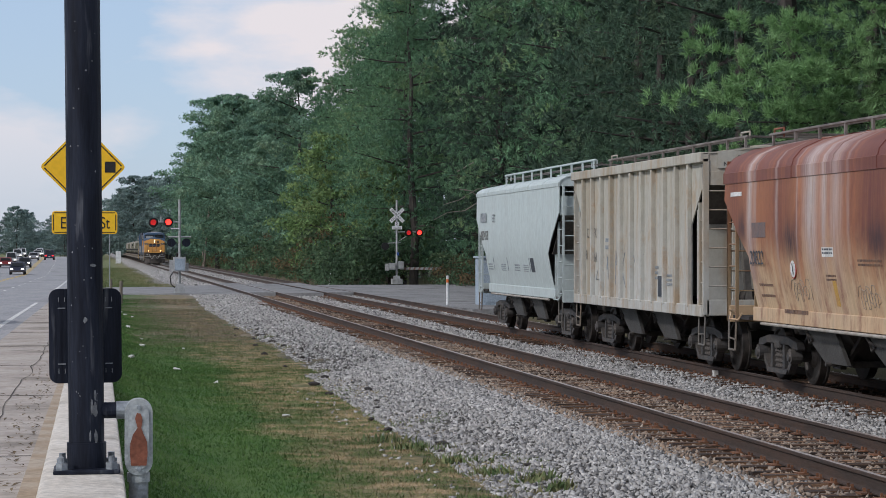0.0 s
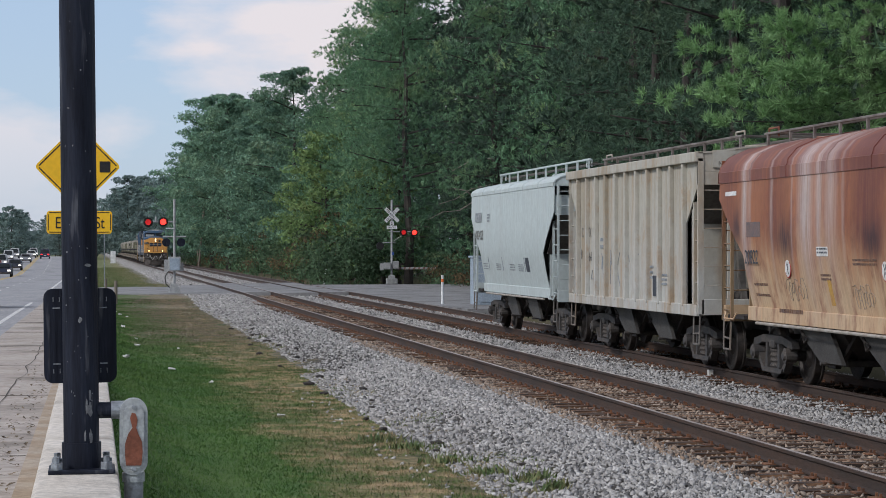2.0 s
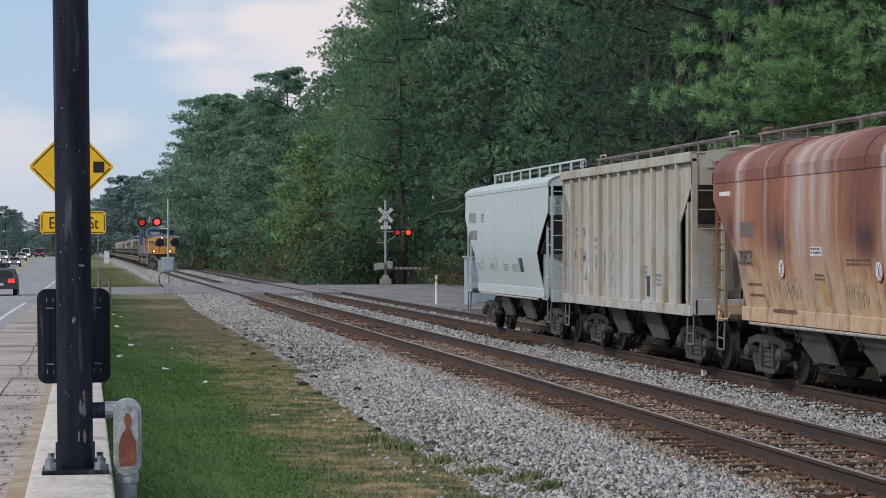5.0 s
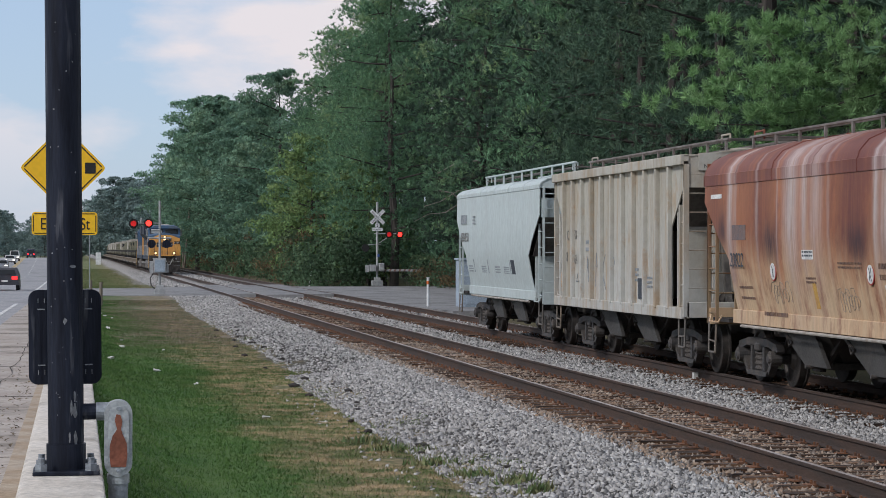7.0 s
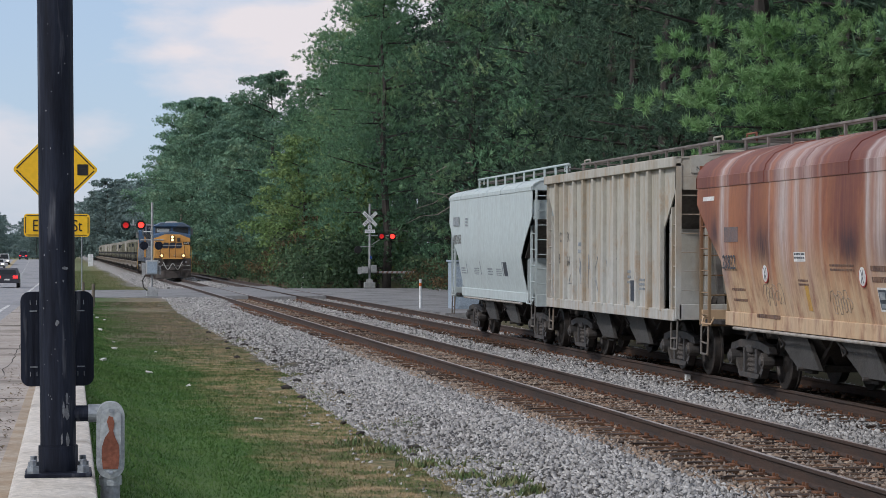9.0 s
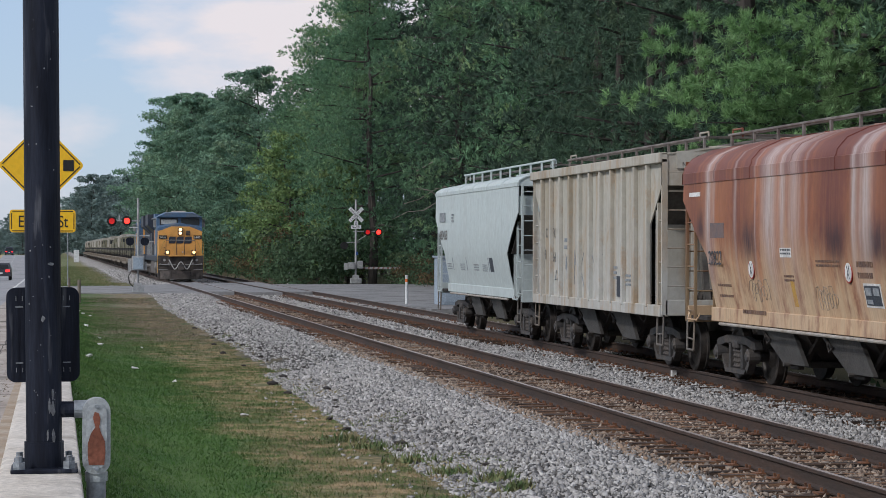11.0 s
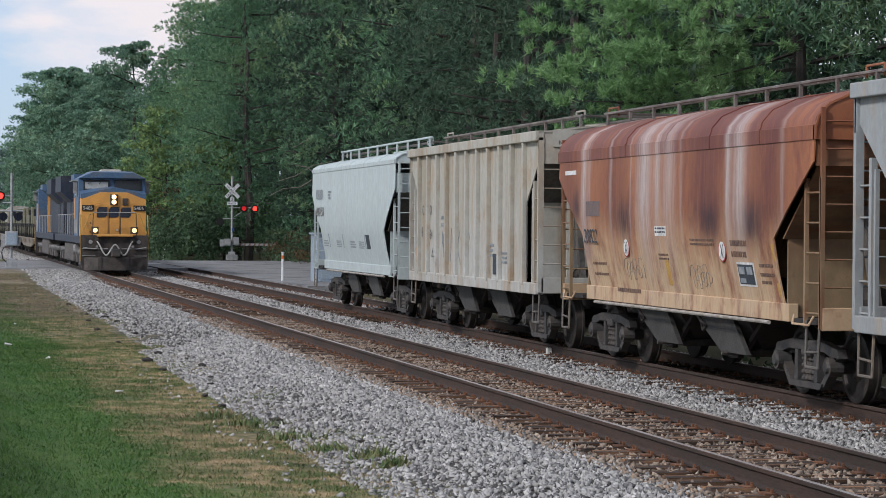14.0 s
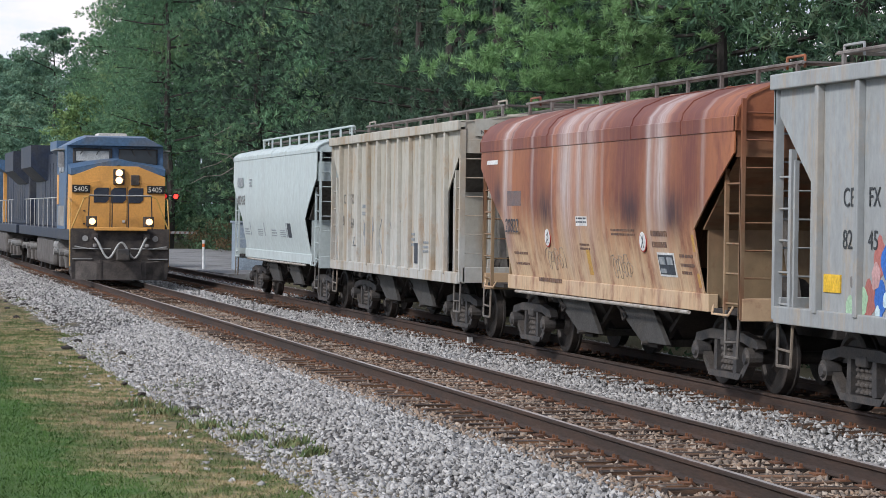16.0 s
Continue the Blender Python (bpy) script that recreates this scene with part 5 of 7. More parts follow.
ga = part("gate_arm", boxes((0.2, 2.95, -0.06, -0.03, 0.95, 1.1)), m_mastgrey, far_mast, "lowered striped gate arm")
for k in range(8):
    part("stripe", prisms("y", ([(0.45 + k * 0.32, 0.952), (0.58 + k * 0.32, 0.952), (0.64 + k * 0.32, 1.098), (0.51 + k * 0.32, 1.098)], -0.064, -0.06)), m_stripe, ga)

# relay cabinet and marker posts by the siding
cab = empty("relay_cabinet", pose(15.9, 95, -0.16), "blue-grey steel relay cabinet beside the siding", "cabinet")
part("body", boxes((-0.25, 3.2, -0.7, 0.7, 0, 1.95), bevel=0.03), m_cabinet, cab)
part("roof", boxes((-0.32, 3.27, -0.77, 0.77, 1.95, 2.03), bevel=0.015), m_cabinet, cab)
part("door", boxes((0.0, 1.3, -0.72, -0.7, 0.12, 1.85)), m_cabinet, cab)
for (x, y, h, w) in ((14.45, 95.5, 1.2, 0.055),):
    mp = empty("marker_post", pose(x, y, -0.17), "plain white marker post beside the siding", "post")
    part("post", rods([((0, 0, 0), (0, 0, h))], w, 12), m_signwhite, mp)
    part("cap", rods([((0, 0, h), (0, 0, h + 0.03))], w + 0.012, 12), m_signwhite, mp)
    part("band", rods([((0, 0, h - 0.26), (0, 0, h - 0.12))], w + 0.004, 12), m_orange, mp, "faded orange band")
for x, y, h in ((16.4, 165, 0.8),):
    tagged(part("stub_post", rods([((x, y, -0.4), (x + 0.15, y, h))], 0.05, 8), m_signwhite), "leaning pale stub post at the wood's edge", "post")
tagged(part("fence_post", rods([((1.05, 104, -0.5), (1.05, 104, 0.75))], 0.075, 10), m_wood), "weathered wooden post in the verge", "post", "verge posts")
tagged(part("fence_post", rods([((0.72, 122, -0.5), (0.72, 122, 0.6))], 0.07, 10), m_wood), "weathered wooden post in the verge", "post", "verge posts")
st = empty("street_sign", pose(0.75, 142, ground_z(0.75, 142)), "green street name signs on a thin post", "street sign")
part("post", rods([((0, 0, 0), (0, 0, 3.5))], 0.035, 8), m_galv, st)
part("name_blade", boxes((-0.55, 0.4, -0.01, 0.01, 3.25, 3.42)), m_signgreen, st)
part("name_blade", boxes((-0.01, 0.01, -0.45, 0.45, 3.45, 3.62)), m_signgreen, st)
tagged(part("white_box", boxes((3.3, 4.2, 420, 420.6, -0.5, 1.7), bevel=0.04), m_signwhite), "white metal equipment box beside the track", "box")


def utility_pole(x, y, h, lamp, base):
    p = empty("utility_pole", pose(x, y, base), "grey wooden utility pole beside the road", "utility pole", "utility poles")
    part("pole", rods([((0, 0, -0.5), (0, 0, h))], 0.14, 10), m_wood, p)
    part("crossarm", boxes((-1.0, 1.0, -0.06, 0.06, h - 0.7, h - 0.55)), m_wood, p)
    if lamp:
        part("lamp_arm", bent([(0, 0, h - 2), (1.0, 0, h - 1.5), (2.0, 0, h - 1.5)], 0.05, 6), m_galv, p)
        part("lamp_head", boxes((1.8, 2.6, -0.15, 0.15, h - 1.62, h - 1.45), bevel=0.03), m_galv, p)


for y, lamp in ((240, False), (262, True), (300, True), (350, False)):
    utility_pole(road_right(y) - 15.2, y, 8.5 if lamp else 7.0, lamp, road_z(y) - 0.3)
utility_pole(9.8 + 4.6, 320, 9.0, False, -0.5)
tagged(part("leaning_pole", rods([((13.6, 300, -0.5), (14.4, 300, 8.6))], 0.13, 8), m_wood), "bare leaning wooden pole among the trees", "pole")

# litter and loose bits on the verge
m_litter = material("pale_litter", (0.6, 0.6, 0.57), 0.7)
rb = random.Random(31)
for x, y in ((2.25, 44.5), (1.15, 60.0), (1.25, 66), (0.98, 75), (1.3, 88), (1.05, 90), (0.95, 93), (1.7, 50), (2.2, 60), (0.75, 52), (2.9, 36)):
    s = rb.uniform(0.02, 0.045)
    bm = boxes((-s * 2, s * 2, -s, s, 0, 0.03))
    for vert in bm.verts:
        vert.co += Vector((rb.uniform(-0.025, 0.025), rb.uniform(-0.02, 0.02), rb.uniform(-0.02, 0.03)))
    ob = part("litter", bm, m_litter)
    ob.matrix_world = pose(x, y, ground_z(x, y) + 0.02, rb.uniform(-12, 12), 0, rb.uniform(0, 180))
    tagged(ob, "scrap of pale litter lying in the grass", "litter", "litter on the verge")
for k in range(26):
    y = 27 + 2.0 * k + rb.uniform(-0.8, 0.8)
    x, s = 4.45 + rb.uniform(-0.35, 0.9), rb.uniform(0.03, 0.075)
    bm = bmesh.new()
    bmesh.ops.create_icosphere(bm, subdivisions=1, radius=s)
    for vert in bm.verts:
        vert.co = Vector((vert.co.x * 1.8, vert.co.y, vert.co.z * 0.7)) * rb.uniform(0.75, 1.2)
    ob = part("dark_lump", bm, m_under)
    ob.matrix_world = pose(x, y, ground_z(x, y) + 0.03, 0, 0, rb.uniform(0, 180))
    tagged(ob, "dark lump of old asphalt on the ballast", "lump", "dark lumps on the ballast")
tagged(part("paper_scrap", boxes((11.22, 11.3, 41.4, 41.52, -0.2, -0.06)), m_litter), "white scrap stuck against the siding rail", "litter")

m_weed = material("grey_green_weed", (0.10, 0.16, 0.06), 0.9, second=(0.2, 0.19, 0.09), scale=9, bump=0)
for x, y, s in ((4.86, 25.6, 0.22), (4.55, 26.6, 0.3), (4.35, 28.2, 0.34), (4.2, 30.2, 0.36), (4.95, 24.6, 0.16), (3.9, 31.5, 0.3)):
    rw = np.random.default_rng(int(y * 10))
    n = 150
    cx = rw.normal(size=(n, 2)) * s * 0.55
    base = np.array([(x + a, y + b * 0.7, ground_z(x + a, y + b * 0.7) + 0.01) for a, b in cx])
    tip = base + np.stack([rw.normal(0, 0.05, n), rw.normal(0, 0.05, n), rw.uniform(0.05, 0.14, n)], 1)
    side = np.stack([rw.normal(0, 0.012, n), rw.normal(0, 0.012, n), np.zeros(n)], 1)
    v = np.stack([base - side, base + side, tip], 1).reshape(-1, 3)
    tagged(mesh_big("weed", v, np.arange(3 * n).reshape(-1, 3), m_weed), "low grey-green weed growing through the ballast", "weed", "weeds in the ballast", "stuff")

# leaf litter and grit blown against the ledge
rd = np.random.default_rng(17)
n = 900
xs, ys = -0.52 - np.abs(rd.normal(0, 0.22, n)), 12 + 70 * rd.uniform(0, 1, n) ** 1.4
c = np.array([(x, y, road_z(y) + 0.01) for x, y in zip(xs, ys)])
a = rd.uniform(0, 6.283, n)
sz = rd.uniform(0.012, 0.045, n)[:, None]
d = np.stack([np.cos(a), np.sin(a), rd.uniform(0, 0.4, n)], 1) * sz
e = np.stack([-np.sin(a), np.cos(a), rd.uniform(0, 0.4, n)], 1) * sz * 0.6
v = np.stack([c - d, c + e, c + d], 1).reshape(-1, 3)
tagged(mesh_big("leaf_litter", v, np.arange(3 * n).reshape(-1, 3), material("dry_leaf_litter", (0.10, 0.075, 0.05), 0.95, second=(0.2, 0.15, 0.09), scale=7)),
       "dry leaf litter and grit along the sidewalk", "litter", kind="stuff")

# ---- the moving freight train ----
m_blue = material("grimy_blue_paint", (0.062, 0.125, 0.225), 0.5, second=(0.075, 0.13, 0.21), scale=1.5, third=(0.11, 0.13, 0.16), third_scale=0.9, bump=0.1)
m_darkblue = material("dark_hood_paint", (0.018, 0.028, 0.052), 0.55, second=(0.028, 0.034, 0.048), scale=1.5, third=(0.05, 0.05, 0.055), bump=0.1)
m_gold = material("locomotive_yellow", (0.70, 0.345, 0.085), 0.5, second=(0.60, 0.30, 0.08), scale=2, third=(0.40, 0.22, 0.06), third_range=(0.6, 0.78), grain=0.12, bump=0.08)
m_pilot = material("pilot_black", (0.035, 0.031, 0.03), 0.75, second=(0.07, 0.058, 0.05), scale=3)
m_plow = material("scuffed_plow", (0.085, 0.072, 0.064), 0.7, second=(0.05, 0.043, 0.039), scale=2.5, third=(0.14, 0.12, 0.105), third_scale=1.5)
m_truckgrey = material("dusty_truck_frame", (0.13, 0.12, 0.11), 0.8, second=(0.085, 0.075, 0.07), scale=3)
m_silver = material("dusty_silver", (0.30, 0.30, 0.29), 0.6, second=(0.22, 0.21, 0.2), scale=2)
m_head = glow("headlight_glass", (1.0, 0.62, 0.27), 1.9)
m_ditch = glow("ditch_light_glass", (1.0, 0.58, 0.22), 1.7)
m_glass = bpy.data.materials.new("windshield_glass")
m_glass.use_nodes = True
gb_ = m_glass.node_tree.nodes["Principled BSDF"]
gb_.inputs["Base Color"].default_value = (0.03, 0.035, 0.04, 1)
gb_.inputs["Roughness"].default_value, gb_.inputs["Specular IOR Level"].default_value = 0.08, 0.35
m_whiteboard = material("number_board", (0.65, 0.62, 0.55), 0.5)
m_handrail = material("yellow_handrail", (0.55, 0.33, 0.08), 0.55)
m_hose = material("grey_air_hose", (0.42, 0.42, 0.40), 0.6)
m_pale_panel = material("silver_pane_panel", (0.42, 0.43, 0.42), 0.5)
LOCO_L = 22.3


def loft_y(sections):
    """Skin through outlines of equal length at successive y: [(y, [(x, z), ...]), ...]."""
    bm = bmesh.new()
    rows = [[bm.verts.new((x, y, z)) for x, z in pts] for y, pts in sections]
    n = len(rows[0])
    for a, b in zip(rows, rows[1:]):
        for i in range(n):
            bm.faces.new((a[i], a[(i + 1) % n], b[(i + 1) % n], b[i]))
    bm.faces.new(rows[0])
    bm.faces.new(rows[-1][::-1])
    bmesh.ops.recalc_face_normals(bm, faces=bm.faces)
    return bm


def nose_outline(w, top, shoulder, base):
    return [(-w, base), (w, base), (w, shoulder), (w * 0.42, top), (-w * 0.42, top), (-w, shoulder)]


def cab_outline(w, base, shoulder, top):
    return [(-w, base), (w, base), (w, shoulder), (w * 0.62, top), (-w * 0.62, top), (-w, shoulder)]


def locomotive(label, lights):
    L = LOCO_L
    loco = empty("locomotive", pose(MAIN_X, 300, 0), label, "locomotive", "locomotives")
    # deck, pilot, coupler
    part("underframe", boxes((-1.5, 1.5, 0.5, L - 0.4, 1.28, 1.62), bevel=0.02), m_darkblue, loco)
    bm = loft_y([(0.35, [(-1.45, 0.12), (1.45, 0.12), (1.5, 0.75), (1.5, 1.62), (-1.5, 1.62), (-1.5, 0.75)]), (0.95, [(-1.5, 0.3), (1.5, 0.3), (1.5, 0.75), (1.5, 1.62), (-1.5, 1.62), (-1.5, 0.75)])])
    part("pilot", bm, m_pilot, loco, "black front pilot plate")
    part("plow", loft_y([(0.02, [(-0.75, 0.1), (0.75, 0.1), (0.75, 0.62), (-0.75, 0.62)]), (0.4, [(-1.45, 0.1), (1.45, 0.1), (1.45, 0.70), (-1.45, 0.70)])]), m_plow, loco, "scuffed grey-black snow plow")
    for x in (-0.62, 0.62):
        part("plow_rib", boxes((x - 0.02, x + 0.02, -0.01, 0.3, 0.12, 0.72)), m_pilot, loco)
        part("glad_hand", boxes((x * 1.28 - 0.05, x * 1.28 + 0.05, 0.1, 0.3, 1.1, 1.2), bevel=0.02), m_silver, loco)
    for x in (-1.15, 1.15):
        part("pilot_step_edge", boxes((x - 0.3, x + 0.3, 0.28, 0.36, 1.04, 1.07)), m_silver, loco)
        part("pilot_step_edge", boxes((x - 0.3, x + 0.3, 0.28, 0.36, 0.72, 0.75)), m_silver, loco)
        part("sand_hatch", rods([((x * 0.93, 0.345, 1.36), (x * 0.93, 0.325, 1.36))], 0.09, 14), m_silver, loco)
    part("anticlimber", boxes((-0.8, 0.8, 0.12, 0.4, 1.60, 1.70), bevel=0.02), m_gold, loco)
    part("walkway_edge", boxes((-1.5, 1.5, 0.34, 0.40, 1.50, 1.66)), m_pilot, loco)
    cp = part("coupler", boxes((-0.14, 0.14, -0.35, 0.4, 0.76, 1.0), (-0.2, 0.2, -0.5, -0.28, 0.70, 1.06), bevel=0.04), m_steel, loco)
    hose = [(0.79 * u, 0.04 + 0.2 * abs(u) ** 5, 1.0 + 0.24 * math.cos(6.283 * u) + 0.14 * abs(u) ** 6) for u in [k / 16 - 1 for k in range(33)]]
    part("air_hose", bent(hose, 0.035, 8), m_hose, loco, "looped grey air hose")
    for x in (-0.78, 0.80):
        part("hose_bracket", boxes((x - 0.1, x + 0.1, 0.22, 0.36, 1.34, 1.5), bevel=0.02), m_pilot, loco)
    for x in (-1, 1):
        part("front_step", boxes(*[(x * 1.0, x * 1.5, 0.38 + 0.02 * k, 0.6, 0.35 + k * 0.33, 0.39 + k * 0.33) for k in range(4)]), m_pilot, loco)
        part("uncoupling_lever", bent([(x * 0.3, 0.2, 1.05), (x * 1.0, 0.2, 1.05), (x * 1.4, 0.2, 1.12)], 0.02, 6), m_hose, loco)
    # nose and cab
    w = 1.46
    nose = part("nose", loft_y([(0.95, nose_outline(w * 0.985, 3.58, 3.26, 1.62)), (2.35, nose_outline(w, 3.72, 3.36, 1.62))]), m_gold, loco, "yellow wide nose of the cab")
    part("nose_cap", loft_y([(1.05, [(-1.44, 3.30), (0, 3.62), (1.44, 3.30), (1.46, 3.5), (0, 3.80), (-1.46, 3.5)]), (2.36, [(-1.46, 3.38), (0, 3.72), (1.46, 3.38), (1.48, 3.72), (0, 3.9), (-1.48, 3.72)])]), m_blue, loco)
    cabm = part("cab", loft_y([(1.95, cab_outline(1.50, 3.42, 4.22, 4.52)), (1.75 + 0.45, cab_outline(1.52, 1.62, 4.24, 4.56)), (5.0, cab_outline(1.52, 1.62, 4.24, 4.56))]), m_blue, loco, "blue cab with sloped roof sides")
    part("cab_brow", loft_y([(1.72, cab_outline(1.46, 4.24, 4.25, 4.50)), (1.98, cab_outline(1.51, 4.22, 4.25, 4.53))]), m_blue, cabm)
    for x in (-1, 1):
        fr = part("windshield", boxes((x * 0.10, x * 1.32, 1.90, 1.945, 3.66, 4.15), bevel=0.02), m_pilot, loco)
        part("pane", boxes((x * 0.15, x * 1.27, 1.885, 1.90, 3.70, 4.11)), m_glass, fr)
        # pale panel laid over the left pane only
        if x < 0:
            part("sun_shade", boxes((x * 0.2, x * 1.22, 1.878, 1.884, 3.76, 4.06)), m_pale_panel, fr)
        for k in (0.45, 0.95):
            part("wiper", bent([(x * k, 1.84, 4.2), (x * (k + 0.15), 1.83, 3.95)], 0.014, 5), m_pilot, fr)
        part("side_window", boxes((x * 1.515, x * 1.535, 2.6, 3.4, 3.4, 4.05)), m_glass, loco)
        part("side_window", boxes((x * 1.515, x * 1.535, 3.55, 4.3, 3.4, 4.05)), m_glass, loco)
        part("mirror", boxes((x * 1.54, x * 1.72, 2.45, 2.5, 3.55, 4.05)), m_silver, loco)
        part("awning", boxes((x * 1.52, x * 1.78, 2.4, 4.4, 4.1, 4.14)), m_silver, loco)
        nb = part("number_board", boxes((x * 0.88, x * 1.42, 0.90, 0.955, 2.76, 3.0), bevel=0.01), m_signblack, loco)
        letters("board_number", "5405", 0.22, m_whiteboard, nb, pose(-1.38 if x < 0 else 0.90, 0.895, 2.80, 90, 0, 0), 1.0)
        dl = part("ditch_light", boxes((x * 0.72, x * 1.02, 0.28, 0.62, 1.72, 2.04), bevel=0.02), m_pilot, loco)
        part("lens", rods([((x * 0.87, 0.285, 1.88), (x * 0.87, 0.25, 1.88))], 0.10, 18), m_ditch if lights else m_whiteboard, dl)
        part("corner_stanchion", bent([(x * 1.46, 0.5, 1.0), (x * 1.46, 0.45, 1.7), (x * 1.1, 0.42, 2.6), (x * 0.95, 0.42, 2.65)], 0.022, 6), m_handrail, loco)
        part("nose_rail", bent([(x * 0.25, 0.42, 1.65), (x * 0.25, 0.42, 2.65), (x * 0.95, 0.42, 2.66), (x * 0.98, 0.42, 1.65)], 0.02, 6), m_pilot, loco)
        part("step_rail", bent([(x * 1.5, 0.55, 0.5), (x * 1.52, 0.5, 1.6), (x * 1.5, 0.8, 2.55), (x * 1.5, 1.2, 2.6)], 0.022, 6), m_handrail, loco)
    part("rail_cross", rods([((-0.95, 0.42, 2.68), (0.95, 0.42, 2.68))], 0.02, 6), m_hose, loco)
    hl = part("headlight", boxes((-0.17, 0.17, 0.84, 1.0, 3.02, 3.50), bevel=0.02), m_pilot, loco)
    for z in (3.38, 3.15):
        part("lens", rods([((0, 0.845, z), (0, 0.81, z))], 0.105, 18), m_head if lights else m_whiteboard, hl)
    for z in (1.9, 2.3, 2.7):
        part("nose_bolt", rods([((-1.05, 0.955, z - 0.1), (-1.05, 0.93, z - 0.1))], 0.03, 8), m_pilot, loco)
    for x in (-1, 1):
        part("nose_grab", bent([(x * 0.62, 0.94, 3.12), (x * 0.62, 0.86, 3.12), (x * 1.0, 0.86, 3.04), (x * 1.0, 0.94, 3.04)], 0.014, 5), m_gold, loco)
        part("cab_panel", boxes((x * 1.522, x * 1.534, 2.5, 4.6, 1.72, 2.35)), m_silver, loco)
        part("cab_stripe", boxes((x * 1.522, x * 1.537, 4.35, 4.9, 2.4, 3.35)), m_gold, loco)
    part("nose_vent", boxes((0.38, 0.64, 0.90, 0.97, 3.0, 3.32), bevel=0.02), m_pilot, loco)
    part("nose_door_seam", boxes((-0.27, -0.255, 0.935, 0.96, 1.7, 2.95), (0.255, 0.27, 0.935, 0.96, 1.7, 2.95)), m_pilot, loco)
    part("class_light", boxes((0.12, 0.2, 0.92, 0.96, 1.85, 1.93)), m_whiteboard, loco)
    # company mark on the nose, as plain dark shapes
    for c in (-0.53, 0.0, 0.53):
        pts = [(c - 0.23, 2.46), (c + 0.13, 2.46), (c + 0.23, 2.55), (c + 0.23, 2.92), (c - 0.13, 2.92), (c - 0.23, 2.83)]
        part("nose_mark", prisms("y", (pts, 0.93, 0.955)), m_darkblue, loco)
    part("roof_dome", loft_y([(2.7, [(-0.5, 4.5), (0.5, 4.5), (0.42, 4.66), (-0.42, 4.66)]), (3.9, [(-0.5, 4.5), (0.5, 4.5), (0.42, 4.66), (-0.42, 4.66)])]), m_whiteboard, loco)
    # long hood
    part("hood", boxes((-0.92, 0.92, 5.0, L - 1.3, 1.62, 4.25), bevel=0.04), m_darkblue, loco, "dark blue engine hood")
    part("blower_box", boxes((-1.35, -0.92, 5.05, 7.4, 1.62, 3.2), bevel=0.03), m_darkblue, loco)
    part("hood_flare", loft_y([(6.2, [(-1.0, 3.9), (1.0, 3.9), (1.45, 4.2), (1.45, 4.5), (-1.45, 4.5), (-1.45, 4.2)]), (8.6, [(-1.0, 3.9), (1.0, 3.9), (1.45, 4.2), (1.45, 4.5), (-1.45, 4.5), (-1.45, 4.2)])]), m_blue, loco)
    part("yellow_hood_panel", boxes((-1.08, -0.9, 7.45, 7.8, 1.65, 3.95), (0.9, 1.08, 7.45, 7.8, 1.65, 3.95)), m_gold, loco)
    part("radiator", loft_y([(15.6, [(-1.0, 3.3), (1.0, 3.3), (1.55, 3.8), (1.55, 4.6), (-1.55, 4.6), (-1.55, 3.8)]), (20.6, [(-1.0, 3.3), (1.0, 3.3), (1.55, 3.8), (1.55, 4.6), (-1.55, 4.6), (-1.55, 3.8)])]), m_darkblue, loco)
    part("exhaust_stack", boxes((-0.3, 0.3, 11.5, 12.5, 4.25, 4.5), bevel=0.03), m_pilot, loco)
    for k in range(12):
        for x in (-1, 1):
            yy = 5.6 + k * 1.1
            part("hood_door", boxes((x * 0.92, x * 0.94, yy, yy + 0.95, 1.8, 3.9)), m_darkblue, loco)
    for x in (-1, 1):
        st = [((x * 1.46, 5.4 + k * 1.9, 1.62), (x * 1.46, 5.4 + k * 1.9, 2.62)) for k in range(8)] + [((x * 1.46, 5.2, 2.62), (x * 1.46, 19.6, 2.62))]
        part("side_handrail", rods(st, 0.018, 6), m_hose, loco)
    part("fuel_tank", boxes((-1.4, 1.4, 7.6, 14.4, 0.35, 1.28), bevel=0.12), m_truckgrey, loco)
    part("air_reservoir", rods([((-1.2, 5.9, 1.05), (-1.2, 7.4, 1.05))], 0.22, 14), m_silver, loco)
    for yc in (4.1, 17.9):
        tk = new("truck")
        tk.parent = loco
        tk.matrix_basis = pose(0, yc, 0)
        for x in (-1, 1):
            out = [(-2.5, 0.75), (-2.3, 1.0), (2.3, 1.0), (2.5, 0.75), (2.2, 0.55), (1.6, 0.62), (1.2, 0.45), (0.4, 0.45), (0.0, 0.62), (-0.4, 0.45), (-1.2, 0.45), (-1.6, 0.62), (-2.2, 0.55)]
            part("side_frame", prisms("x", (out, x * 1.05, x * 1.22)), m_truckgrey, tk)
            for k in (-2.0, 0.0, 2.0):
                part("journal_box", boxes((x * 1.1, x * 1.32, k - 0.22, k + 0.22, 0.35, 0.72), bevel=0.03), m_truckgrey, tk)
                part("brake_cylinder", rods([((x * 1.2, k + 0.75, 0.85), (x * 1.45, k + 0.75, 0.85))], 0.12, 10), m_silver, tk)
        for k in (-2.0, 0.0, 2.0):
            wheelset(tk, k, 0.52)
    return loco


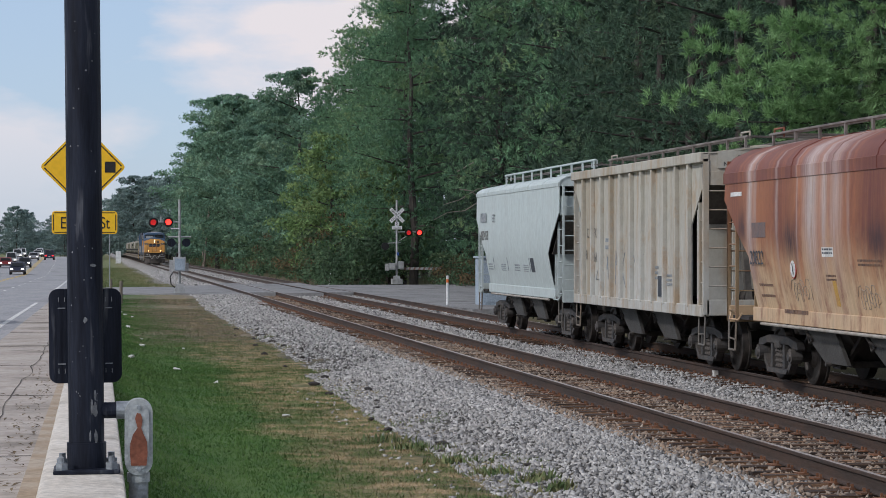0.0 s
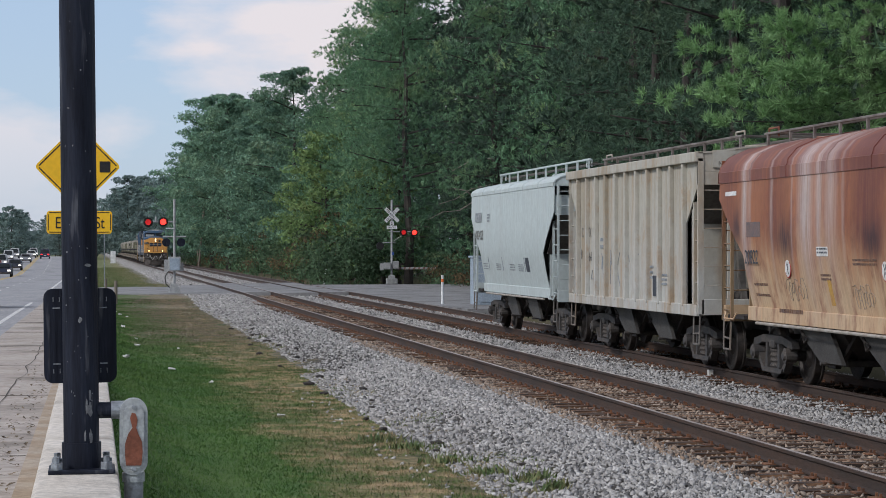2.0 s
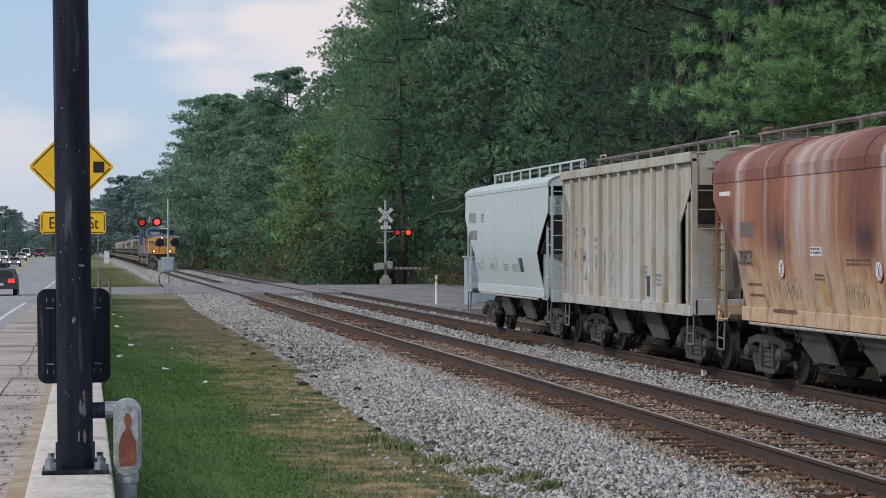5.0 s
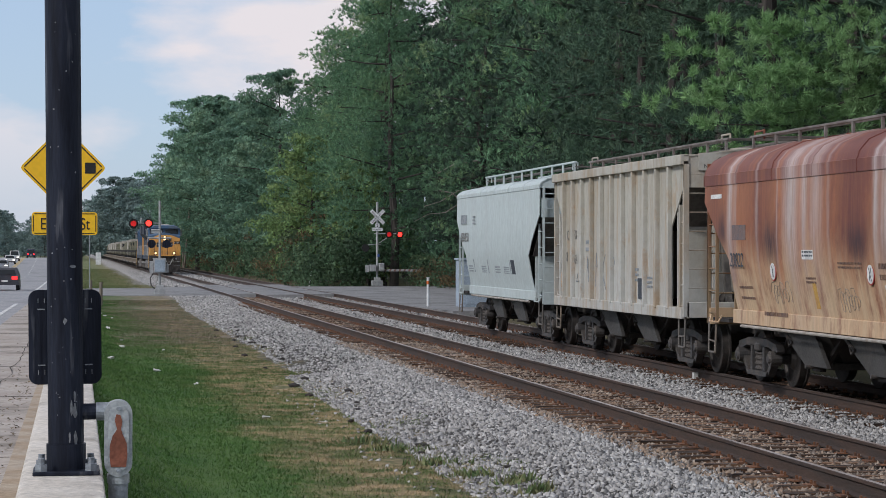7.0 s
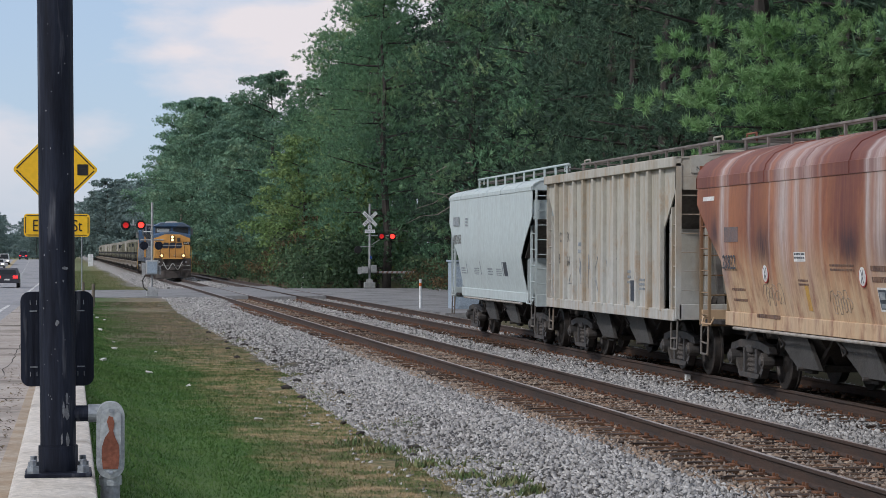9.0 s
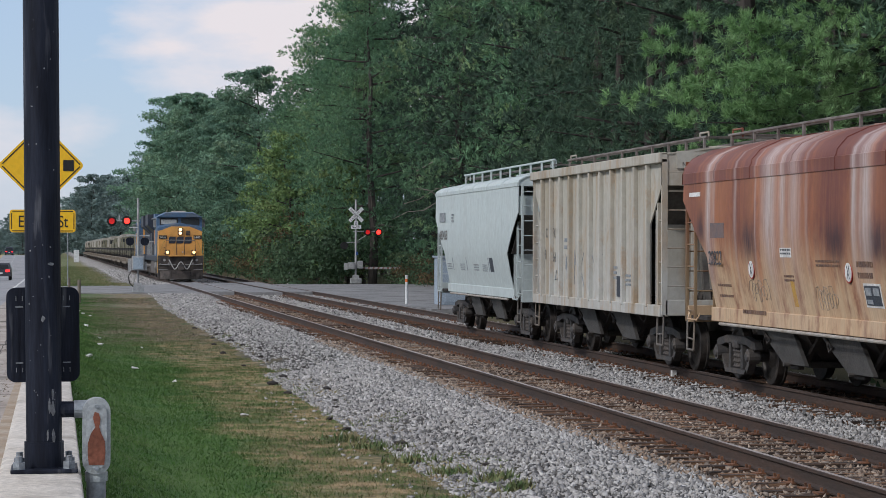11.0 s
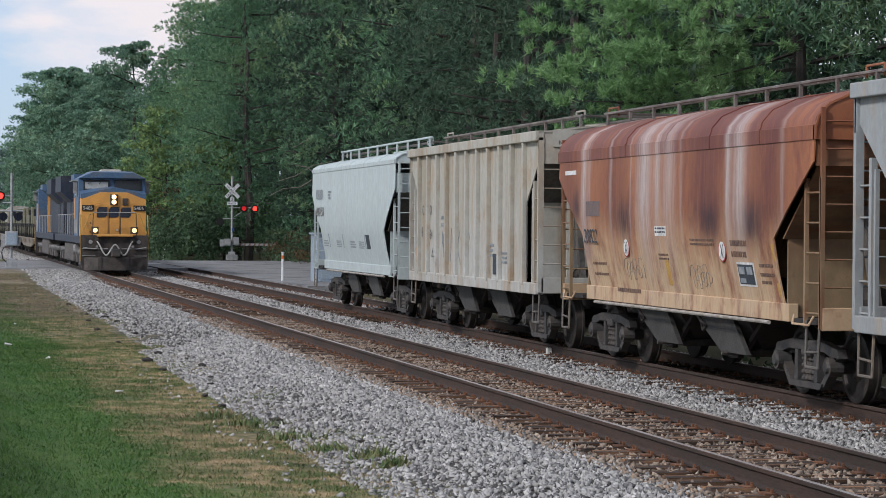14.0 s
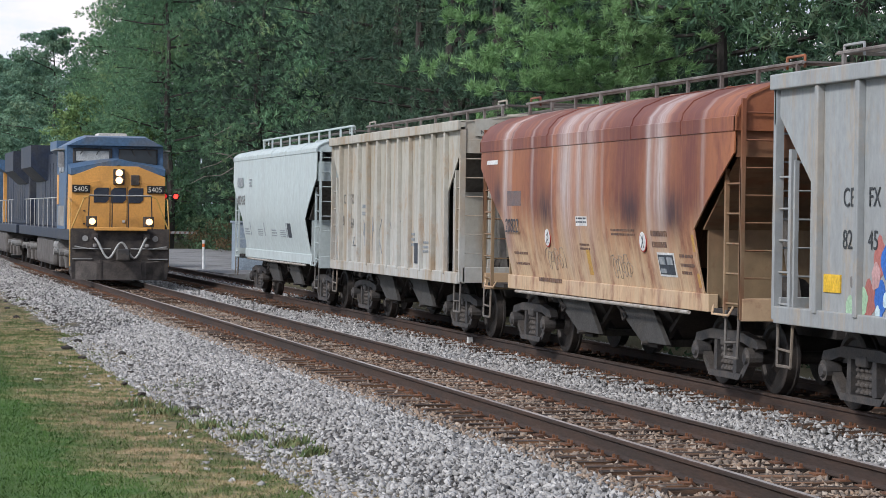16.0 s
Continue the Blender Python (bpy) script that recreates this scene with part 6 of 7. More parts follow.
m_deck = material("flatcar_deck", (0.30, 0.25, 0.19), 0.85, second=(0.2, 0.16, 0.12), scale=1.5)
m_flat_side = material("flatcar_side", (0.15, 0.125, 0.10), 0.8, second=(0.22, 0.19, 0.15), scale=1.2)
m_tan = material("sand_vehicle_paint", (0.30, 0.27, 0.215), 0.75, second=(0.2, 0.18, 0.14), scale=1.5)
m_canvas = material("pale_canvas", (0.44, 0.42, 0.37), 0.9, second=(0.33, 0.31, 0.27), scale=2)
m_olive = material("olive_vehicle_paint", (0.12, 0.12, 0.085), 0.8, second=(0.16, 0.15, 0.1), scale=1.5)
m_tyre = material("black_tyre", (0.025, 0.025, 0.025), 0.85)
FLAT_L = 19.5


def flatcar():
    c = empty("flatcar", pose(MAIN_X, 400, 0), "long brown flatcar carrying equipment on the main line", "flatcar", "flatcars of the train")
    part("deck", boxes((-1.5, 1.5, 0.5, FLAT_L - 0.5, 1.05, 1.15)), m_deck, c)
    for x in (-1, 1):
        part("side_sill", prisms("x", ([(0.5, 1.16), (FLAT_L - 0.5, 1.16), (FLAT_L - 0.5, 0.85), (FLAT_L - 4, 0.62), (4, 0.62), (0.5, 0.85)], x * 1.46, x * 1.54)), m_flat_side, c)
        for k in range(9):
            part("stake_pocket", boxes((x * 1.54, x * 1.58, 1.5 + k * 2.05, 1.62 + k * 2.05, 0.85, 1.14)), m_flat_side, c)
    for y in (2.6, FLAT_L - 2.6):
        b = bogie(c, y, 1)
    part("centre_sill", boxes((-0.3, 0.3, 0.2, FLAT_L - 0.2, 0.7, 1.05)), m_under, c)
    part("coupler", boxes((-0.13, 0.13, -0.3, 0.3, 0.76, 0.98)), m_steel, c)
    return c


def equipment(kind):
    """Loads of the flatcars: covered trucks, tankers and trailers in sand paint."""
    mat = m_tan if kind == 0 else m_olive
    e = empty("army_vehicle", pose(MAIN_X, 400, 1.15), ("sand-coloured covered truck chained on a flatcar", "olive tank trailer chained on a flatcar", "olive open truck with pale cargo chained on a flatcar")[kind], "truck", "vehicles on the flatcars")
    for y in (0.9, 3.9, 5.0):
        for x in (-1, 1):
            w = part("wheel", rods([((x * 0.75, y, 0.5), (x * 1.12, y, 0.5))], 0.5, 18), m_tyre, e)
            part("rim", rods([((x * 1.12, y, 0.5), (x * 1.14, y, 0.5))], 0.26, 12), mat, w)
    part("chassis", boxes((-0.5, 0.5, 0.1, 6.2, 0.55, 0.8)), m_under, e)
    part("bonnet", boxes((-0.95, 0.95, 0.0, 1.2, 0.8, 1.5), bevel=0.08), mat, e)
    if kind == 1:
        smooth(part("tank", rods([((0, 1.6, 1.45), (0, 6.0, 1.45))], 0.75, 20), m_olive, e))
        part("tank_strap", rods([((0, 2.6, 1.45), (0, 2.75, 1.45)), ((0, 4.6, 1.45), (0, 4.75, 1.45))], 0.77, 20), m_under, e)
    else:
        part("cab", boxes((-1.05, 1.05, 1.2, 2.6, 0.8, 2.15), bevel=0.08), mat, e)
        part("windshield", boxes((-0.9, 0.9, 1.17, 1.2, 1.5, 2.0)), m_glass, e)
        if kind == 0:
            smooth(part("canvas_cover", prisms("y", ([(-1.15, 1.1), (1.15, 1.1), (1.15, 2.2), (0.8, 2.5), (0, 2.6), (-0.8, 2.5), (-1.15, 2.2)], 2.75, 6.4)), m_canvas, e))
        else:
            part("cargo_bed", boxes((-1.15, 1.15, 2.75, 6.4, 1.0, 1.1), (-1.15, -1.1, 2.75, 6.4, 1.1, 1.6), (1.1, 1.15, 2.75, 6.4, 1.1, 1.6), (-1.1, 1.1, 6.35, 6.4, 1.1, 1.6)), mat, e)
            part("cargo", boxes((-0.9, 0.9, 3.1, 5.9, 1.1, 2.0), bevel=0.1), m_canvas, e)
    return e


loco_lead = locomotive("blue and yellow locomotive leading the train, lights lit", True)
loco_second = locomotive("dark blue second locomotive coupled behind the leader", False)
flat = flatcar()
flats = [flat] + [copy_thing(flat, pose(MAIN_X, 420, 0)) for _ in range(17)]
gear = [equipment(k) for k in range(3)]
loads = []
rk = random.Random(12)
for i, f in enumerate(flats):
    for j, off in enumerate((0.7, 6.9, 13.0)):
        k = rk.choice((0, 1, 2, 2, 1)) if i else (1, 1, 2)[j]
        used = [q for q, _, _ in loads]
        ob = gear[k] if gear[k] not in used else copy_thing(gear[k], pose(MAIN_X, 420, 1.15))
        loads.append((ob, i, off))


# ---- road traffic ----
m_tail = glow("red_tail_light", (0.8, 0.02, 0.02), 1.6)
m_carlight = glow("car_headlight", (1.0, 0.95, 0.85), 1.3)


def road_car(paint, label, tall, away):
    """A saloon or van: body, glass house, wheels, lamps; its front points to -y unless it drives away."""
    c = empty("car", pose(-8, 300, 0), label, "car", "cars on the road")
    h = 1.85 if tall else 1.45
    side = [(0.0, 0.35), (4.5, 0.35), (4.5, 0.9), (4.3, 1.0), (3.9, h - 0.05) if tall else (3.6, h), (1.7, h), (1.0, 0.98), (0.1, 0.85)]
    bm = prisms("x", (side, -0.88, 0.88))
    for v in bm.verts:
        if v.co.z > 1.1:
            v.co.x *= 0.82
    part("body", bm, paint, c)
    part("windshield", prisms("y", ([(-0.72, 1.0), (0.72, 1.0), (0.6, h - 0.1), (-0.6, h - 0.1)], 0.98, 1.25)), m_glass, c)
    part("rear_window", prisms("y", ([(-0.7, 1.02), (0.7, 1.02), (0.6, h - 0.12), (-0.6, h - 0.12)], 3.9, 4.28)), m_glass, c)
    for y in (0.8, 3.6):
        for x in (-1, 1):
            w = part("wheel", rods([((x * 0.68, y, 0.33), (x * 0.9, y, 0.33))], 0.33, 16), m_tyre, c)
            part("rim", rods([((x * 0.9, y, 0.33), (x * 0.91, y, 0.33))], 0.2, 10), m_silver, w)
    for x in (-0.62, 0.62):
        part("headlight", boxes((x - 0.18, x + 0.18, -0.02, 0.1, 0.6, 0.76), bevel=0.02), m_carlight, c)
        part("tail_light", boxes((x - 0.18, x + 0.18, 4.42, 4.52, 0.7, 0.9)), m_tail, c)
    part("bumper", boxes((-0.85, 0.85, -0.06, 0.2, 0.3, 0.5), bevel=0.03), m_pilot, c)
    part("number_plate", boxes((-0.2, 0.2, 4.5, 4.53, 0.55, 0.66)), m_decal_white, c)
    return c


def car_paint(rgb):
    return material("car_paint", rgb, 0.3, 0.3, grain=0.05, bump=0, spec=0.6)


TRAFFIC = [  # paint, label, tall, away, lane offset, distance at 0 s, speed (m/s, minus comes nearer)
    ((0.02, 0.025, 0.05), "dark blue saloon car driving up the road", False, False, 7.2, 273, -14.0),
    ((0.22, 0.02, 0.02), "dark red car with lights in the road", False, False, 10.3, 335, -14.0),
    ((0.03, 0.035, 0.05), "dark grey saloon car in the road", False, False, 7.6, 335, -14.0),
    ((0.45, 0.46, 0.47), "silver van driving along the road", True, False, 10.4, 372, -14.0),
    ((0.6, 0.61, 0.62), "white van driving along the road", True, False, 11.0, 440, -14.0),
    ((0.25, 0.26, 0.28), "grey car driving along the road", False, False, 7.6, 415, -14.0),
    ((0.55, 0.56, 0.57), "pale silver van far down the road", True, False, 10.8, 480, -14.0),
    ((0.5, 0.5, 0.5), "pale car far down the road", False, False, 7.6, 478, -14.0),
    ((0.62, 0.62, 0.62), "white pickup far down the road", True, False, 7.5, 520, -14.0),
    ((0.03, 0.04, 0.07), "dark blue truck far down the road", True, True, 4.9, 420, 9.0),
    ((0.05, 0.05, 0.06), "black saloon car driving away with tail lights", False, True, 2.6, 66, 12.0),
]
cars = [road_car(car_paint(c), lab, tall, away) for c, lab, tall, away, *_ in TRAFFIC]

# ---- trees ----
def foliage_material(name, a, b, c, scale=0.55, vary=0.25):
    m = material(name, a, 0.75, second=b, scale=scale, low=0.38, high=0.62, grain=0.3, bump=0.0, third=c, third_scale=0.3, third_range=(0.55, 0.72), spec=0.25, vary=vary)
    n, l = m.node_tree.nodes, m.node_tree.links
    b = n["Principled BSDF"]
    geo, spread, tint = n.new("ShaderNodeNewGeometry"), n.new("ShaderNodeMapRange"), n.new("ShaderNodeMix")
    spread.inputs[3].default_value, spread.inputs[4].default_value = 0.62, 1.4
    tint.data_type, tint.blend_type = "RGBA", "MULTIPLY"
    tint.inputs[0].default_value = 1.0
    l.new(geo.outputs["Random Per Island"], spread.inputs[0])
    l.new(b.inputs["Base Color"].links[0].from_socket, tint.inputs[6])
    l.new(spread.outputs[0], tint.inputs[7])
    l.new(tint.outputs[2], b.inputs["Base Color"])
    tr, mx = n.new("ShaderNodeBsdfTranslucent"), n.new("ShaderNodeMixShader")
    mx.inputs[0].default_value = 0.3
    l.new(b.inputs["Base Color"].links[0].from_socket, tr.inputs["Color"])
    l.new(b.outputs["BSDF"], mx.inputs[1])
    l.new(tr.outputs["BSDF"], mx.inputs[2])
    l.new(mx.outputs["Shader"], n["Material Output"].inputs["Surface"])
    return m


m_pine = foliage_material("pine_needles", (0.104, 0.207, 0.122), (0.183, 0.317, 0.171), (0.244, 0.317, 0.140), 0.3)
# shade of the wood painted into the needle colour: full here, half in m_pine_mid
m_pine_shade = foliage_material("pine_needles_painted_shade", (0.040, 0.074, 0.053), (0.069, 0.113, 0.074), (0.088, 0.114, 0.066), 0.35)
m_pine_mid = foliage_material("pine_needles_painted_half_shade", (0.058, 0.108, 0.074), (0.098, 0.165, 0.103), (0.125, 0.165, 0.09), 0.35)
# brighter, yellower green for the limb over the siding
m_pine_bright = foliage_material("bright_pine_needles", (0.18, 0.33, 0.13), (0.25, 0.41, 0.18), (0.24, 0.35, 0.185), vary=0.05)
m_leaf = foliage_material("broad_leaves", (0.112, 0.208, 0.146), (0.169, 0.280, 0.178), (0.206, 0.281, 0.162))
# bush leaves with the shade under the trees put into their green
m_leaf_dark = foliage_material("shade_tinted_leaves", (0.055, 0.10, 0.055), (0.085, 0.145, 0.075), (0.11, 0.135, 0.06))
m_leaf_yellow = foliage_material("yellowing_leaves", (0.135, 0.225, 0.085), (0.175, 0.25, 0.095), (0.19, 0.22, 0.09))
# paler and bluer: distance haze painted into the leaf colour
m_leaf_far = foliage_material("haze_tinted_leaves", (0.162, 0.234, 0.218), (0.198, 0.270, 0.244), (0.180, 0.240, 0.238))
m_bush_brown = foliage_material("dry_bush_leaves", (0.10, 0.08, 0.045), (0.14, 0.09, 0.045), (0.07, 0.09, 0.04))
m_bark = material("pine_bark", (0.036, 0.032, 0.029), 0.95, second=(0.065, 0.057, 0.05), scale=5, stretch=(1, 1, 0.25), bump=0.7, bump_scale=12)


def bough_masses(r, height, low, reach, count, shape, rise, steps, swell):
    """Rounded masses of foliage carried along limbs round a trunk (x, y, z, radius), and the limbs themselves."""
    masses, limbs = [], []
    for i in range(count):
        u = (i + r.uniform(0, 1)) / count
        z = low + (height - low) * u
        ln = reach * shape(u) * r.uniform(0.65, 1.15)
        az = 2.4 * i + r.uniform(-0.5, 0.5)
        d = np.array([math.cos(az), math.sin(az), rise + r.uniform(-0.15, 0.2)])
        limbs.append(((0, 0, z), tuple(np.array([0, 0, z]) + d * ln)))
        for f in steps:
            c = np.array([0, 0, z]) + d * ln * (f + r.uniform(-0.1, 0.1)) + r.normal(size=3) * np.array([0.35, 0.35, 0.2])
            masses.append((*c, swell * (0.55 + 0.11 * ln) * r.uniform(0.75, 1.3)))
    return np.array(masses), limbs


def on_masses(r, masses, per, flat, under=0.3):
    """Points near the outer skin of each mass, mostly on its upper side, with the skin's direction there."""
    n = len(masses) * per
    m = np.repeat(masses, per, 0)
    u = r.normal(size=(n, 3))
    u /= np.linalg.norm(u, axis=1, keepdims=True)
    flip = (u[:, 2] < 0) & (r.uniform(size=n) > under)
    u[flip, 2] *= -1
    p = m[:, :3] + u * m[:, 3:] * np.array([1, 1, flat]) * r.uniform(0.5, 1.0, (n, 1)) ** 0.5 * (1 + 0.16 * r.normal(size=(n, 1)))
    return p, u


def skin_leaves(r, masses, per, size, flat=0.62, loose=0.45):
    """Single leaves laid roughly along the skin of each mass."""
    p, u = on_masses(r, masses, per, flat)
    n = len(p)
    nrm = u + r.normal(size=(n, 3)) * loose
    t = np.cross(nrm, r.normal(size=(n, 3)))
    t /= np.linalg.norm(t, axis=1, keepdims=True)
    w = np.cross(nrm, t)
    w /= np.linalg.norm(w, axis=1, keepdims=True)
    s = size * r.uniform(0.55, 1.3, (n, 1))
    v = np.stack([p + t * s, p - t * s * 0.6 + w * s * 0.6, p - t * s * 0.6 - w * s * 0.6], 1)
    return v.reshape(-1, 3), np.arange(3 * n).reshape(-1, 3)


def skin_tufts(r, masses, tufts, per, length, width, flat=0.72):
    """Needle tufts that burst outwards from the skin of each mass."""
    p, u = on_masses(r, masses, tufts, flat)
    p, u = np.repeat(p, per, 0), np.repeat(u, per, 0)
    n = len(p)
    d = u * 0.7 + r.normal(size=(n, 3)) * 0.6 + np.array([0, 0, 0.25])
    d /= np.linalg.norm(d, axis=1, keepdims=True)
    side = np.cross(d, u + 0.5 * r.normal(size=(n, 3)))
    side /= np.linalg.norm(side, axis=1, keepdims=True)
    c = p + r.normal(size=(n, 3)) * 0.035
    v = np.stack([c - side * width, c + side * width, c + d * length * r.uniform(0.6, 1.2, (n, 1))], 1)
    return v.reshape(-1, 3), np.arange(3 * n).reshape(-1, 3)


def trunk_mesh(name, height, radius, limbs, r):
    bm = bmesh.new()
    pts = [(r.normal() * 0.05 * i, r.normal() * 0.05 * i, height * i / 6 - (0.4 if i == 0 else 0)) for i in range(7)]
    for i in range(6):
        rod(bm, pts[i], pts[i + 1], radius * (1 - i / 6.6), radius * (1 - (i + 1) / 6.6), seg=8)
    for a, b in limbs:
        mid = (Vector(a) + Vector(b)) / 2 + Vector((0, 0, r.uniform(-0.1, 0.15)))
        rod(bm, a, mid, radius * 0.24, radius * 0.16, seg=5)
        rod(bm, mid, b, radius * 0.16, radius * 0.05, seg=5)
    me = bpy.data.meshes.new(name)
    bm.to_mesh(me)
    bm.free()
    me.materials.append(m_bark)
    return me


def crown_mesh(name, v, f, mat):
    ob = mesh_big(name, v, f, mat)
    me = ob.data
    bpy.data.objects.remove(ob)
    return me


def tree_kind(seed, style, height, low, reach, count, per, mat, size, width=0.02, swell=1.0):
    """style pine: per = (tufts on a mass, needles in a tuft); style broad: per = leaves on a mass."""
    r = np.random.default_rng(seed)
    if style == "pine":
        m, limbs = bough_masses(r, height, low, reach, count, lambda u: (1 - u) ** 0.45 * (0.55 + 0.6 * min(1, u * 3)), 0.05, (0.4, 0.72, 1.0), swell)
        v, f = skin_tufts(r, m, per[0], per[1], size, width)
    else:
        m, limbs = bough_masses(r, height, low, reach, count, lambda u: math.sin(min(1.0, u * 0.85 + 0.2) * 3.1) ** 0.6 + 0.1, 0.2, (0.45, 0.78, 1.02), swell)
        v, f = skin_leaves(r, m, per, size)
    limbs = limbs[:: max(1, len(limbs) // 18)]
    return crown_mesh("crown", v, f, mat), trunk_mesh("trunk", height * 0.96, 0.012 * height + 0.06, limbs, r)


KINDS = {
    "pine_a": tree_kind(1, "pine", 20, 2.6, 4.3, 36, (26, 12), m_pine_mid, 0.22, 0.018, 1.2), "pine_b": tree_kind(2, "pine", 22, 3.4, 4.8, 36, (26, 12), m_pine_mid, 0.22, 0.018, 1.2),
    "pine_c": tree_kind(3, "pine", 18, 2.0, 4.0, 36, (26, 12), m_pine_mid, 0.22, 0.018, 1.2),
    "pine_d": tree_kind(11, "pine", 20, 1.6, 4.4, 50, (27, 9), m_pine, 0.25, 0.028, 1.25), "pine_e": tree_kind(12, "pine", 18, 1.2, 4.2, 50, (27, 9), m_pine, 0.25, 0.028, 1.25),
    # pine_f and back carry the needles with full shade painted in
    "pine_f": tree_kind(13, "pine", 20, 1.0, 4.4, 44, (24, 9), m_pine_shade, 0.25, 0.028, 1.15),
    "oak_a": tree_kind(4, "broad", 19, 1.5, 5.2, 48, 165, m_leaf, 0.16), "oak_b": tree_kind(5, "broad", 16, 1.0, 4.7, 46, 165, m_leaf, 0.16),
    "gold": tree_kind(6, "broad", 10, 0.5, 2.9, 28, 130, m_leaf_yellow, 0.13),
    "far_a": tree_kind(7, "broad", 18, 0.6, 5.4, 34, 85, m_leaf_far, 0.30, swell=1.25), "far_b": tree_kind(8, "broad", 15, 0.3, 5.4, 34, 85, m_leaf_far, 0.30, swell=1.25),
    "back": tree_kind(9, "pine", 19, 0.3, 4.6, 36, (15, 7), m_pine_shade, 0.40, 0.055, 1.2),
}
def bush_mesh(seed, mat, size):
    r = np.random.default_rng(seed)
    m = np.concatenate([r.normal(size=(22, 3)) * np.array([0.85, 0.85, 0.5]) + np.array([0, 0, 0.95]), r.uniform(0.35, 0.65, (22, 1))], 1)
    return crown_mesh("leaves", *skin_leaves(r, m, 100, size, 0.8, 0.6), mat)


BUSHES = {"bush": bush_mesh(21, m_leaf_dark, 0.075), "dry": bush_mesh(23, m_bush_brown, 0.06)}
LABELS = {"pine": ("tall dark green pine with drooping needle tufts", "pine tree", "roadside pines"), "oak": ("broad dark green leafy tree beside the track", "tree", "roadside broadleaf trees"),
          "gold": ("small tree with yellowing green leaves", "tree", "roadside broadleaf trees"), "far": ("distant green tree along the road, haze tinted into its leaves", "tree", "distant trees"),
          "back": ("dense shaded tree deep in the wood", "tree", "wood behind")}


def tree(kind, x, y, scale, turn, tilt=0.0):
    crown, trunk = KINDS[kind]
    family = kind.split("_")[0]
    label, cat, grp = LABELS[family]
    name = {"pine": "pine_tree", "oak": "broadleaf_tree", "gold": "small_tree", "far": "distant_tree", "back": "wood_tree"}[family]
    t = empty(name, pose(x, y, ground_z(x, y), tilt, 0, turn) @ Matrix.Scale(scale, 4), label, cat, grp)
    for nm, me in (("trunk", trunk), ("crown", crown)):
        o = new(nm, me)
        o.parent = t
    return t


def bush(kind, x, y, s, turn):
    lab = {"bush": "dense green roadside bush", "dry": "dry reddish-brown bush"}[kind]
    o = new("bush", BUSHES[kind])
    o.matrix_world = pose(x, y, ground_z(x, y) - 0.1, 0, 0, turn) @ Matrix.Scale(s, 4)
    return tagged(o, lab + " at the wood's edge", "bush", "bushes at the wood's edge")


rt = random.Random(77)
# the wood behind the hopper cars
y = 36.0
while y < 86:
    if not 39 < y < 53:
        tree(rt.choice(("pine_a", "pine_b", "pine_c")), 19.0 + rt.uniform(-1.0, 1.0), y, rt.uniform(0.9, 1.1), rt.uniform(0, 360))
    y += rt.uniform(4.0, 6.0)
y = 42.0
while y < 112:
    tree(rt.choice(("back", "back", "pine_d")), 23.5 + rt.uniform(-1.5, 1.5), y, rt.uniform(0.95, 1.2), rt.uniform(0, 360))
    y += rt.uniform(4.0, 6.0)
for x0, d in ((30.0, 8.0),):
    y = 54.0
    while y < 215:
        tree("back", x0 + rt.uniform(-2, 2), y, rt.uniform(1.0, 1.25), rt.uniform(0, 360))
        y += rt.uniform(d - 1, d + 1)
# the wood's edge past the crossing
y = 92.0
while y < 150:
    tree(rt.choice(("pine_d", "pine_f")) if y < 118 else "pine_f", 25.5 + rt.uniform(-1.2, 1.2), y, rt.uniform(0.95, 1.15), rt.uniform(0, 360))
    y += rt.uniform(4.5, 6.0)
y = 157.0
while y < 225:
    tree(rt.choice(("pine_d", "pine_e", "oak_b")), 22.0 + rt.uniform(-1.2, 1.2), y, rt.uniform(0.95, 1.15) * (1.05 if y < 194 else 0.82), rt.uniform(0, 360))
    y += rt.uniform(5.0, 7.0)
for y in range(228, 420, 9):
    tree(rt.choice(("oak_a", "oak_b", "oak_a")), 19.5 + rt.uniform(-1.5, 1.5), y + rt.uniform(-2, 2), rt.uniform(0.95, 1.2) * (0.9 if y < 262 else 1.0), rt.uniform(0, 360))
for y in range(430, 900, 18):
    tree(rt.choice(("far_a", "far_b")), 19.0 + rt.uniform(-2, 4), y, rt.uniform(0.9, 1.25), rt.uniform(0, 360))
tree("oak_a", 15.6, 305, 1.18, 40)
tree("oak_a", 16.4, 282, 1.1, 160)
tree("oak_b", 16.0, 345, 1.2, 220)
tree("gold", 18.6, 186, 1.15, 30)
tree("gold", 19.2, 200, 1.0, 130)
tree("gold", 20.5, 163, 0.9, 210)
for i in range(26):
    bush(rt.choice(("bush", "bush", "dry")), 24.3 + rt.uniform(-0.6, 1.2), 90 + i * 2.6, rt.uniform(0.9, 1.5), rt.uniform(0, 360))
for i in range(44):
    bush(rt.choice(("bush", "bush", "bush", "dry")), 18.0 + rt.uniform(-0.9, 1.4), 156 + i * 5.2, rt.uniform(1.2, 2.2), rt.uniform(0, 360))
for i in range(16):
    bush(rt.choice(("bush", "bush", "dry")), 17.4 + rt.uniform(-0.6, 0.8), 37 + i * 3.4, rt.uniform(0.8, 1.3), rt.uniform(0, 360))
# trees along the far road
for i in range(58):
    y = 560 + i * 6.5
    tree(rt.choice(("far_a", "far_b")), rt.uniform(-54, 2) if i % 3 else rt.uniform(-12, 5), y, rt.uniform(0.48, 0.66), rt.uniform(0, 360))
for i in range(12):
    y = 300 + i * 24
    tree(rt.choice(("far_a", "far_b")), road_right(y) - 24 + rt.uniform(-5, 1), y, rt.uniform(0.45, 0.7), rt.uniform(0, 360))
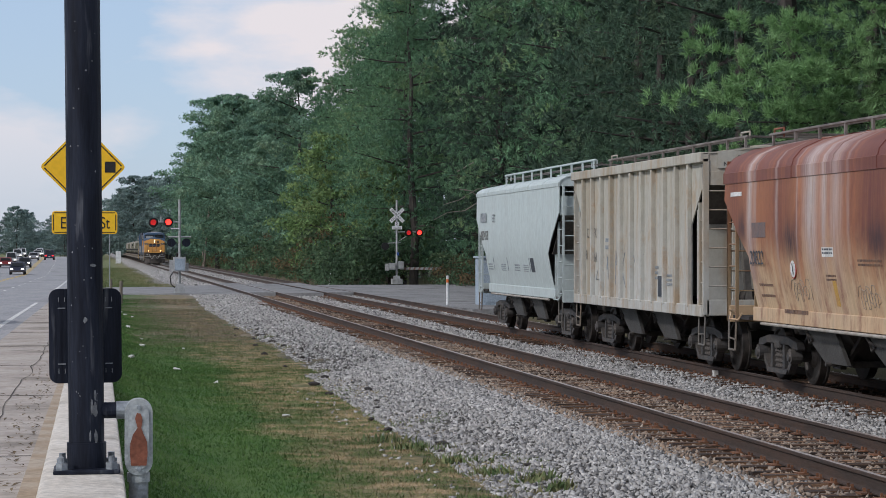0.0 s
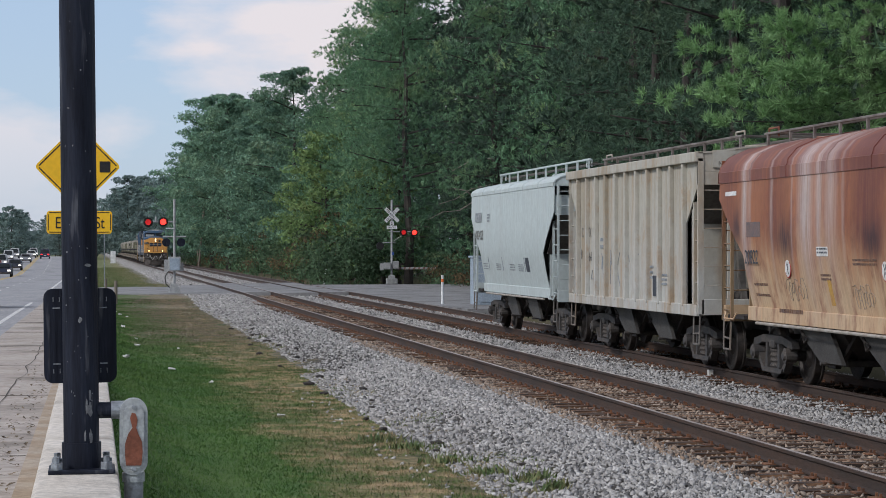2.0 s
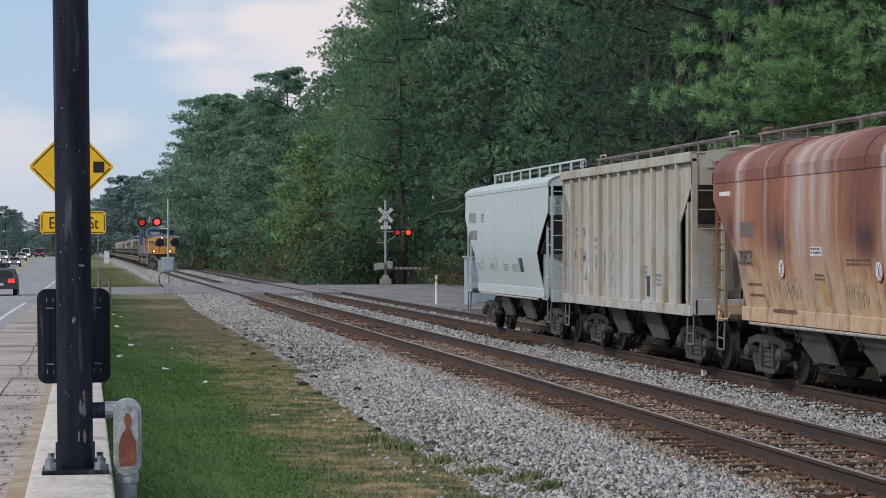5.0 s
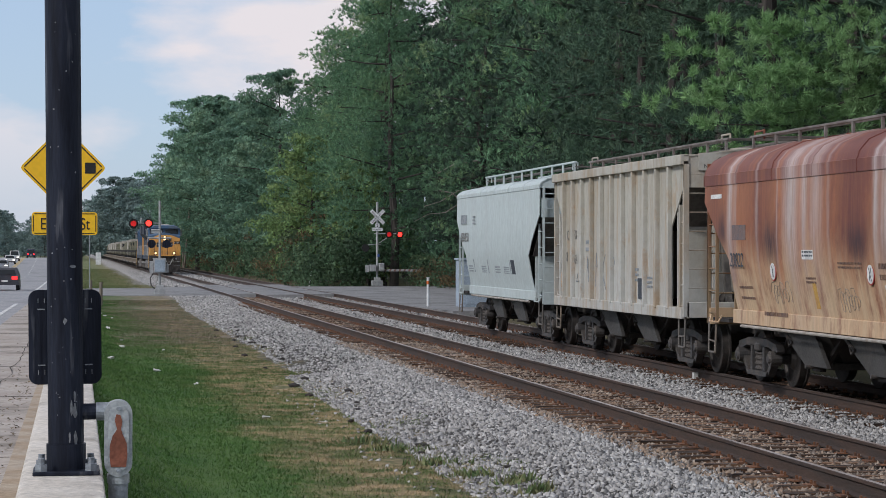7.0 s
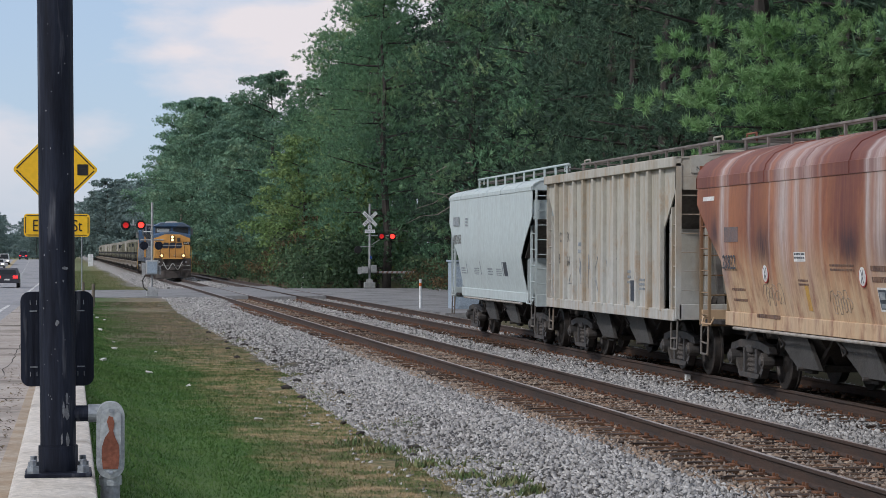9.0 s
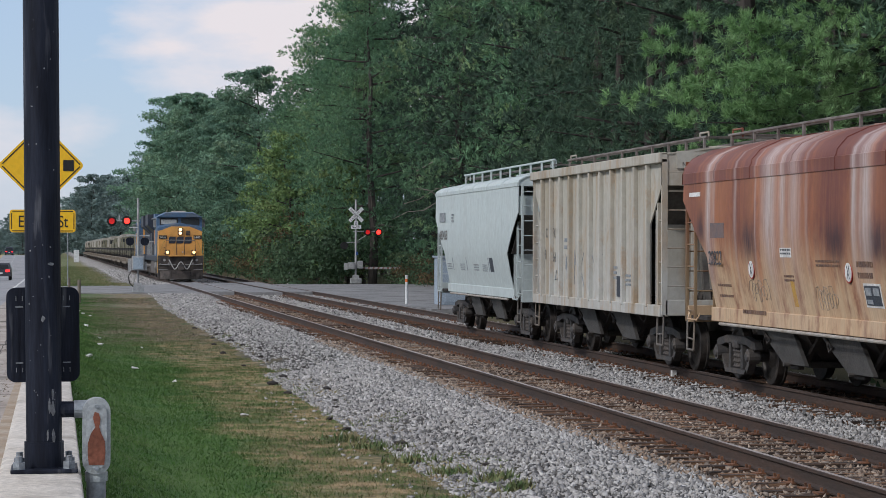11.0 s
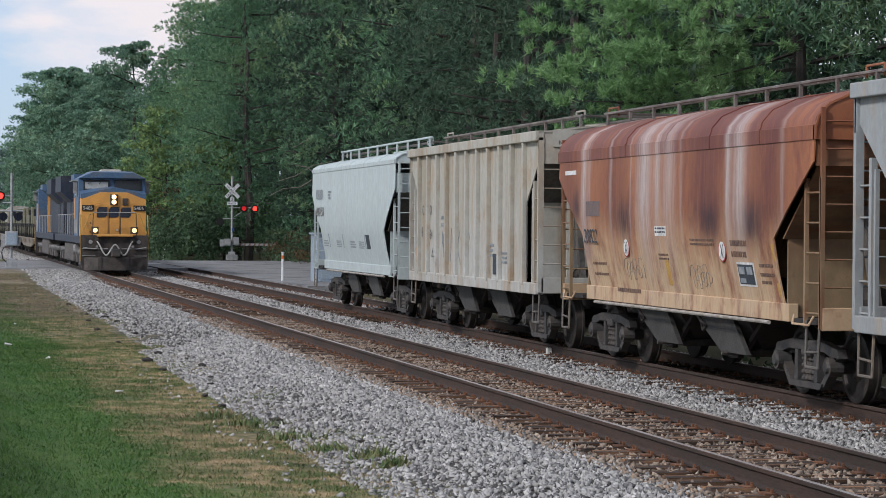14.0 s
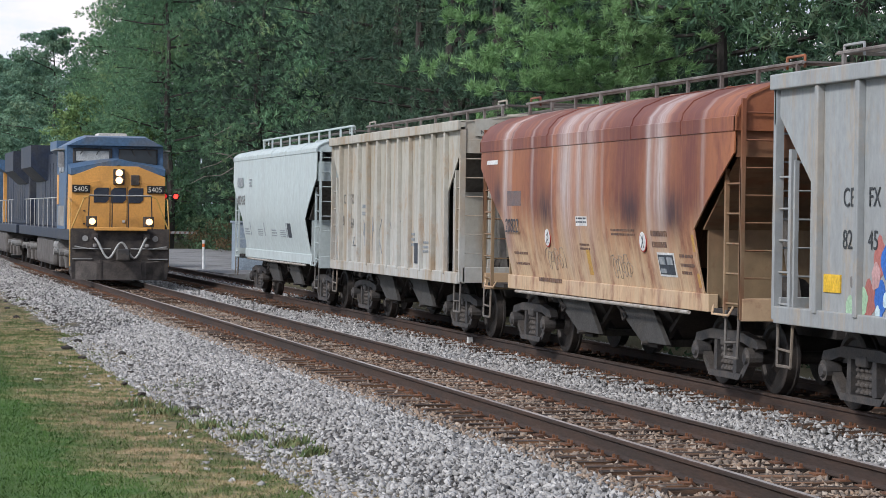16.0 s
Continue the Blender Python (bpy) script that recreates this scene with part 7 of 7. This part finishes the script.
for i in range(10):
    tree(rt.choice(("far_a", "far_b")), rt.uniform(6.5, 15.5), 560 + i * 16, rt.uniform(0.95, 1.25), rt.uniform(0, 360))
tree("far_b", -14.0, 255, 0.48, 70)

# a pine with bare pale limbs behind the crossing mast
snag = tree("pine_d", 23.2, 132, 1.0, 20)
m_dead = material("bare_dead_wood", (0.34, 0.30, 0.26), 0.9, second=(0.24, 0.21, 0.18), scale=8)
m_inv = snag.matrix_world.inverted()
for pts in (((23, 132, 5.9), (21.6, 131.6, 5.6), (20.6, 131.3, 5.0), (19.6, 131.0, 4.7)), ((23, 132, 4.9), (21.9, 131.5, 5.0), (20.8, 131.0, 4.35), (19.8, 130.8, 4.25), (18.9, 130.5, 3.8)),
            ((21.9, 131.5, 5.0), (21.2, 131.2, 5.5), (20.5, 131.1, 5.6)), ((23, 132, 7.4), (21.5, 131.5, 7.2), (20.4, 131.2, 6.6))):
    bm = bmesh.new()
    for i, (p, q) in enumerate(zip(pts, pts[1:])):
        rod(bm, m_inv @ Vector(p), m_inv @ Vector(q), 0.045 - 0.009 * i, 0.036 - 0.009 * i, seg=6)
    part("dead_limb", bm, m_dead, snag, "bare pale dead limb")

# the bright pine limb that hangs over the siding
limb = empty("pine_tree", pose(20.4, 52.5, -0.3), "pine whose bright needle tufts hang over the siding", "pine tree", "roadside pines")
rl = np.random.default_rng(40)
masses, limbs = [], []
for k in range(34):
    z0 = rl.uniform(4.6, 7.9)
    end = np.array([-rl.uniform(1.5, 6.9), rl.uniform(-2.2, 1.2), z0 + rl.uniform(-0.6, 0.5)])
    start = np.array([0.0, 0.0, z0 + 0.5])
    limbs.append((tuple(start), tuple(end)))
    for j in range(4):
        c = start + (end - start) * (0.4 + 0.2 * j) + rl.normal(size=3) * np.array([0.2, 0.25, 0.12])
        masses.append((*c, rl.uniform(0.3, 0.5)))
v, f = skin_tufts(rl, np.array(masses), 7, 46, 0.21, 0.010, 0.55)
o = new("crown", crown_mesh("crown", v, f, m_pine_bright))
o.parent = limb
o = new("trunk", trunk_mesh("trunk", 17, 0.2, limbs[:6], rl))
o.parent = limb

track("railway_track", MAIN_X, "main line with rusty rails on worn wooden sleepers", m_railtop, 18, 116)
track("railway_track", SIDING_X, "siding with dull rusty rails on sunken sleepers", m_railtop_old, 18, 116)
scatter_stones("ballast_stones", m_stone, ((4.25, 5.6, 16, 48, 270, 0.0), (5.6, 6.8, 16, 50, 400, 0.012), (6.8, 7.3, 16, 50, 170, 0.0), (4.6, 5.6, 48, 116, 70, 0.0), (9.35, 10.75, 18, 56, 320, 0.012), (10.75, 11.3, 18, 56, 230, 0.04), (13.2, 14.6, 30, 60, 60, 0.01),
                                           (5.6, 7.3, 50, 116, 95, 0.015), (9.3, 11.2, 56, 116, 80, 0.015), (11.45, 12.75, 50, 116, 80, 0.05), (13.0, 14.4, 60, 114, 50, 0.0), (3.6, 4.5, 20, 45, 7, 0.0), (5.0, 7.2, 147, 260, 30, 0.02), (9.3, 11.2, 148, 260, 30, 0.02)), 0.041, 11,
               "loose pale grey crushed stone ballast")
scatter_stones("rusty_ballast_stones", m_stone_rust, ((7.3, 9.1, 18, 60, 250, 0.035), (6.6, 7.3, 18, 60, 170, 0.03), (11.45, 12.75, 24, 50, 90, 0.03), (7.3, 9.1, 60, 116, 60, 0.03)), 0.039, 12,
               "rust-stained crushed stone between the rails")
grass_blades("grass", -0.2, 5.6, 18, 110, 200000, 0.027, 3, lambda x, y: x < 4.75 + 0.9 * noise.noise((x, y * 0.3, 2.0)) and (x < 2.9 or noise.noise((x * 0.9, y * 0.5, 7.0)) > -0.55))


grass_blades("grass", -1.0, 5.0, 140, 320, 22000, 0.07, 5, lambda x, y: True)


def motions():
    speed, lead = 16.61, 336.6
    for ob, back, turn in [(loco_lead, 0.0, 0), (loco_second, 2 * LOCO_L + 0.9, 180)]:
        walk(ob, [(t, pose(MAIN_X, lead - speed * t + back, 0, 0, 0, turn)) for t in (0.0, 8.0, 16.0)])
    first = 2 * (LOCO_L + 0.9)
    for i, f in enumerate(flats):
        walk(f, [(t, pose(MAIN_X, lead - speed * t + first + i * (FLAT_L + 0.6), 0)) for t in (0.0, 8.0, 16.0)])
    for ob, i, off in loads:
        walk(ob, [(t, pose(MAIN_X, lead - speed * t + first + i * (FLAT_L + 0.6) + off, 1.15)) for t in (0.0, 8.0, 16.0)])
    for wheels in [o for o in loco_lead.children_recursive if o.name.startswith(("wheel", "axle"))]:
        y, z = wheels.location.y, wheels.location.z
        walk(wheels, [(k / 30, pose(0, y, z, 57.3 * speed / 0.52 * k / 30)) for k in range(0, 481)])
    for ob, (_, _, _, away, lane, start, v) in zip(cars, TRAFFIC):
        rows = []
        for k in range(17):
            y = start + v * k
            x = road_right(y) - lane
            rows.append((float(k), pose(x, y, road_z(y) - 0.115, 0, 0, 0 if not away else 180) @ (pose(0, -4.5, 0) if away else pose(0, 0, 0))))
        walk(ob, rows)


motions()
